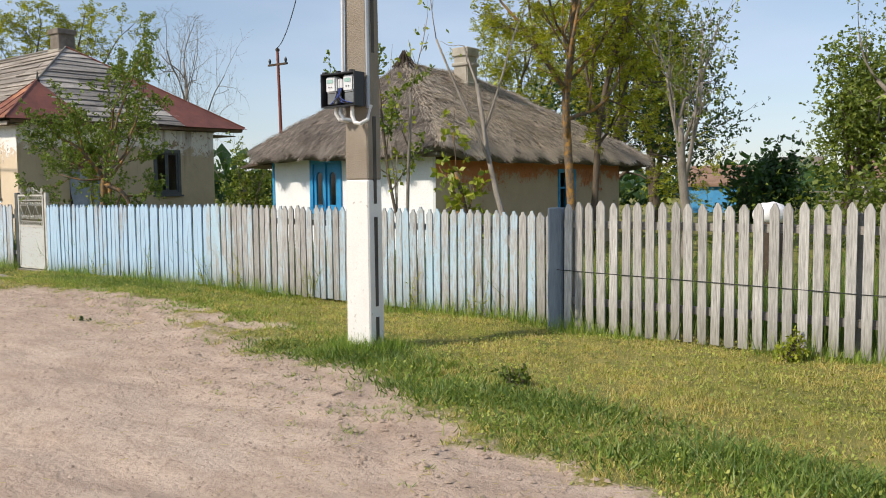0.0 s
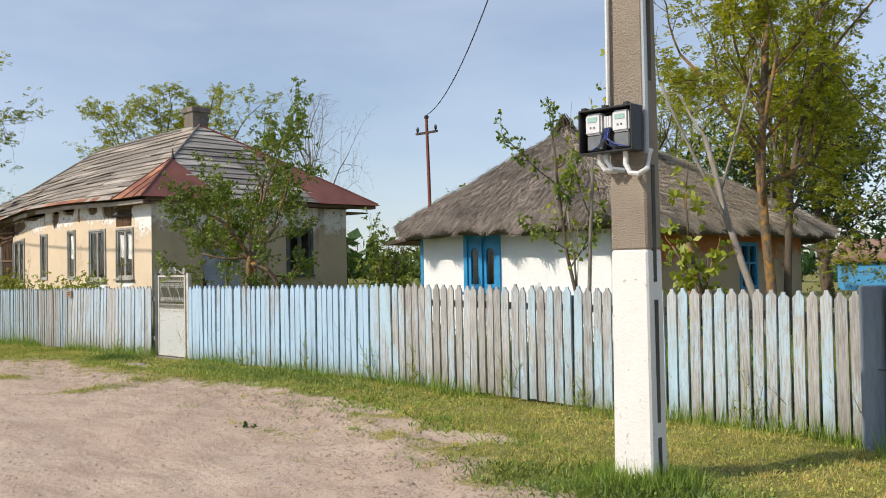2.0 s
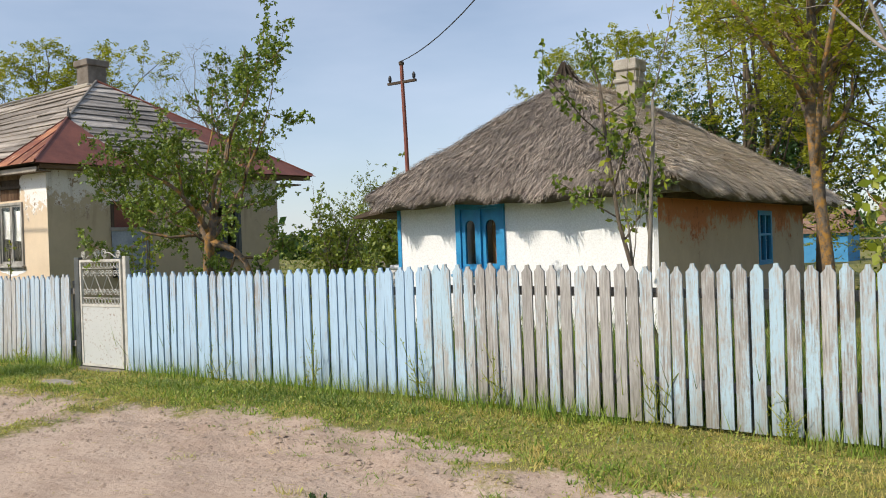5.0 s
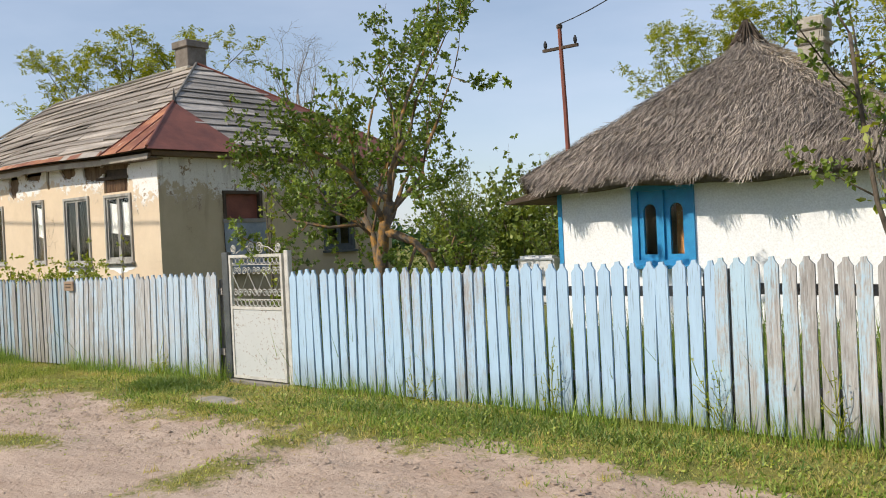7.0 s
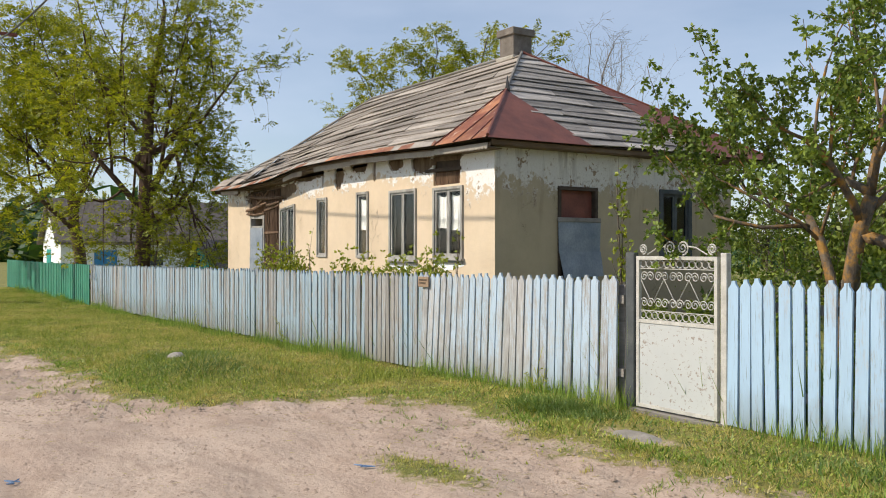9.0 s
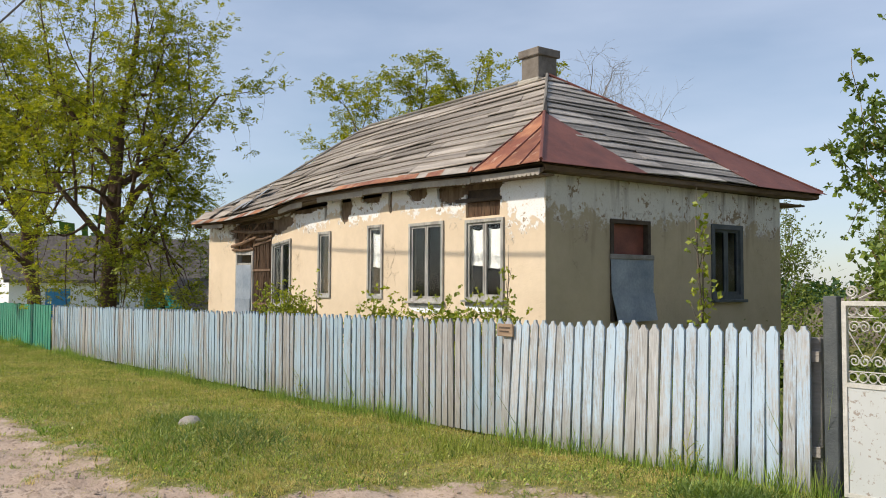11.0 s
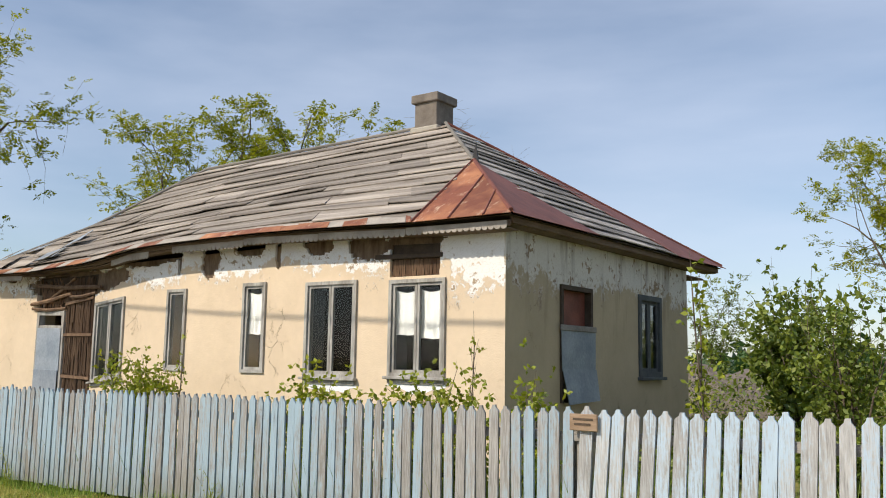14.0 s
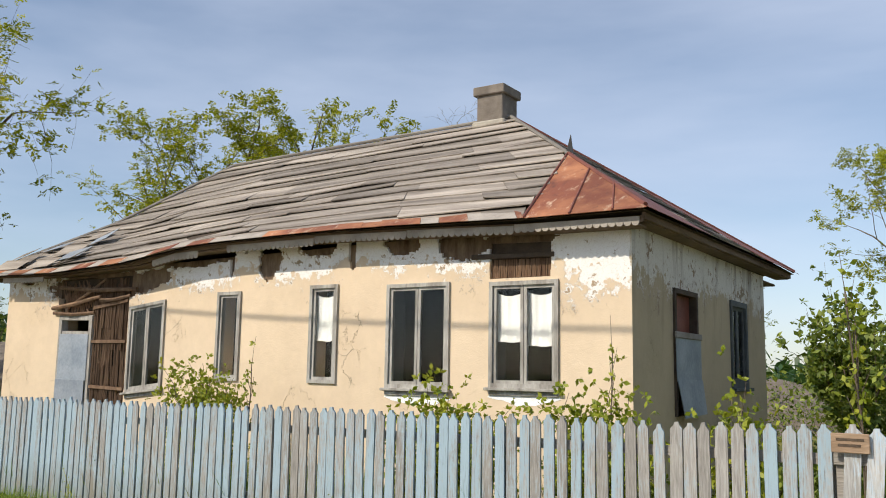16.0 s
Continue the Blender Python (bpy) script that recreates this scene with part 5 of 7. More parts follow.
# ---- fences ----
def picket_mesh(name, w, h, d, style, seed):
    rnd = random.Random(seed)
    tip = rnd.uniform(0.045, 0.06)
    c = rnd.uniform(-0.06, 0.06) * w
    if style == "flat":
        out = [(-w / 2, 0), (w / 2, 0), (w / 2, h - tip), (w * 0.22 + c, h - tip * 0.45), (w * 0.17 + c, h), (-w * 0.17 + c, h - 0.003), (-w * 0.22 + c, h - tip * 0.5), (-w / 2, h - tip * 1.05)]
    else:
        out = [(-w / 2, 0), (w / 2, 0), (w / 2, h - tip * 1.1), (c + w * 0.12, h), (c - w * 0.12, h), (-w / 2, h - tip)]
    bm = bmesh.new()
    f = [bm.verts.new((x, -d / 2, z)) for x, z in out]
    b = [bm.verts.new((x, d / 2, z)) for x, z in out]
    bm.faces.new(f)
    bm.faces.new(b[::-1])
    for i in range(len(out)):
        j = (i + 1) % len(out)
        bm.faces.new((f[j], f[i], b[i], b[j]))
    me = bpy.data.meshes.new(name)
    bm.to_mesh(me)
    bm.free()
    return me


def picket_fence(x0, x1, y, pitch, width, height, material, label, seed, style="flat", lean=0.0, low=0.02, lean_end=None):
    rnd = random.Random(seed)
    fence = thing("picket_fence", (x0, y, level(x0, y)), label, "fence")
    meshes = []
    for k in range(6):
        me = picket_mesh("picket", width * (0.95 + 0.018 * k), height, 0.02, style, seed * 10 + k)
        me.materials.append(material)
        meshes.append(me)
    x = x0 + pitch / 2
    while x < x1:
        ob = new("picket", meshes[rnd.randrange(6)])
        ob.parent = fence
        z = level(x0, y) + (level(x1, y) - level(x0, y)) * (x - x0) / (x1 - x0) + low + rnd.gauss(0, 0.005)
        ob.matrix_basis = pose(x - x0 + rnd.gauss(0, 0.002), rnd.gauss(0, 0.003) - 0.012, z - level(x0, y), rnd.gauss(0, 0.3), rnd.gauss(0, 0.35) + (lean if lean_end is None else lean + (lean_end - lean) * (x - x0) / (x1 - x0)), rnd.gauss(0, 0.8))
        ob.scale = (1, 1, rnd.gauss(1.0, 0.006))
        x += pitch * rnd.uniform(0.99, 1.01)
    for zz in (0.27, height - 0.22):
        bm = bmesh.new()
        hexa(bm, [(x0, y + 0.016, level(x0, y) + zz), (x1, y + 0.016, level(x1, y) + zz), (x1, y + 0.045, level(x1, y) + zz), (x0, y + 0.045, level(x0, y) + zz)],
             [(x0, y + 0.016, level(x0, y) + zz + 0.07), (x1, y + 0.016, level(x1, y) + zz + 0.07), (x1, y + 0.045, level(x1, y) + zz + 0.07), (x0, y + 0.045, level(x0, y) + zz + 0.07)])
        part("rail", bm, GREY_WOOD, fence, "bare grey rail")
    n = max(1, round((x1 - x0) / 2.4))
    for k in range(n + 1):
        px = x0 + (x1 - x0) * k / n
        px = min(max(px, x0 + 0.05), x1 - 0.05)
        g = level(px, y)
        part("post", boxes((px - 0.045, px + 0.045, y + 0.046, y + 0.13, g - 0.2, g + height - 0.06), bevel=0.008), GREY_WOOD, fence)
    return fence


FY = 7.70
picket_fence(-4.25, 3.6, 7.45, 0.121, 0.080, 1.23, PICKET_GREY, "bare grey wooden picket fence with wide gaps", 31, "point")
picket_fence(-10.05, -4.45, FY, 0.1115, 0.089, 1.14, PICKET_FADED, "weathered picket fence with remains of pale blue paint", 32)
picket_fence(-14.32, -10.05, FY, 0.1135, 0.090, 1.12, PICKET_BLUE, "light blue painted picket fence beside the gate", 33)
picket_fence(-18.64, -15.42, FY, 0.118, 0.095, 1.13, PICKET_BARE, "leaning pale grey-blue picket fence by the gate", 34, lean=4.2, lean_end=0.6)
picket_fence(-35.6, -18.62, FY + 0.03, 0.106, 0.082, 1.12, PICKET_PALE, "long pale blue-grey picket fence before the cream house", 35)
# The pole's cast shadow on the corner post is put into this colour.
POST_SHADOWED = surface("shadowed_blue_grey_post", (0.10, 0.13, 0.17), (0.22, 0.26, 0.30), 6, 60, 0.85, 0.5, stretch=(1, 1, 0.15))
post = part("fence_post", boxes((-4.44, -4.27, 7.47, 7.62, -0.2, 1.22), bevel=0.012), POST_SHADOWED)
tagged(post, "thick wooden corner post of the fences, pole's shadow put in dark blue-grey", "post")
wire_c = part("fence_wire", pipe([(-4.3, 7.42, 0.62), (-1.5, 7.42, 0.56), (1.0, 7.42, 0.60), (3.5, 7.42, 0.6)], 0.004, 4), WIRE)
tagged(wire_c, "thin rusty wire strung along the pickets", "wire")
SIGN_WOOD = surface("worn_brown_board", (0.26, 0.175, 0.11), (0.42, 0.31, 0.215), 6.0, 50, 0.9, 0.5, stretch=(0.2, 1, 1))
sign = thing("name_board", (-18.55, FY - 0.03, 0.95), "small worn brown wooden board nailed on the pickets", "sign")
part("board", soft(boxes((-18.64, -18.42, FY - 0.055, FY - 0.035, 0.98, 1.10)), 0.004), SIGN_WOOD, sign)
part("writing", boxes((-18.61, -18.45, FY - 0.058, FY - 0.056, 1.055, 1.07), (-18.60, -18.47, FY - 0.058, FY - 0.056, 1.02, 1.035)), DARK_WOOD, sign, "faded illegible lines")

# green metal fence
gf = thing("metal_fence", (-35.65, FY, level(-35.65, FY)), "green painted sheet metal fence", "fence")
for k in range(8):
    x1 = -35.66 - k * 1.9
    g = level(x1, FY)
    for i in range(14):
        part("slat", boxes((x1 - 1.88 + i * 0.134, x1 - 1.88 + i * 0.134 + 0.128, FY - 0.01 - (i % 2) * 0.012, FY + 0.01 - (i % 2) * 0.012, g + 0.03, g + 1.14)), GREEN_FENCE, gf)
    part("post", boxes((x1 - 1.9, x1 - 1.84, FY + 0.012, FY + 0.07, g - 0.2, g + 1.16)), GREEN_FENCE, gf)

# ---- garden gate ----
gate = thing("garden_gate", (-14.85, FY, level(-14.85, FY)), "white flaking metal gate with wrought-iron scrollwork", "gate")
ga, gb, gz = -15.24, -14.40, level(-14.85, FY)
# The left post's dark grey paints the shadow that it stands in.
for x, hw, m, lab in ((-15.325, 0.05, SASH_AND_SHADE, "wooden gate post with its shadow put in dark grey"), (-14.35, 0.03, IRON_WHITE, "white iron gate post")):
    part("gate_post", boxes((x - hw, x + hw, FY - 0.01, FY + 0.05, gz - 0.2, gz + 1.36), bevel=0.006), m, gate, lab)
part("gate_frame", boxes((ga, ga + 0.03, FY - 0.02, FY + 0.015, gz + 0.06, gz + 1.33), (gb - 0.03, gb, FY - 0.02, FY + 0.015, gz + 0.06, gz + 1.33), (ga + 0.03, gb - 0.03, FY - 0.02, FY + 0.015, gz + 1.30, gz + 1.33), (ga + 0.03, gb - 0.03, FY - 0.02, FY + 0.015, gz + 0.77, gz + 0.80), (ga + 0.03, gb - 0.03, FY - 0.02, FY + 0.015, gz + 0.06, gz + 0.09)), IRON_WHITE, gate)
part("gate_panel", boxes((ga + 0.03, gb - 0.03, FY - 0.012, FY - 0.004, gz + 0.09, gz + 0.77)), GATE_PAINT, gate, "flaking white sheet metal panel")
part("door_sill", boxes((ga - 0.05, gb + 0.05, FY - 0.05, FY + 0.1, gz - 0.1, gz + 0.045), bevel=0.008), GREY_WOOD, gate)


def ring_pts(cx, cz, r, n=14):
    return [(cx + r * math.cos(2 * math.pi * i / n), FY, cz + r * math.sin(2 * math.pi * i / n)) for i in range(n + 1)]


def scroll_pts(cx, cz, r, turns, start, hand, n=26):
    out = []
    for i in range(n + 1):
        t = i / n
        a = start + hand * 2 * math.pi * turns * t
        rr = r * (1 - 0.82 * t)
        out.append((cx + rr * math.cos(a), FY, cz + rr * math.sin(a)))
    return out


span = gb - ga - 0.06
for zz in (gz + 1.265, gz + 0.835):
    part("bar", boxes((ga + 0.03, gb - 0.03, FY - 0.008, FY + 0.008, zz - 0.042 if zz > 1 else zz + 0.036, (zz - 0.036) if zz > 1 else zz + 0.042)), IRON_WHITE, gate)
    for k in range(12):
        part("ring", pipe(ring_pts(ga + 0.03 + span * (k + 0.5) / 12, zz, span / 26), 0.005, 4), IRON_WHITE, gate)
for k in range(5):
    cx = ga + 0.03 + span * (k + 0.5) / 5
    for h, hz, st in ((1, gz + 1.16, 0.0), (-1, gz + 0.94, math.pi)):
        part("scroll", pipe(scroll_pts(cx - 0.035, hz, 0.042, 1.6, st, h), 0.005, 4), IRON_WHITE, gate)
        part("scroll", pipe(scroll_pts(cx + 0.035, hz, 0.042, 1.6, math.pi - st, -h), 0.005, 4), IRON_WHITE, gate)
for k in range(3):
    cx = ga + 0.03 + span * (k + 0.5) / 3
    part("bar", pipe([(cx - 0.13, FY, gz + 1.14), (cx, FY, gz + 0.93), (cx + 0.13, FY, gz + 1.14)], 0.005, 4), IRON_WHITE, gate)
mid = (ga + gb) / 2
for sx in (-1, 1):
    part("crest_scroll", pipe(scroll_pts(mid + sx * 0.065, gz + 1.40, 0.06, 2.0, -math.pi / 2, sx), 0.007, 5), IRON_WHITE, gate)
    part("crest_scroll", pipe(scroll_pts(mid + sx * 0.36, gz + 1.39, 0.045, 2.0, -math.pi / 2, -sx), 0.007, 5), IRON_WHITE, gate)
    part("crest_bar", pipe([(mid + sx * 0.12, FY, gz + 1.41), (mid + sx * 0.2, FY, gz + 1.40), (mid + sx * 0.31, FY, gz + 1.345)], 0.006, 4), IRON_WHITE, gate)

# ---- plants ----
def limb(segs, twigs, rnd, p, way, length, radius, depth, spec):
    steps = 6 if depth == spec["depth"] else 4 if depth > 1 else 3
    pts, rad = [p.copy()], [radius]
    for i in range(steps):
        way = (way + Vector((rnd.gauss(0, 1), rnd.gauss(0, 1), rnd.gauss(0, 1))) * spec["twist"] + Vector((0, 0, spec["rise"]))).normalized()
        p = p + way * (length / steps)
        pts.append(p.copy())
        rad.append(radius * (1 - (1 - spec["taper"]) * (i + 1) / steps))
    segs.append((pts, rad, 8 if depth >= spec["depth"] else 5 if depth > 1 else 3))
    if depth <= spec["leaf_depth"]:
        twigs.append(pts)
    if depth <= 0:
        return
    n = rnd.randint(*spec["forks"]) + (spec["more"] if depth == spec["depth"] else 0)
    first = spec["clear"] if depth == spec["depth"] else spec["low"]
    spin = rnd.uniform(0, 6.28)
    for k in range(n):
        t = first + (1 - first) * (k + rnd.uniform(0.1, 0.9)) / n if k < n - 1 else 1.0
        i = min(steps - 1, int(t * steps))
        q = pts[i].lerp(pts[i + 1], min(1.0, t * steps - i))
        spin += 2.4 + rnd.uniform(-0.5, 0.5)
        ref = Vector((1, 0, 0)) if abs(way.x) < 0.8 else Vector((0, 1, 0))
        s1 = way.cross(ref).normalized()
        side = s1 * math.cos(spin) + way.cross(s1) * math.sin(spin)
        ang = radians(rnd.uniform(*spec["angle"])) * (0.5 if k == n - 1 else 1.0)
        child = (way * math.cos(ang) + side * math.sin(ang)).normalized()
        limb(segs, twigs, rnd, q, child, length * rnd.uniform(*spec["shrink"]), max(0.004, rad[i] * rnd.uniform(0.42, 0.62)), depth - 1, spec)


def leaf_mesh(twigs, seed, per, size, scatter, droop=0.0, long=1.7, bunch=5, frond=False):
    """Leaves in small bunches along the twigs; fronds carry their leaflets in two rows."""
    g = np.random.default_rng(seed)
    centres = []
    m = max(1, per // bunch)
    for pts in twigs:
        a = np.array([list(p) for p in pts])
        t = g.uniform(0.1, 1.0, m) * (len(a) - 1)
        i = np.minimum(t.astype(int), len(a) - 2)
        centres.append(a[i] + (a[i + 1] - a[i]) * (t - i)[:, None] + g.normal(0, scatter, (m, 3)))
    c = np.repeat(np.concatenate(centres), bunch, axis=0)
    n = len(c)
    s = g.uniform(0.6, 1.25, n)[:, None] * size
    if frond:
        axis = g.normal(0, 1, (n // bunch, 3)) * np.array([1, 1, 0.45])
        axis[:, 2] -= droop
        axis /= np.linalg.norm(axis, axis=1)[:, None]
        across = np.cross(axis, np.array([0, 0, 1.0]) + g.normal(0, 0.35, axis.shape))
        across /= np.linalg.norm(across, axis=1)[:, None] + 1e-9
        k = np.tile(np.arange(bunch), n // bunch)
        axis, across = np.repeat(axis, bunch, axis=0), np.repeat(across, bunch, axis=0)
        c = c + axis * ((k // 2) * size * 0.62)[:, None]
        u = across * np.where(k % 2 == 0, 1.0, -1.0)[:, None] + axis * 0.35 + g.normal(0, 0.18, (n, 3))
        u /= np.linalg.norm(u, axis=1)[:, None]
        w = axis * 0.8 + g.normal(0, 0.12, (n, 3))
    else:
        u = g.normal(0, 1, (n, 3))
        u[:, 2] += 0.25 - droop
        u /= np.linalg.norm(u, axis=1)[:, None]
        w = np.cross(u, g.normal(0, 1, (n, 3)))
        w /= np.linalg.norm(w, axis=1)[:, None] + 1e-9
    v = np.stack([c, c + u * s * long * 0.5 + w * s * 0.5, c + u * s * long, c + u * s * long * 0.5 - w * s * 0.5], 1).reshape(-1, 3)
    return v, np.arange(n * 4).reshape(-1, 4)


BASE = dict(twist=0.14, rise=0.05, taper=0.62, depth=4, leaf_depth=1, forks=(2, 4), angle=(25, 60), shrink=(0.58, 0.82), clear=0.5, low=0.3, more=1, limbs=(), true_size=False, frond=False, bunch=5)


def tree(name, x, y, label, category, tall, wide, stems, bark, leaves, seed, per=10, size=0.06, scatter=0.1, droop=0.3, **spec):
    """tall: height; wide: half the crown's width; stems: rows of lean to x, lean to y, length, radius."""
    rnd = random.Random(seed)
    s = dict(BASE)
    s.update(spec)
    z = level(x, y)
    root = thing(name, (x, y, z), label, category)
    segs, twigs = [], []
    for lx, ly, length, radius in stems:
        limb(segs, twigs, rnd, Vector((lx * 0.1, ly * 0.1, -0.05)), Vector((lx, ly, 1)).normalized(), length, radius, s["depth"], s)
    for pz, dx, dy, dz, length, radius in s["limbs"]:
        limb(segs, twigs, rnd, min(segs[0][0], key=lambda p: abs(p.z - pz)).copy(), Vector((dx, dy, dz)).normalized(), length, radius, 3, s)
    every = np.array([list(p) for pts, _, _ in segs for p in pts])
    dome = s["depth"] >= 4 and not s["true_size"]
    kz, kw = tall / (np.percentile(every[:, 2], 96) if dome or (name == "bush" and tall > 1.8) else every[:, 2].max()), wide / np.percentile(np.hypot(every[:, 0], every[:, 1]), 95)
    if s["true_size"]:
        kz, kw = s["true_size"]
    def fit_in(p):
        h = p[2] * kz
        if dome and h > tall * 0.8:
            h = tall * (0.8 + 0.2 * math.tanh((h / tall - 0.8) / 0.2))
        return Vector((p[0] * kw + x, p[1] * kw + y, h + z))
    bm = bmesh.new()
    for pts, rad, sides in segs:
        tube(bm, [fit_in(p) for p in pts], rad, sides)
    part("trunk", bm, bark, root, "", True)
    if per:
        v, f = leaf_mesh([[fit_in(p) for p in pts] for pts in twigs], seed, per, size, scatter, droop, 1.7, s["bunch"], s["frond"])
        hang("crown", mesh_from("crown", v - np.array(root.location), f), leaves, root)
    return root


tree("apple_tree", -13.95, 8.6, "gnarled young fruit tree in leaf behind the blue fence", "tree", 3.85, 1.25, [(0.0, 0.0, 1.95, 0.085), (0.2, 0.25, 2.0, 0.055)], LICHEN_BARK, LEAF_APPLE, 417, per=104, size=0.027, scatter=0.05, leaf_depth=2, depth=4, twist=0.17, rise=0.045, shrink=(0.52, 0.72), clear=0.80, low=0.4, forks=(2, 3), more=3, angle=(35, 75), true_size=(1.0, 0.66), bunch=8,
     limbs=[(1.55, 1.0, 0.1, 0.02, 1.0, 0.05), (1.9, -1.0, 0.0, 0.25, 0.5, 0.04)])
tree("sapling", -9.62, 11.5, "thin young tree with few leaves beside the white house", "tree", 4.6, 0.5, [(0.06, 0.0, 2.6, 0.035), (-0.2, -0.1, 2.0, 0.02)], BARK_GREY, LEAF_VINE, 42, bunch=3, per=6, size=0.06, scatter=0.09, depth=2, forks=(2, 4), twist=0.09, rise=0.25, shrink=(0.3, 0.5), clear=0.4)
tree("sapling", -9.3, 11.35, "leafy young sapling leaning beside the white house", "tree", 3.9, 1.35, [(-0.42, 0.0, 2.6, 0.032)], BARK, LEAF_APPLE, 39, per=30, size=0.045, scatter=0.05, depth=2, forks=(4, 6), twist=0.07, rise=0.06, shrink=(0.18, 0.34), clear=0.4)
tree("lichen_stump", -6.3, 8.85, "cut-back trunk with orange lichen and fresh shoots", "tree", 2.35, 0.35, [(-0.45, 0.0, 1.2, 0.06), (0.12, 0.0, 1.7, 0.04)], LICHEN_BARK, LEAF_VINE, 43, per=20, size=0.06, scatter=0.09, depth=2, forks=(2, 3), shrink=(0.25, 0.4), leaf_depth=1, clear=0.5)
tree("bare_sapling", -5.2, 8.6, "slanting bare young tree with a few pale branches", "tree", 4.3, 2.6, [(-0.75, 0.1, 3.6, 0.042)], BARK_GREY, LEAF_VINE, 40, bunch=1, per=1, size=0.05, scatter=0.1, depth=3, forks=(1, 2), twist=0.07, rise=0.02, shrink=(0.35, 0.55), clear=0.45)
tree("acacia_tree", -8.3, 14.95, "tall acacia with lichened trunk and fresh yellow-green leaves", "tree", 9.2, 3.2, [(0.03, 0.0, 6.4, 0.095)], LICHEN_BARK, LEAF_YELLOW, 44, frond=True, bunch=10, per=50, size=0.046, scatter=0.10, leaf_depth=2, depth=4, forks=(3, 5), more=5, rise=0.06, angle=(35, 70), shrink=(0.38, 0.6), clear=0.33)
tree("acacia_tree", -8.9, 16.9, "slender acacia with fresh yellow-green leaves", "tree", 7.8, 2.3, [(0.0, 0.0, 5.4, 0.08)], BARK, LEAF_YELLOW, 45, frond=True, bunch=10, per=50, size=0.046, scatter=0.10, leaf_depth=2, depth=4, forks=(3, 4), more=4, rise=0.06, shrink=(0.38, 0.6), clear=0.4)
tree("dead_tree", -5.6, 13.6, "pale half-dead tree with broken branches", "tree", 4.3, 0.9, [(0.25, 0.0, 2.2, 0.10)], BARK_GREY, LEAF_GREEN, 46, bunch=4, per=10, size=0.035, scatter=0.12, depth=4, forks=(3, 4), twist=0.22, shrink=(0.5, 0.72), clear=0.5)
tree("broad_tree", -3.3, 21.5, "tall tree with a broken trunk and dark leaves", "tree", 7.4, 1.9, [(-0.1, 0.0, 4.2, 0.18), (0.3, 0.1, 3.6, 0.10)], BARK_GREY, LEAF_GREEN, 47, per=45, size=0.038, scatter=0.13, depth=4, forks=(2, 4), shrink=(0.5, 0.7))
tree("broad_tree", -11.6, 26.3, "dense dark green tree behind the thatched house", "tree", 6.2, 3.0, [(0.0, 0.0, 3.4, 0.2)], BARK, LEAF_DARK, 48, per=60, size=0.065, scatter=0.3, depth=4, forks=(3, 5), clear=0.12)
tree("broad_tree", -6.4, 27.5, "dense green tree in the back garden", "tree", 5.2, 2.2, [(0.1, 0.0, 3.2, 0.18)], BARK, LEAF_GREEN, 49, per=60, size=0.065, scatter=0.3, depth=4, forks=(3, 5), clear=0.12)
tree("bare_tree", -31.2, 23.3, "leafless tree with many fine branches", "tree", 9.0, 3.3, [(0.12, 0.0, 3.4, 0.15), (-0.2, 0.0, 3.0, 0.10)], BARK_GREY, LEAF_GREEN, 50, per=0, depth=5, forks=(3, 4), twist=0.15, rise=0.03, angle=(35, 70), shrink=(0.55, 0.74), clear=0.4)
tree("robinia_tree", -36.4, 19.3, "open-crowned robinia with feathery green leaves behind the roof", "tree", 9.3, 4.5, [(0.5, 0.0, 4.2, 0.16), (-0.6, 0.0, 4.0, 0.13), (0.0, 0.2, 4.2, 0.13)], BARK, LEAF_YELLOW, 514, per=60, size=0.066, scatter=0.10, depth=4, forks=(3, 4), more=2, rise=0.02, angle=(30, 60), shrink=(0.5, 0.68), clear=0.45, leaf_depth=2, frond=True, bunch=10)
tree("acacia_tree", -38.2, 9.8, "large spreading acacia with reddish limbs over the fence", "tree", 11.0, 3.7, [(0.04, 0.0, 4.8, 0.27)], BARK_RED, LEAF_YELLOW, 52, per=60, size=0.062, scatter=0.13, droop=-0.1, leaf_depth=2, depth=5, forks=(3, 4), more=5, rise=-0.01, angle=(42, 80), shrink=(0.58, 0.78), clear=0.30, twist=0.1, frond=True, bunch=10,
     limbs=[(3.4, 1.0, -0.75, 0.32, 3.6, 0.07)])
tree("acacia_tree", -46.5, 9.9, "large acacia behind the green fence", "tree", 11.0, 4.8, [(0.0, 0.0, 4.6, 0.26)], BARK_RED, LEAF_YELLOW, 53, frond=True, bunch=10, per=40, size=0.09, scatter=0.15, leaf_depth=2, depth=5, forks=(3, 4), more=4, shrink=(0.6, 0.78), clear=0.45)
tree("robinia_tree", -20.2, 31.0, "tall robinia with feathery pale leaves", "tree", 9.0, 3.9, [(0.0, 0.0, 5.6, 0.2), (0.2, 0.0, 5.2, 0.15)], BARK, LEAF_YELLOW, 54, frond=True, bunch=10, per=70, size=0.06, scatter=0.12, depth=5, forks=(2, 3), more=3, shrink=(0.52, 0.72), clear=0.3)
tree("robinia_tree", -13.2, 25.0, "tall robinia with feathery green leaves behind the chimney", "tree", 9.6, 4.0, [(0.1, 0.0, 5.2, 0.2), (0.4, 0.0, 5.2, 0.14)], BARK, LEAF_YELLOW, 55, frond=True, bunch=10, per=40, size=0.06, scatter=0.12, leaf_depth=2, depth=5, forks=(2, 3), more=3, shrink=(0.52, 0.72), clear=0.3)


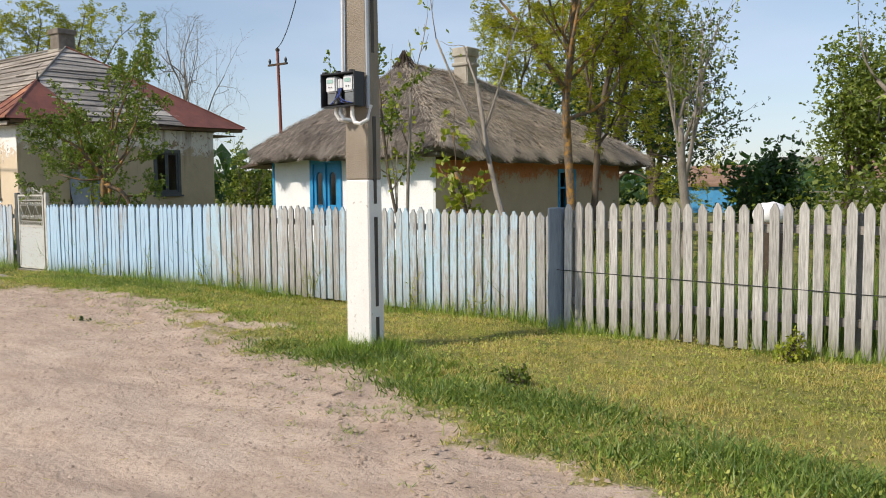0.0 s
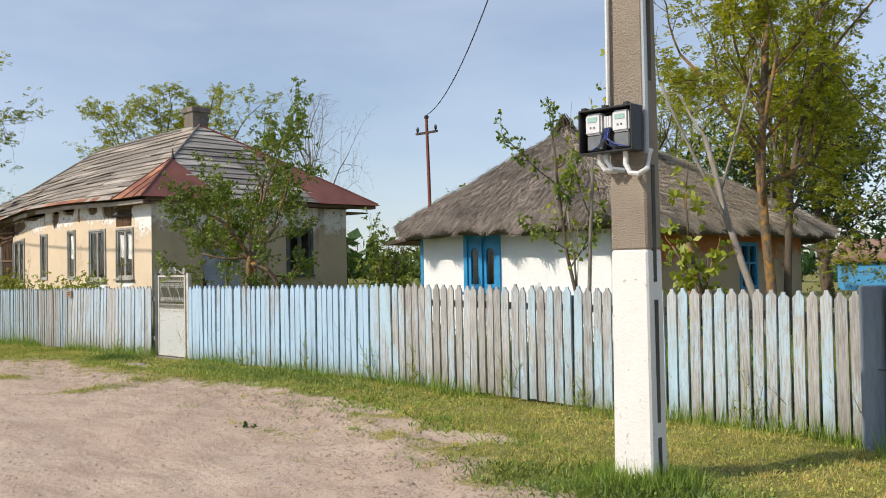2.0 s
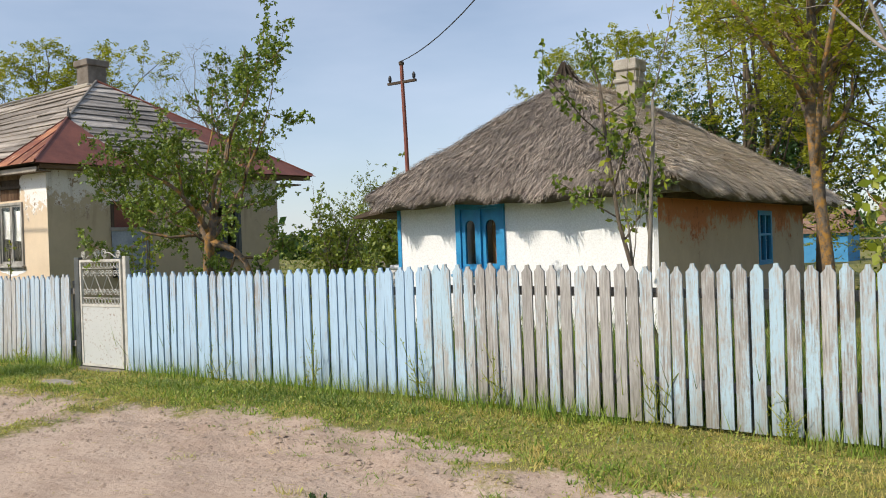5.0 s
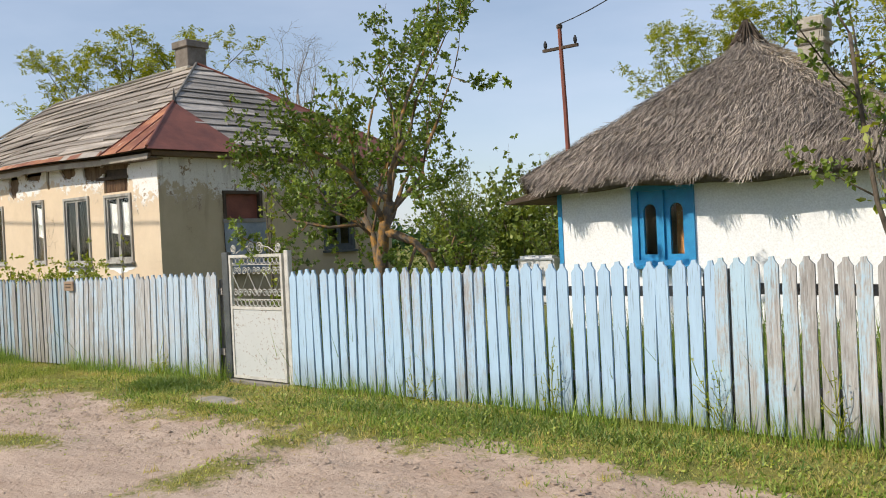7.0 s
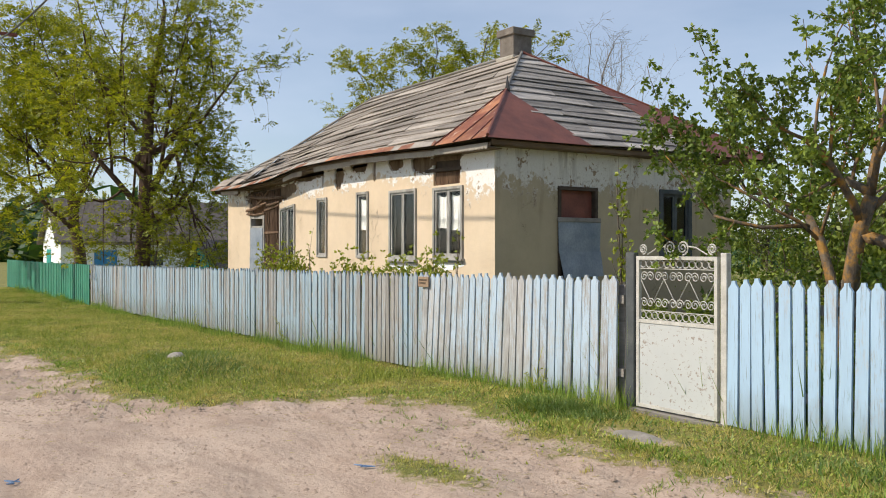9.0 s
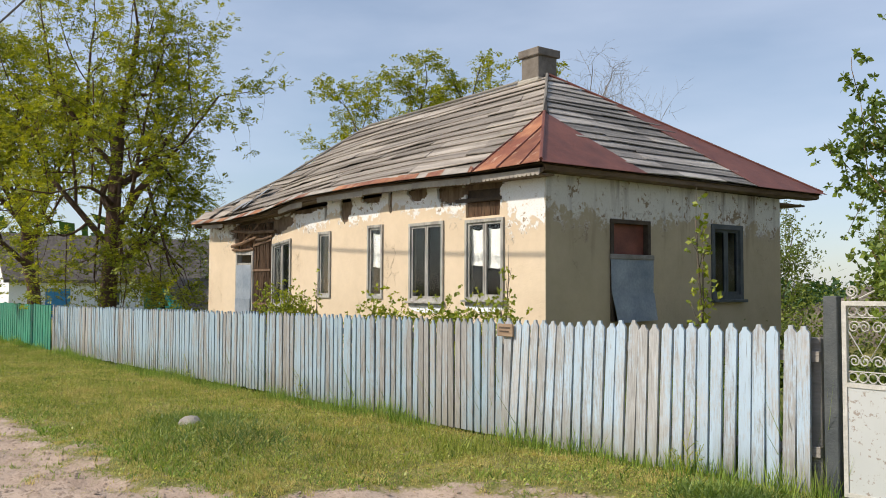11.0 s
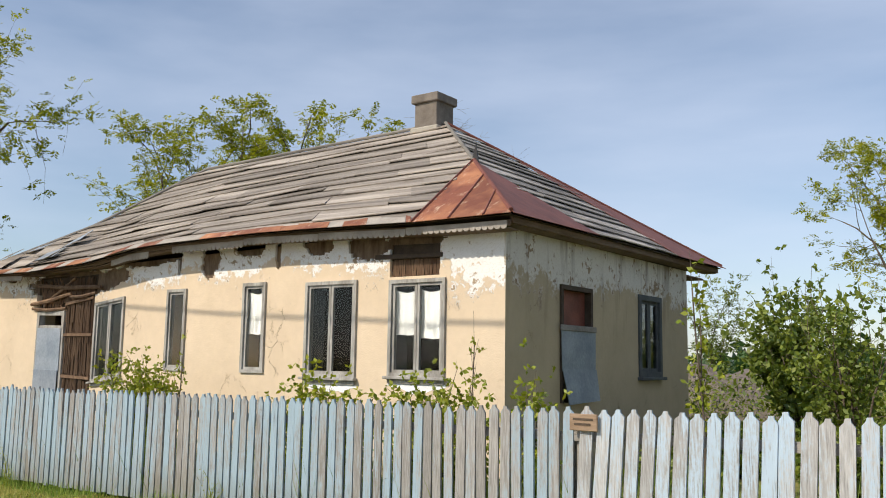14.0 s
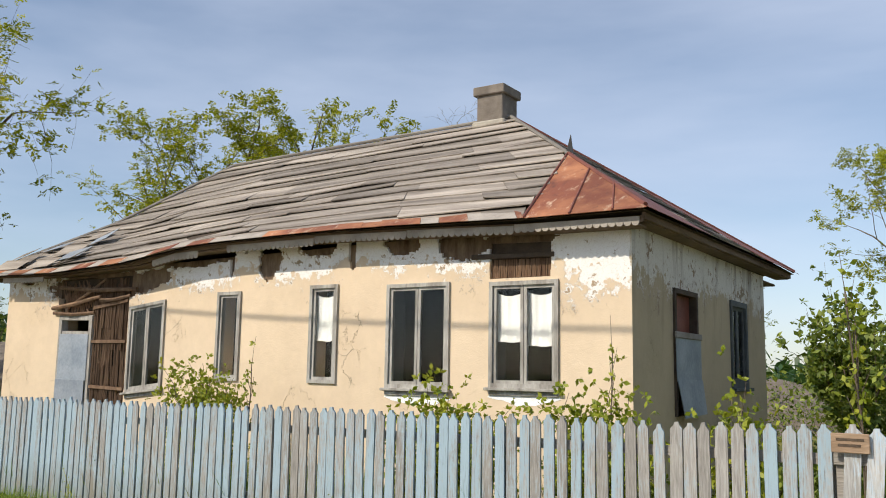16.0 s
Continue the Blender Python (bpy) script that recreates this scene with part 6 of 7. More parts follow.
def shrub(x, y, h, r, label, leaves, seed, count=14, per=26, size=0.06):
    rnd = random.Random(seed)
    stems = [(rnd.uniform(-1, 1) * r / h, rnd.uniform(-1, 1) * r / h, h * rnd.uniform(0.5, 0.9), 0.02) for k in range(count)]
    return tree("bush", x, y, label, "bush", h, r, stems, BARK, leaves, seed, per=per, size=size, scatter=min(0.12, 0.09 * h), depth=2, forks=(2, 4), leaf_depth=1, shrink=(0.4, 0.65), clear=0.25)


shrub(-18.4, 15.6, 2.35, 0.8, "tall green elder bush between the houses", LEAF_GREEN, 61, 10, 20, 0.055)
shrub(-17.0, 17.4, 2.0, 0.9, "dark leafy bush between the houses", LEAF_GREEN, 62, 14, 24, 0.06)
shrub(-16.0, 20.0, 2.2, 1.0, "dark leafy bush between the houses", LEAF_GREEN, 63, 14, 24, 0.07)
shrub(-20.3, 20.5, 2.6, 1.2, "green bush behind the cream house", LEAF_GREEN, 64, 16, 30, 0.08)
shrub(-7.0, 22.5, 1.9, 0.9, "dark green bush in the garden", LEAF_DARK, 68, 16, 30, 0.09)
shrub(-2.3, 17.5, 2.2, 1.5, "tangled overgrown bush in the garden", LEAF_GREEN, 69, 20, 26, 0.07)
shrub(0.2, 16.0, 2.2, 1.4, "tangled overgrown bush in the garden", LEAF_GREEN, 70, 20, 26, 0.07)
shrub(-29.3, 9.7, 0.9, 0.4, "low green bush by the wall", LEAF_GREEN, 71, 8, 14, 0.05)


# ---- grass ----
def patchy(x, y):
    """Smooth patches from 0 to 1 over the ground."""
    return 0.5 + 0.25 * (np.sin(x * 1.7 + 1.3 * np.sin(y * 2.1)) * np.sin(y * 2.9 + x * 0.7) + np.sin(x * 4.3 + y * 1.9) * np.sin(y * 5.1 - x * 2.2))


def blades(name, count, seed, place, height, width, material, label, lean=0.5, clumps=0.0):
    g = np.random.default_rng(seed)
    x, y = place(g, count)
    n = len(x)
    if clumps:
        cx, cy = np.round(x / 0.09) * 0.09, np.round(y / 0.09) * 0.09
        x, y = cx + g.normal(0, 0.022, n) + 0.03 * np.sin(cy * 91), cy + g.normal(0, 0.022, n) + 0.03 * np.sin(cx * 83)
    z = ground_z(x, y) - 0.01
    h = g.uniform(*height, n) * g.uniform(0.5, 1.0, n) * (0.55 + 0.9 * patchy(x, y))
    a = g.uniform(0, 2 * np.pi, n)
    w = g.uniform(*width, n)
    bend = np.stack([g.normal(0, lean, n) * h, g.normal(0, lean, n) * h, h], -1)
    p = np.stack([x, y, z], -1)
    sidev = np.stack([np.cos(a), np.sin(a), 0 * a], -1) * w[:, None]
    v = np.stack([p - sidev, p + sidev, p + bend], 1).reshape(-1, 3)
    ob = hang(name, mesh_from(name, v, np.arange(n * 3).reshape(-1, 3)), material)
    return tagged(ob, label, "grass", kind="stuff")


def on_verge(g, n):
    x, y = g.uniform(-50, 3, int(n * 2.6)), g.uniform(3.2, 7.75, int(n * 2.6))
    keep = turf_share(x, y) + g.normal(0, 0.16, len(x)) > 0.62
    return x[keep], y[keep]


def by_fence(g, n):
    x = g.uniform(-48, 3.4, n)
    y = np.where(x > -4.3, 7.45, 7.7) + g.normal(0, 0.10, n) - 0.06
    keep = (np.sin(x * 2.7) + np.sin(x * 1.13 + 1) + g.normal(0, 0.6, n) > -0.6) & ((x < -15.25) | (x > -14.4))
    return x[keep], y[keep]


def by_pole(g, n):
    a, r = g.uniform(0, 2 * np.pi, n), 0.14 + np.abs(g.normal(0, 0.16, n))
    return PX + r * np.cos(a), PY + r * np.sin(a) * 0.8


def in_yard(g, n):
    y = 7.8 + np.abs(g.normal(0, 1.0, n)) * np.where(g.uniform(0, 1, n) < 0.6, 0.7, 3.0)
    x = g.uniform(-36, 4, n)
    keep = (y < 10.4) | (x > -14)
    return x[keep], y[keep]


def at_edge(g, n):
    x = g.uniform(-30, 3, n)
    y = np.interp(x, EDGE_X, EDGE_Y) + np.abs(g.normal(0, 0.45, n)) + 0.15
    keep = (y < 7.6) & (patchy(x * 0.6, y) + g.normal(0, 0.1, n) > 0.47)
    return x[keep], y[keep]


blades("short_grass", 140000, 71, on_verge, (0.015, 0.042), (0.003, 0.006), GRASS, "short green and yellowish verge grass")
blades("tufted_grass", 70000, 76, on_verge, (0.025, 0.062), (0.003, 0.006), GRASS, "small tufts of verge grass", 0.35, 1.0)
def in_clumps(g, n):
    m = n // 26
    x, y = g.uniform(-34, 3, m), g.uniform(3.4, 7.6, m)
    keep = turf_share(x, y) + g.normal(0, 0.2, m) > 0.6
    x, y = np.repeat(x[keep], 26), np.repeat(y[keep], 26)
    return x + g.normal(0, 0.028, len(x)), y + g.normal(0, 0.028, len(x))


blades("grass_clumps", 120000, 78, in_clumps, (0.03, 0.075), (0.003, 0.006), GRASS, "ragged clumps of taller verge grass", 0.4)
def far_verge(g, n):
    x, y = g.uniform(-48, -18, n), g.uniform(4.6, 7.7, n)
    keep = (turf_share(x, y) + g.normal(0, 0.2, n) > 0.6) & (patchy(x * 0.8, y * 0.8) + g.normal(0, 0.15, n) > 0.38)
    return x[keep], y[keep]


blades("long_verge_grass", 130000, 79, far_verge, (0.04, 0.11), (0.004, 0.008), GRASS_LONG, "ragged longer grass of the verge", 0.4, 1.0)
blades("dry_grass", 40000, 72, on_verge, (0.03, 0.08), (0.002, 0.004), GRASS_DRY, "dry straw-coloured grass in the verge")
blades("verge_weeds", 42000, 77, at_edge, (0.025, 0.075), (0.006, 0.012), GRASS_TALL, "broad-leaved green weeds at the edge of the verge", 0.6, 1.0)
blades("tall_grass", 30000, 73, by_fence, (0.07, 0.30), (0.003, 0.0065), GRASS_TALL, "tall grass at the foot of the fence", 0.22)
blades("tall_grass", 2400, 74, by_pole, (0.06, 0.19), (0.003, 0.006), GRASS_TALL, "tufts of grass round the pole's foot", 0.3)
# Yard grass is coloured dark to put the fence's shadow behind the gaps.
blades("yard_grass", 90000, 75, in_yard, (0.20, 0.70), (0.005, 0.011), CLOVER_AND_SHADE, "knee-high garden grass darkened for the fence's shadow", 0.25)


def on_sand_edge(g, n):
    m = n // 14
    x = g.uniform(-26, 2, m)
    y = np.interp(x, EDGE_X, EDGE_Y) + 0.2 - np.abs(g.normal(0, 0.55, m))
    keep = patchy(x * 0.8, y * 0.9) > 0.5
    x, y = np.repeat(x[keep], 14), np.repeat(y[keep], 14)
    return x + g.normal(0, 0.03, len(x)), y + g.normal(0, 0.03, len(x))


blades("sand_sprigs", 16000, 79, on_sand_edge, (0.02, 0.06), (0.003, 0.006), GRASS_TALL, "sparse grass sprigs in the sandy margin", 0.7)


def clover(count, seed):
    """Small flat leaves close to the ground."""
    g = np.random.default_rng(seed)
    x, y = on_verge(g, count)
    n = len(x)
    c = np.stack([x, y, ground_z(x, y) + g.uniform(0.005, 0.04, n) * (0.4 + patchy(x, y))], -1)
    a = g.uniform(0, 6.28, n)
    s = g.uniform(0.004, 0.012, n)[:, None]
    u = np.stack([np.cos(a), np.sin(a), g.normal(0, 0.5, n)], -1) * s
    w = np.stack([-np.sin(a), np.cos(a), g.normal(0, 0.5, n)], -1) * s
    v = np.stack([c - u, c - w, c + u, c + w], 1).reshape(-1, 3)
    tagged(hang("clover", mesh_from("clover", v, np.arange(n * 4).reshape(-1, 4)), CLOVER), "low clover and small leaves in the verge", "plants", kind="stuff")


clover(70000, 80)

def dark_patches(g, n):
    """Leafy dark patches: round the rock, by the pole and along the road's edge."""
    spots = np.array([(-20.2, 5.5, 1.1, 0.55), (-21.6, 5.9, 0.8, 0.4), (-5.2, 5.35, 0.9, 0.25), (-3.2, 4.75, 1.0, 0.2), (-1.4, 4.3, 1.3, 0.25), (0.2, 4.1, 1.2, 0.25), (-11.5, 7.2, 2.0, 0.2), (-15.6, 7.2, 0.5, 0.2)])
    k = g.integers(0, len(spots), n)
    x, y = spots[k, 0] + g.normal(0, 1, n) * spots[k, 2] * 0.6, spots[k, 1] + g.normal(0, 1, n) * spots[k, 3] * 0.7
    keep = turf_share(x, y) + g.normal(0, 0.15, n) > 0.35
    return x[keep], y[keep]


blades("clover_patch", 45000, 87, dark_patches, (0.03, 0.10), (0.005, 0.011), CLOVER_AND_SHADE, "dark green broad-leaved weeds in the verge", 0.7)

# ---- climbing plants, stones, weeds ----
tree("climbing_vine", -18.95, 11.3, "slender yellow-green sapling before the shaded wall", "tree", 2.75, 0.16, [(0.05, 0.0, 2.2, 0.014), (-0.08, 0.05, 1.9, 0.012)], BARK, LEAF_VINE, 81, per=18, size=0.05, scatter=0.05, depth=1, forks=(7, 9), shrink=(0.1, 0.2), clear=0.35, rise=0.1, twist=0.06)
tree("vine_shoot", -21.04, 9.8, "thin yellow-green shoot by the house corner", "vine", 2.05, 0.12, [(0.05, 0.0, 1.7, 0.01)], BARK, LEAF_VINE, 82, per=6, size=0.035, scatter=0.04, depth=1, forks=(6, 8), shrink=(0.12, 0.22), clear=0.5, rise=0.1)
tree("vine_shoot", -25.6, 9.5, "thin yellow-green shoot before the cream wall", "vine", 1.95, 0.22, [(0.05, 0.0, 1.7, 0.01)], BARK, LEAF_VINE, 83, per=6, size=0.035, scatter=0.04, depth=1, forks=(7, 9), shrink=(0.15, 0.3), clear=0.4, rise=0.1)


def stone(name, x, y, rx, ry, rz, label, seed):
    bm = bmesh.new()
    bmesh.ops.create_icosphere(bm, subdivisions=2, radius=1.0)
    for v in bm.verts:
        k = 1 + 0.25 * noise.noise(v.co * 1.3 + Vector((seed, 0, 0)))
        v.co = Vector((v.co.x * rx * k, v.co.y * ry * k, max(-0.4, v.co.z) * rz * k)) + Vector((x, y, level(x, y) + rz * 0.25))
    ob = part(name, bm, STONE)
    return tagged(ob, label, "stone")


stone("rock", -21.05, 5.57, 0.17, 0.11, 0.09, "pale grey rock lying in the verge grass", 3)
stone("doorstep", -14.55, 6.95, 0.24, 0.15, 0.03, "flat pale stone slab before the gate", 7)
shrub(-3.3, 5.15, 0.17, 0.11, "green weed at the edge of the verge", LEAF_GREEN, 91, 7, 5, 0.02)
shrub(-2.05, 7.22, 0.26, 0.10, "small leafy weed at the foot of the fence", LEAF_VINE, 92, 7, 5, 0.022)
shrub(-8.9, 5.15, 0.06, 0.12, "small dark weed in the sand", LEAF_DARK, 93, 7, 3, 0.018)
shrub(-19.6, 12.3, 0.7, 0.6, "green weeds beside the shaded wall", LEAF_GREEN, 96, 12, 20, 0.06)
shrub(-19.4, 14.2, 0.8, 0.7, "green weeds beside the shaded wall", LEAF_GREEN, 97, 12, 20, 0.06)
shrub(-15.7, 9.3, 0.8, 0.8, "green weeds behind the garden gate", LEAF_GREEN, 99, 14, 26, 0.04)
shrub(-17.6, 12.4, 0.7, 0.7, "low green undergrowth in the garden", LEAF_GREEN, 98, 12, 20, 0.06)
shrub(-26.1, 9.4, 1.65, 0.5, "yellow-green shrub before the cream wall", LEAF_VINE, 66, 12, 50, 0.036)
shrub(-20.6, 8.75, 1.42, 0.55, "yellow-green vine growing over the fence", LEAF_VINE, 67, 11, 50, 0.038)
shrub(-22.2, 8.9, 1.42, 0.5, "yellow-green vine growing along the fence", LEAF_VINE, 65, 10, 45, 0.038)
shrub(-19.45, 8.4, 1.42, 0.12, "yellow-green vine shoot at the fence", LEAF_VINE, 64, 3, 25, 0.036)
tree("young_tree", -27.2, 26.2, "leafy young tree behind the cream house", "tree", 4.7, 1.5, [(0.1, 0.0, 2.6, 0.06), (-0.2, 0.0, 2.4, 0.05), (0.3, 0.0, 2.2, 0.05)], BARK, LEAF_GREEN, 86, per=60, size=0.045, scatter=0.14, depth=3, clear=0.2)
tree("young_tree", -25.4, 30.3, "young feathery tree behind the reed heap", "tree", 4.6, 1.2, [(0.0, 0.0, 2.4, 0.05), (0.2, 0.0, 2.2, 0.04)], BARK, LEAF_GREEN, 84, frond=True, bunch=10, per=60, size=0.06, scatter=0.12, depth=3, clear=0.3)
tree("young_tree", -46.0, 17.4, "young sparse tree beyond the outbuilding", "tree", 6.0, 1.7, [(0.1, 0.0, 3.0, 0.07), (-0.15, 0.0, 2.8, 0.05)], BARK, LEAF_GREEN, 85, frond=True, bunch=10, per=50, size=0.06, scatter=0.12, depth=3, clear=0.3)

rnd = random.Random(140)
for x in (-12.6, -11.2, -9.9, -9.3, -7.9, -6.9, -6.4, -5.5, -16.3, -22.6, -26.0):
    tree("weed_stalk", x + rnd.uniform(-0.15, 0.15), 7.56 + rnd.uniform(-0.05, 0.06), "thin green weed stalk growing up the pickets", "weed", rnd.uniform(0.3, 0.65), rnd.uniform(0.08, 0.16), [(rnd.uniform(-0.25, 0.25), 0.0, 0.5, 0.003), (rnd.uniform(-0.5, 0.5), 0.0, 0.4, 0.003), (rnd.uniform(-0.6, 0.6), 0.0, 0.3, 0.003)], LEAF_VINE, LEAF_VINE, 1400 + int(-x * 10), bunch=2, per=6, size=0.011, scatter=0.025, depth=1, forks=(4, 6), shrink=(0.25, 0.5), clear=0.15, rise=0.06)

# clods, straw bits and small stones on the sand
def litter(name, count, seed, size, flat, material, label):
    g = np.random.default_rng(seed)
    x, y = g.uniform(-26, 2, count), g.uniform(0.5, 6.6, count)
    keep = turf_share(x, y) + g.normal(0, 0.12, count) < 0.6
    edge = np.exp(-((y - np.interp(x, EDGE_X, EDGE_Y) + 0.5) / 0.7) ** 2)
    keep &= g.uniform(0, 1, count) < 0.18 + edge
    x, y = x[keep], y[keep]
    n = len(x)
    s = g.uniform(0.3, 1.0, n)[:, None] ** 2 * size
    a = g.uniform(0, 6.28, n)
    p = np.stack([x, y, ground_z(x, y)], -1)
    u = np.stack([np.cos(a), np.sin(a), 0 * a], -1) * s * flat
    w = np.stack([-np.sin(a), np.cos(a), 0 * a], -1) * s
    up = np.array([0, 0, 1.0]) * s * 0.8
    v = np.stack([p - u, p - w, p + u, p + w, p + up + u * g.normal(0, 0.3, n)[:, None]], 1).reshape(-1, 3)
    k = np.arange(n)[:, None] * 5
    f = np.concatenate([k + np.array([[0, 1, 4]]), k + np.array([[1, 2, 4]]), k + np.array([[2, 3, 4]]), k + np.array([[3, 0, 4]])])
    tagged(hang(name, mesh_from(name, v, f), material), label, "soil", kind="stuff")


CLOD = surface("dry_clods", (0.32, 0.235, 0.175), (0.46, 0.36, 0.28), 9, 70, 0.95, 0.4)
litter("clods", 60000, 101, 0.020, 1.4, CLOD, "crumbled dry sandy clods on the road")
litter("straw_bits", 22000, 102, 0.0045, 11.0, GRASS_DRY, "dry straw bits on the sandy road")

# ---- far buildings ----
def cottage(x0, x1, y0, y1, eave, ridge, along, wall_m, roof_m, label, openings=(), over=0.3):
    """A plain far house; along: the ridge's axis; openings on the sides that face the road ('y') or the right ('x')."""
    z = level((x0 + x1) / 2, (y0 + y1) / 2)
    h = thing("house", (x1, y0, z), label, "house")
    part("wall", boxes((x0, x1, y0, y1, z - 0.3, eave)), wall_m, h)
    bm = bmesh.new()
    if along == "y":
        m = (x0 + x1) / 2
        a = [(x0 - over, y0 - over, eave - 0.1), (m, y0 - over, ridge), (x1 + over, y0 - over, eave - 0.1), (x1 + over, y0 - over, eave + 0.06), (m, y0 - over, ridge + 0.16), (x0 - over, y0 - over, eave + 0.06)]
        b = [(p[0], y1 + over, p[2]) for p in a]
        gable = [(x0, y0 + 0.001, eave), (x1, y0 + 0.001, eave), (m, y0 + 0.001, ridge - 0.05)]
        gshift = Vector((0, y1 - y0 - 0.002, 0))
    else:
        m = (y0 + y1) / 2
        a = [(x0 - over, y0 - over, eave - 0.1), (x0 - over, m, ridge), (x0 - over, y1 + over, eave - 0.1), (x0 - over, y1 + over, eave + 0.06), (x0 - over, m, ridge + 0.16), (x0 - over, y0 - over, eave + 0.06)]
        b = [(x1 + over, p[1], p[2]) for p in a]
        gable = [(x0 + 0.001, y0, eave), (x0 + 0.001, y1, eave), (x0 + 0.001, m, ridge - 0.05)]
        gshift = Vector((x1 - x0 - 0.002, 0, 0))
    va, vb = [bm.verts.new(p) for p in a], [bm.verts.new(p) for p in b]
    for i in range(6):
        j = (i + 1) % 6
        bm.faces.new((va[i], va[j], vb[j], vb[i]))
    for r in (va, vb):
        bm.faces.new((r[0], r[1], r[4], r[5]))
        bm.faces.new((r[1], r[2], r[3], r[4]))
    bmesh.ops.recalc_face_normals(bm, faces=bm.faces)
    part("roof", bm, roof_m, h)
    bm = bmesh.new()
    g0 = [bm.verts.new(p) for p in gable]
    g1 = [bm.verts.new(Vector(p) + gshift) for p in gable]
    bm.faces.new(g0)
    bm.faces.new(g1[::-1])
    for i in range(3):
        bm.faces.new((g0[i], g0[(i + 1) % 3], g1[(i + 1) % 3], g1[i]))
    part("gable", bm, wall_m, h)
    for side, a, b, l, t, m, nm in openings:
        part(nm, boxes((x1 - 0.02, x1 + 0.03, a, b, l, t) if side == "x" else (a, b, y0 - 0.03, y0 + 0.02, l, t)), m, h)
    return h


TEAL = surface("turquoise_boards", (0.01, 0.27, 0.23), (0.02, 0.34, 0.29), 3, 40, 0.7, 0.2)
THATCH_FAR = surface("old_grey_thatch", (0.12, 0.10, 0.085), (0.22, 0.19, 0.165), 5, 40, 1.0, 0.7)
TILE_FAR = surface("faded_tile_roof", (0.20, 0.12, 0.085), (0.28, 0.18, 0.13), 3, 40, 0.9, 0.4)
BLUE_FAR = surface("blue_painted_wall", (0.05, 0.25, 0.50), (0.07, 0.30, 0.56), 3, 40, 0.8, 0.2)
cottage(-65, -60, 11.5, 22.5, 1.75, 4.1, "y", LIME, THATCH_FAR, "long white farmhouse with an old grey thatched roof",
        [("x", 13.2, 14.4, -0.1, 1.35, BLUE_FAR, "door"), ("x", 16.2, 16.9, 0.5, 1.3, SASH_AND_SHADE, "window"), ("x", 18.2, 19.4, -0.1, 1.45, GREEN_FENCE, "door"), ("y", -63.8, -62.6, 0.3, 1.4, TEAL, "shutter")])
shed = thing("shed", (-43.4, 14.3, -0.25), "small turquoise wooden shed with a sagging dark roof", "shed")
bm = bmesh.new()
side = [(-46.7, -0.4), (-43.4, -0.4), (-43.4, 0.70), (-46.1, 1.68), (-46.7, 1.15)]
fr, bk = [bm.verts.new((x, 14.3, z)) for x, z in side], [bm.verts.new((x, 18.2, z)) for x, z in side]
bm.faces.new(fr)
bm.faces.new(bk[::-1])
for i in range(5):
    bm.faces.new((fr[(i + 1) % 5], fr[i], bk[i], bk[(i + 1) % 5]))
part("wall", bm, TEAL, shed)
for (xa, za), (xb, zb) in (((-46.1, 1.70), (-42.9, 0.55)), ((-47.0, 0.92), (-46.1, 1.70))):
    bm = bmesh.new()
    hexa(bm, [(xa, 14.05, za), (xb, 14.05, zb), (xb, 18.5, zb), (xa, 18.5, za)], [(xa, 14.05, za + 0.1), (xb, 14.05, zb + 0.1), (xb, 18.5, zb + 0.12), (xa, 18.5, za + 0.12)])
    part("roof", bm, THATCH_FAR, shed)
part("hatch", boxes((-46.45, -46.0, 14.27, 14.31, 0.62, 1.18)), UNLIT_IN, shed)
cottage(-42.0, -38.5, 14.2, 17.5, 1.0, 1.9, "x", STUCCO_PALE, THATCH_FAR, "low outbuilding with a sagging dark roof", [], 0.35)
cottage(-20.6, -15.8, 92.0, 96.0, 1.9, 3.8, "x", STUCCO_PALE, TILE_FAR, "distant pale cottage with a faded roof", [("y", -19.4, -18.6, 0.7, 1.5, SASH_AND_SHADE, "window"), ("y", -17.8, -17.0, 0.7, 1.5, SASH_AND_SHADE, "window")])
cottage(-17.2, -13.6, 42.5, 45.0, 1.4, 2.2, "x", BLUE_FAR, TILE_FAR, "low blue-walled outbuilding with a tile roof", [], 0.2)
cottage(-33.0, -28.0, 108.0, 112.0, 2.2, 4.4, "x", LIME, THATCH_FAR, "small white house far across the fields", [("y", -31.5, -30.5, 0.8, 1.8, SASH_AND_SHADE, "window")])
# earth heap with old reeds behind the houses
bm = bmesh.new()
bmesh.ops.create_grid(bm, x_segments=22, y_segments=14, size=1.0)
for v in bm.verts:
    d = max(0.0, 1 - v.co.x ** 2 - v.co.y ** 2)
    n = noise.noise(Vector((v.co.x * 3, v.co.y * 3, 2.0)))
    v.co = Vector((-24.6 + v.co.x * 3.6, 27.5 + v.co.y * 1.8, -0.25 + d ** 0.6 * (1.55 + 0.5 * n)))
tagged(part("mound", bm, THATCH_FAR, None, "", True), "brown heap of old thatching reed behind the garden", "heap")
tank = thing("water_tank", (-17.3, 16.9, level(-17.3, 16.9)), "white plastic water tank in the garden", "tank")
part("tank_body", soft(boxes((-17.75, -16.9, 16.5, 17.3, 0.02, 0.98)), 0.05, 2), GREY_PLASTIC, tank)
for zz in (0.25, 0.6, 0.9):
    part("cage_bar", ring_box(-17.78, -16.87, zz, zz + 0.03, 0.012, 16.47, 16.49), GREY_PIPE, tank)
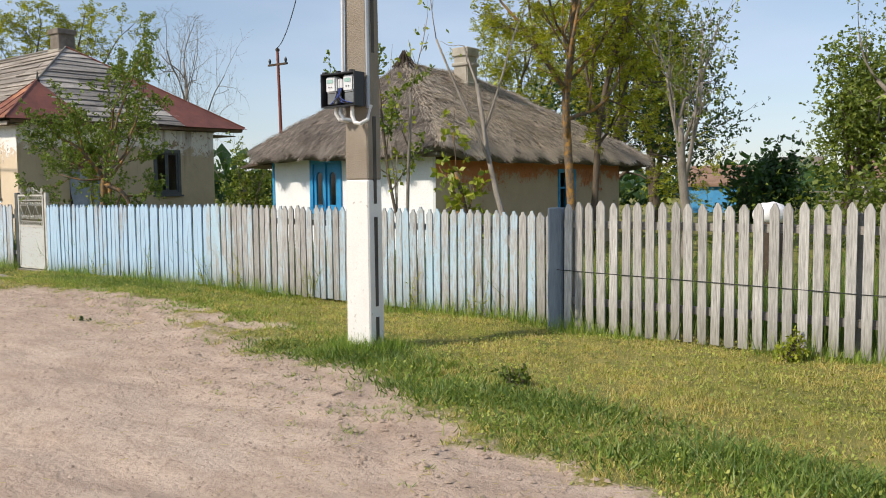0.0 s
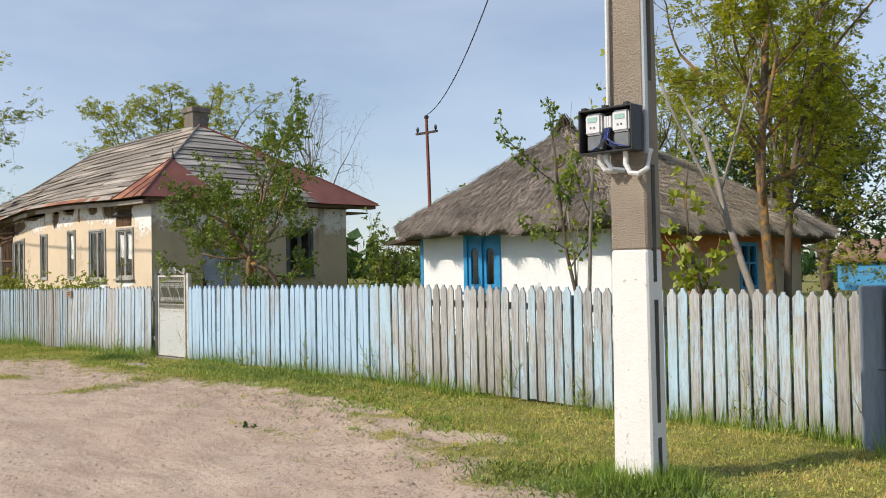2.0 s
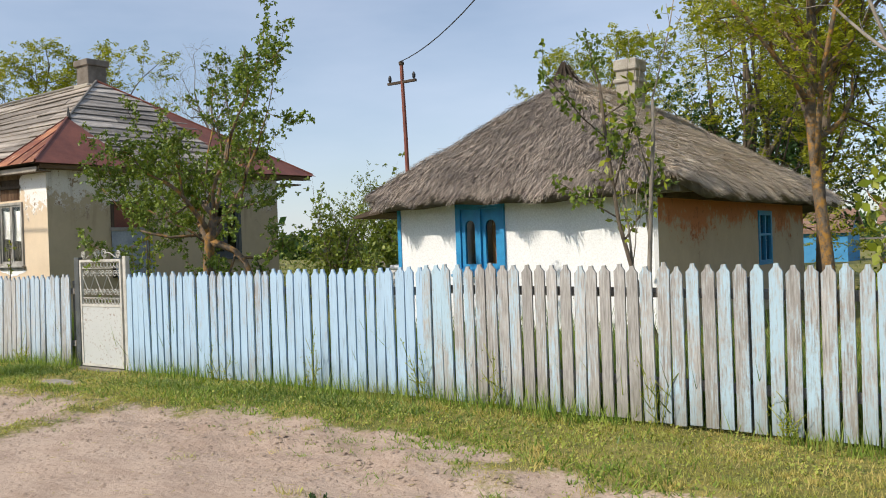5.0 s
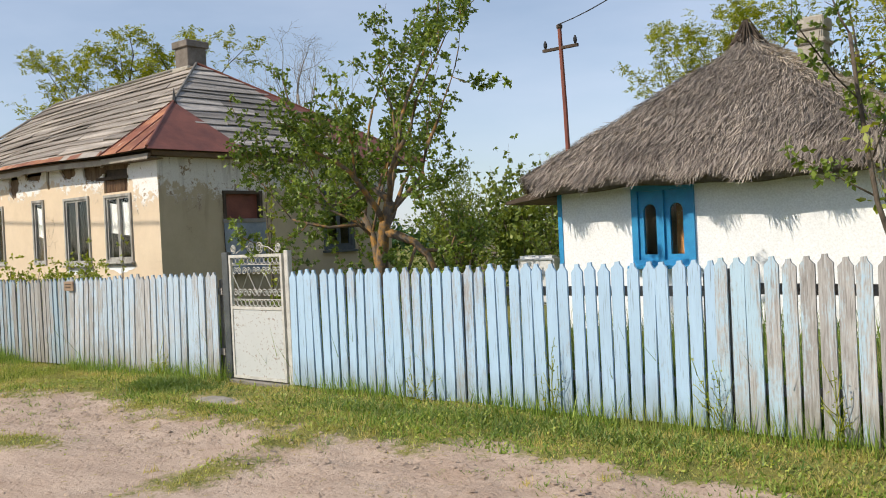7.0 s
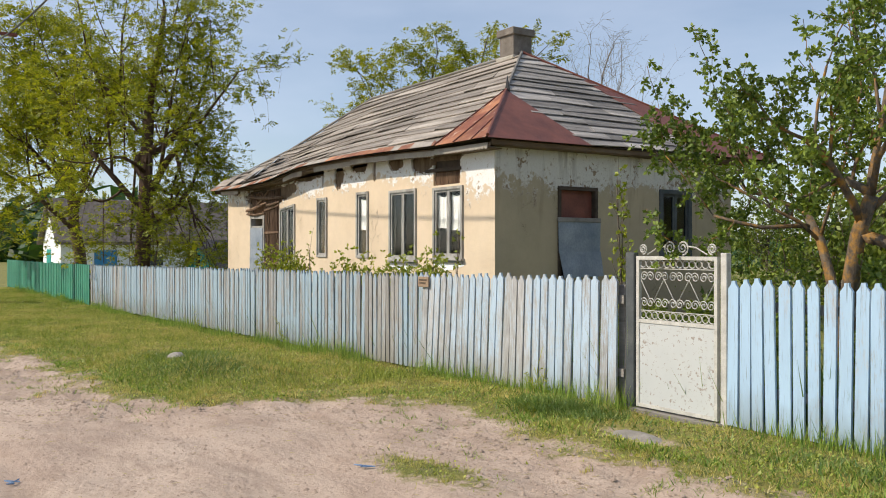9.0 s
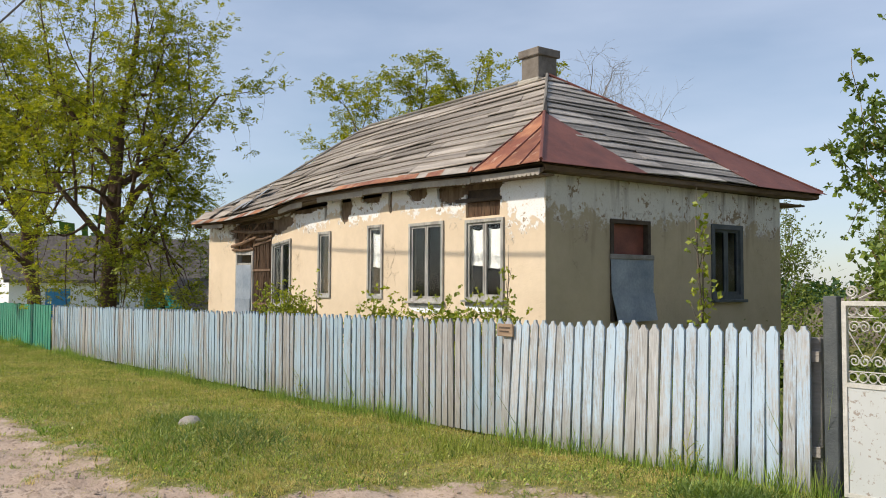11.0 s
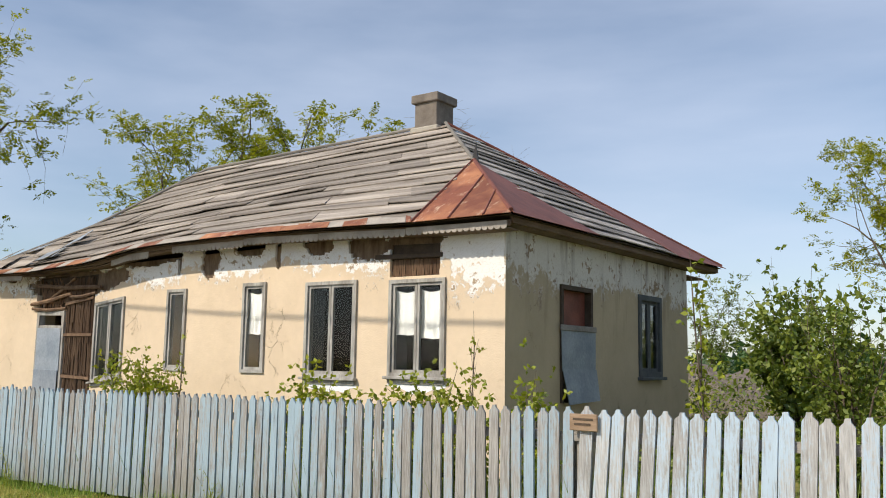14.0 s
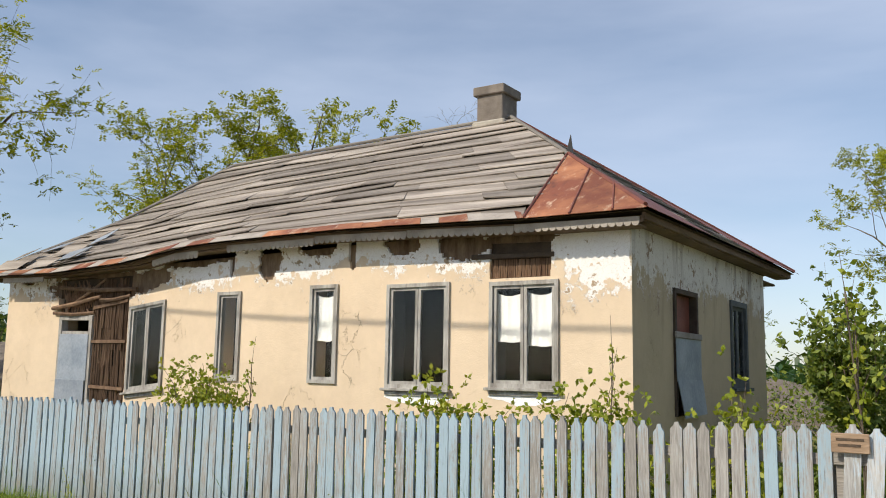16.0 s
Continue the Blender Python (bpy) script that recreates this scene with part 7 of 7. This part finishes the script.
# barrel with a white sheet over it, seen over the fence
barrel = thing("covered_barrel", (-3.65, 11.9, level(-3.65, 11.9)), "dark barrel under a white plastic sheet in the garden", "barrel")
part("barrel", pipe([(-3.65, 11.9, -0.02), (-3.65, 11.9, 0.3), (-3.65, 11.9, 0.65), (-3.65, 11.9, 1.0)], [0.17, 0.2, 0.2, 0.18], 14), DARK_WOOD, barrel, "dark wooden barrel", True)
bm = bmesh.new()
bmesh.ops.create_icosphere(bm, subdivisions=3, radius=1.0)
for v in bm.verts:
    v.co = Vector((-3.65 + v.co.x * 0.23, 11.9 + v.co.y * 0.23, 1.02 + max(v.co.z, -0.6) * 0.17 * (1 + 0.2 * noise.noise(v.co * 3))))
part("sheet", bm, CLOTH, barrel, "white plastic sheet", True)

def hedgerow(name, rows, seed, material, label, fill=60, leafy=0.09):
    """Far scrub: rows of x0, y0, x1, y1, height, clumps."""
    g = np.random.default_rng(seed)
    vs, n = [], 0
    for x0, y0, x1, y1, h, clumps in rows:
        t = g.uniform(0, 1, clumps)
        cx, cy = x0 + (x1 - x0) * t + g.normal(0, 2, clumps), y0 + (y1 - y0) * t + g.normal(0, 2, clumps)
        ch = h * g.uniform(0.35, 1.0, clumps)
        k = fill
        px = np.repeat(cx, k) + g.normal(0, 1, clumps * k) * np.repeat(ch * 0.4, k)
        py = np.repeat(cy, k) + g.normal(0, 1, clumps * k) * np.repeat(ch * 0.4, k)
        pz = np.abs(g.normal(0.45, 0.25, clumps * k)) * np.repeat(ch, k)
        c = np.stack([px, py, pz - 0.2], -1)
        u, w = g.normal(0, 1, c.shape), g.normal(0, 1, c.shape)
        s = np.repeat(ch, k)[:, None] * leafy
        vs.append(np.stack([c - u * s, c - w * s, c + u * s, c + w * s], 1).reshape(-1, 3))
    v = np.concatenate(vs)
    tagged(hang(name, mesh_from(name, v, np.arange(len(v)).reshape(-1, 4)), material), label, "scrub", kind="stuff")


hedgerow("far_scrub", [(-120, 90, 60, 120, 4.5, 150), (-60, 60, -20, 66, 3.0, 50), (-6, 70, 40, 60, 3.5, 60), (-170, 40, -75, 60, 7.0, 90), (-260, 8, -90, 26, 8.0, 90)], 111, LEAF_DARK, "dark far hedges and scrub on the horizon")
hedgerow("garden_scrub", [(-22, 24, -15, 26, 2.4, 40), (-6, 19, 6, 22, 1.9, 55), (-7, 30, 4, 30, 3.0, 40), (-33, 22, -22, 24, 2.0, 40), (-58, 24, -40, 26, 4.0, 60), (-20.5, 17.5, -16.0, 19.0, 1.3, 40)], 112, LEAF_GREEN, "overgrown green scrub in the back gardens", 330, 0.013)
# field fence far right
ff = thing("field_fence", (-12, 46, level(-12, 46)), "low grey rail fence across the field", "fence")
for k in range(14):
    x = -16 + k * 1.6
    part("post", boxes((x - 0.05, x + 0.05, 46, 46.1, -0.2, 1.1)), GREY_WOOD, ff)
for zz in (0.5, 0.95):
    part("rail", boxes((-16, 4.8, 45.96, 45.995, zz, zz + 0.08)), GREY_WOOD, ff)

# scraps of blue twine on the sand
for tx, ty, seed in ((-15.98, 2.99, 1), (-14.95, 4.89, 2)):
    rnd = random.Random(seed)
    pts = [(tx + rnd.uniform(-0.07, 0.07), ty + rnd.uniform(-0.05, 0.05), level(tx, ty) + 0.02) for k in range(7)]
    twine = part("twine_scrap", pipe(pts, 0.0045, 4), TWINE)
    tagged(twine, "tangled scrap of blue twine lying on the sand", "twine")
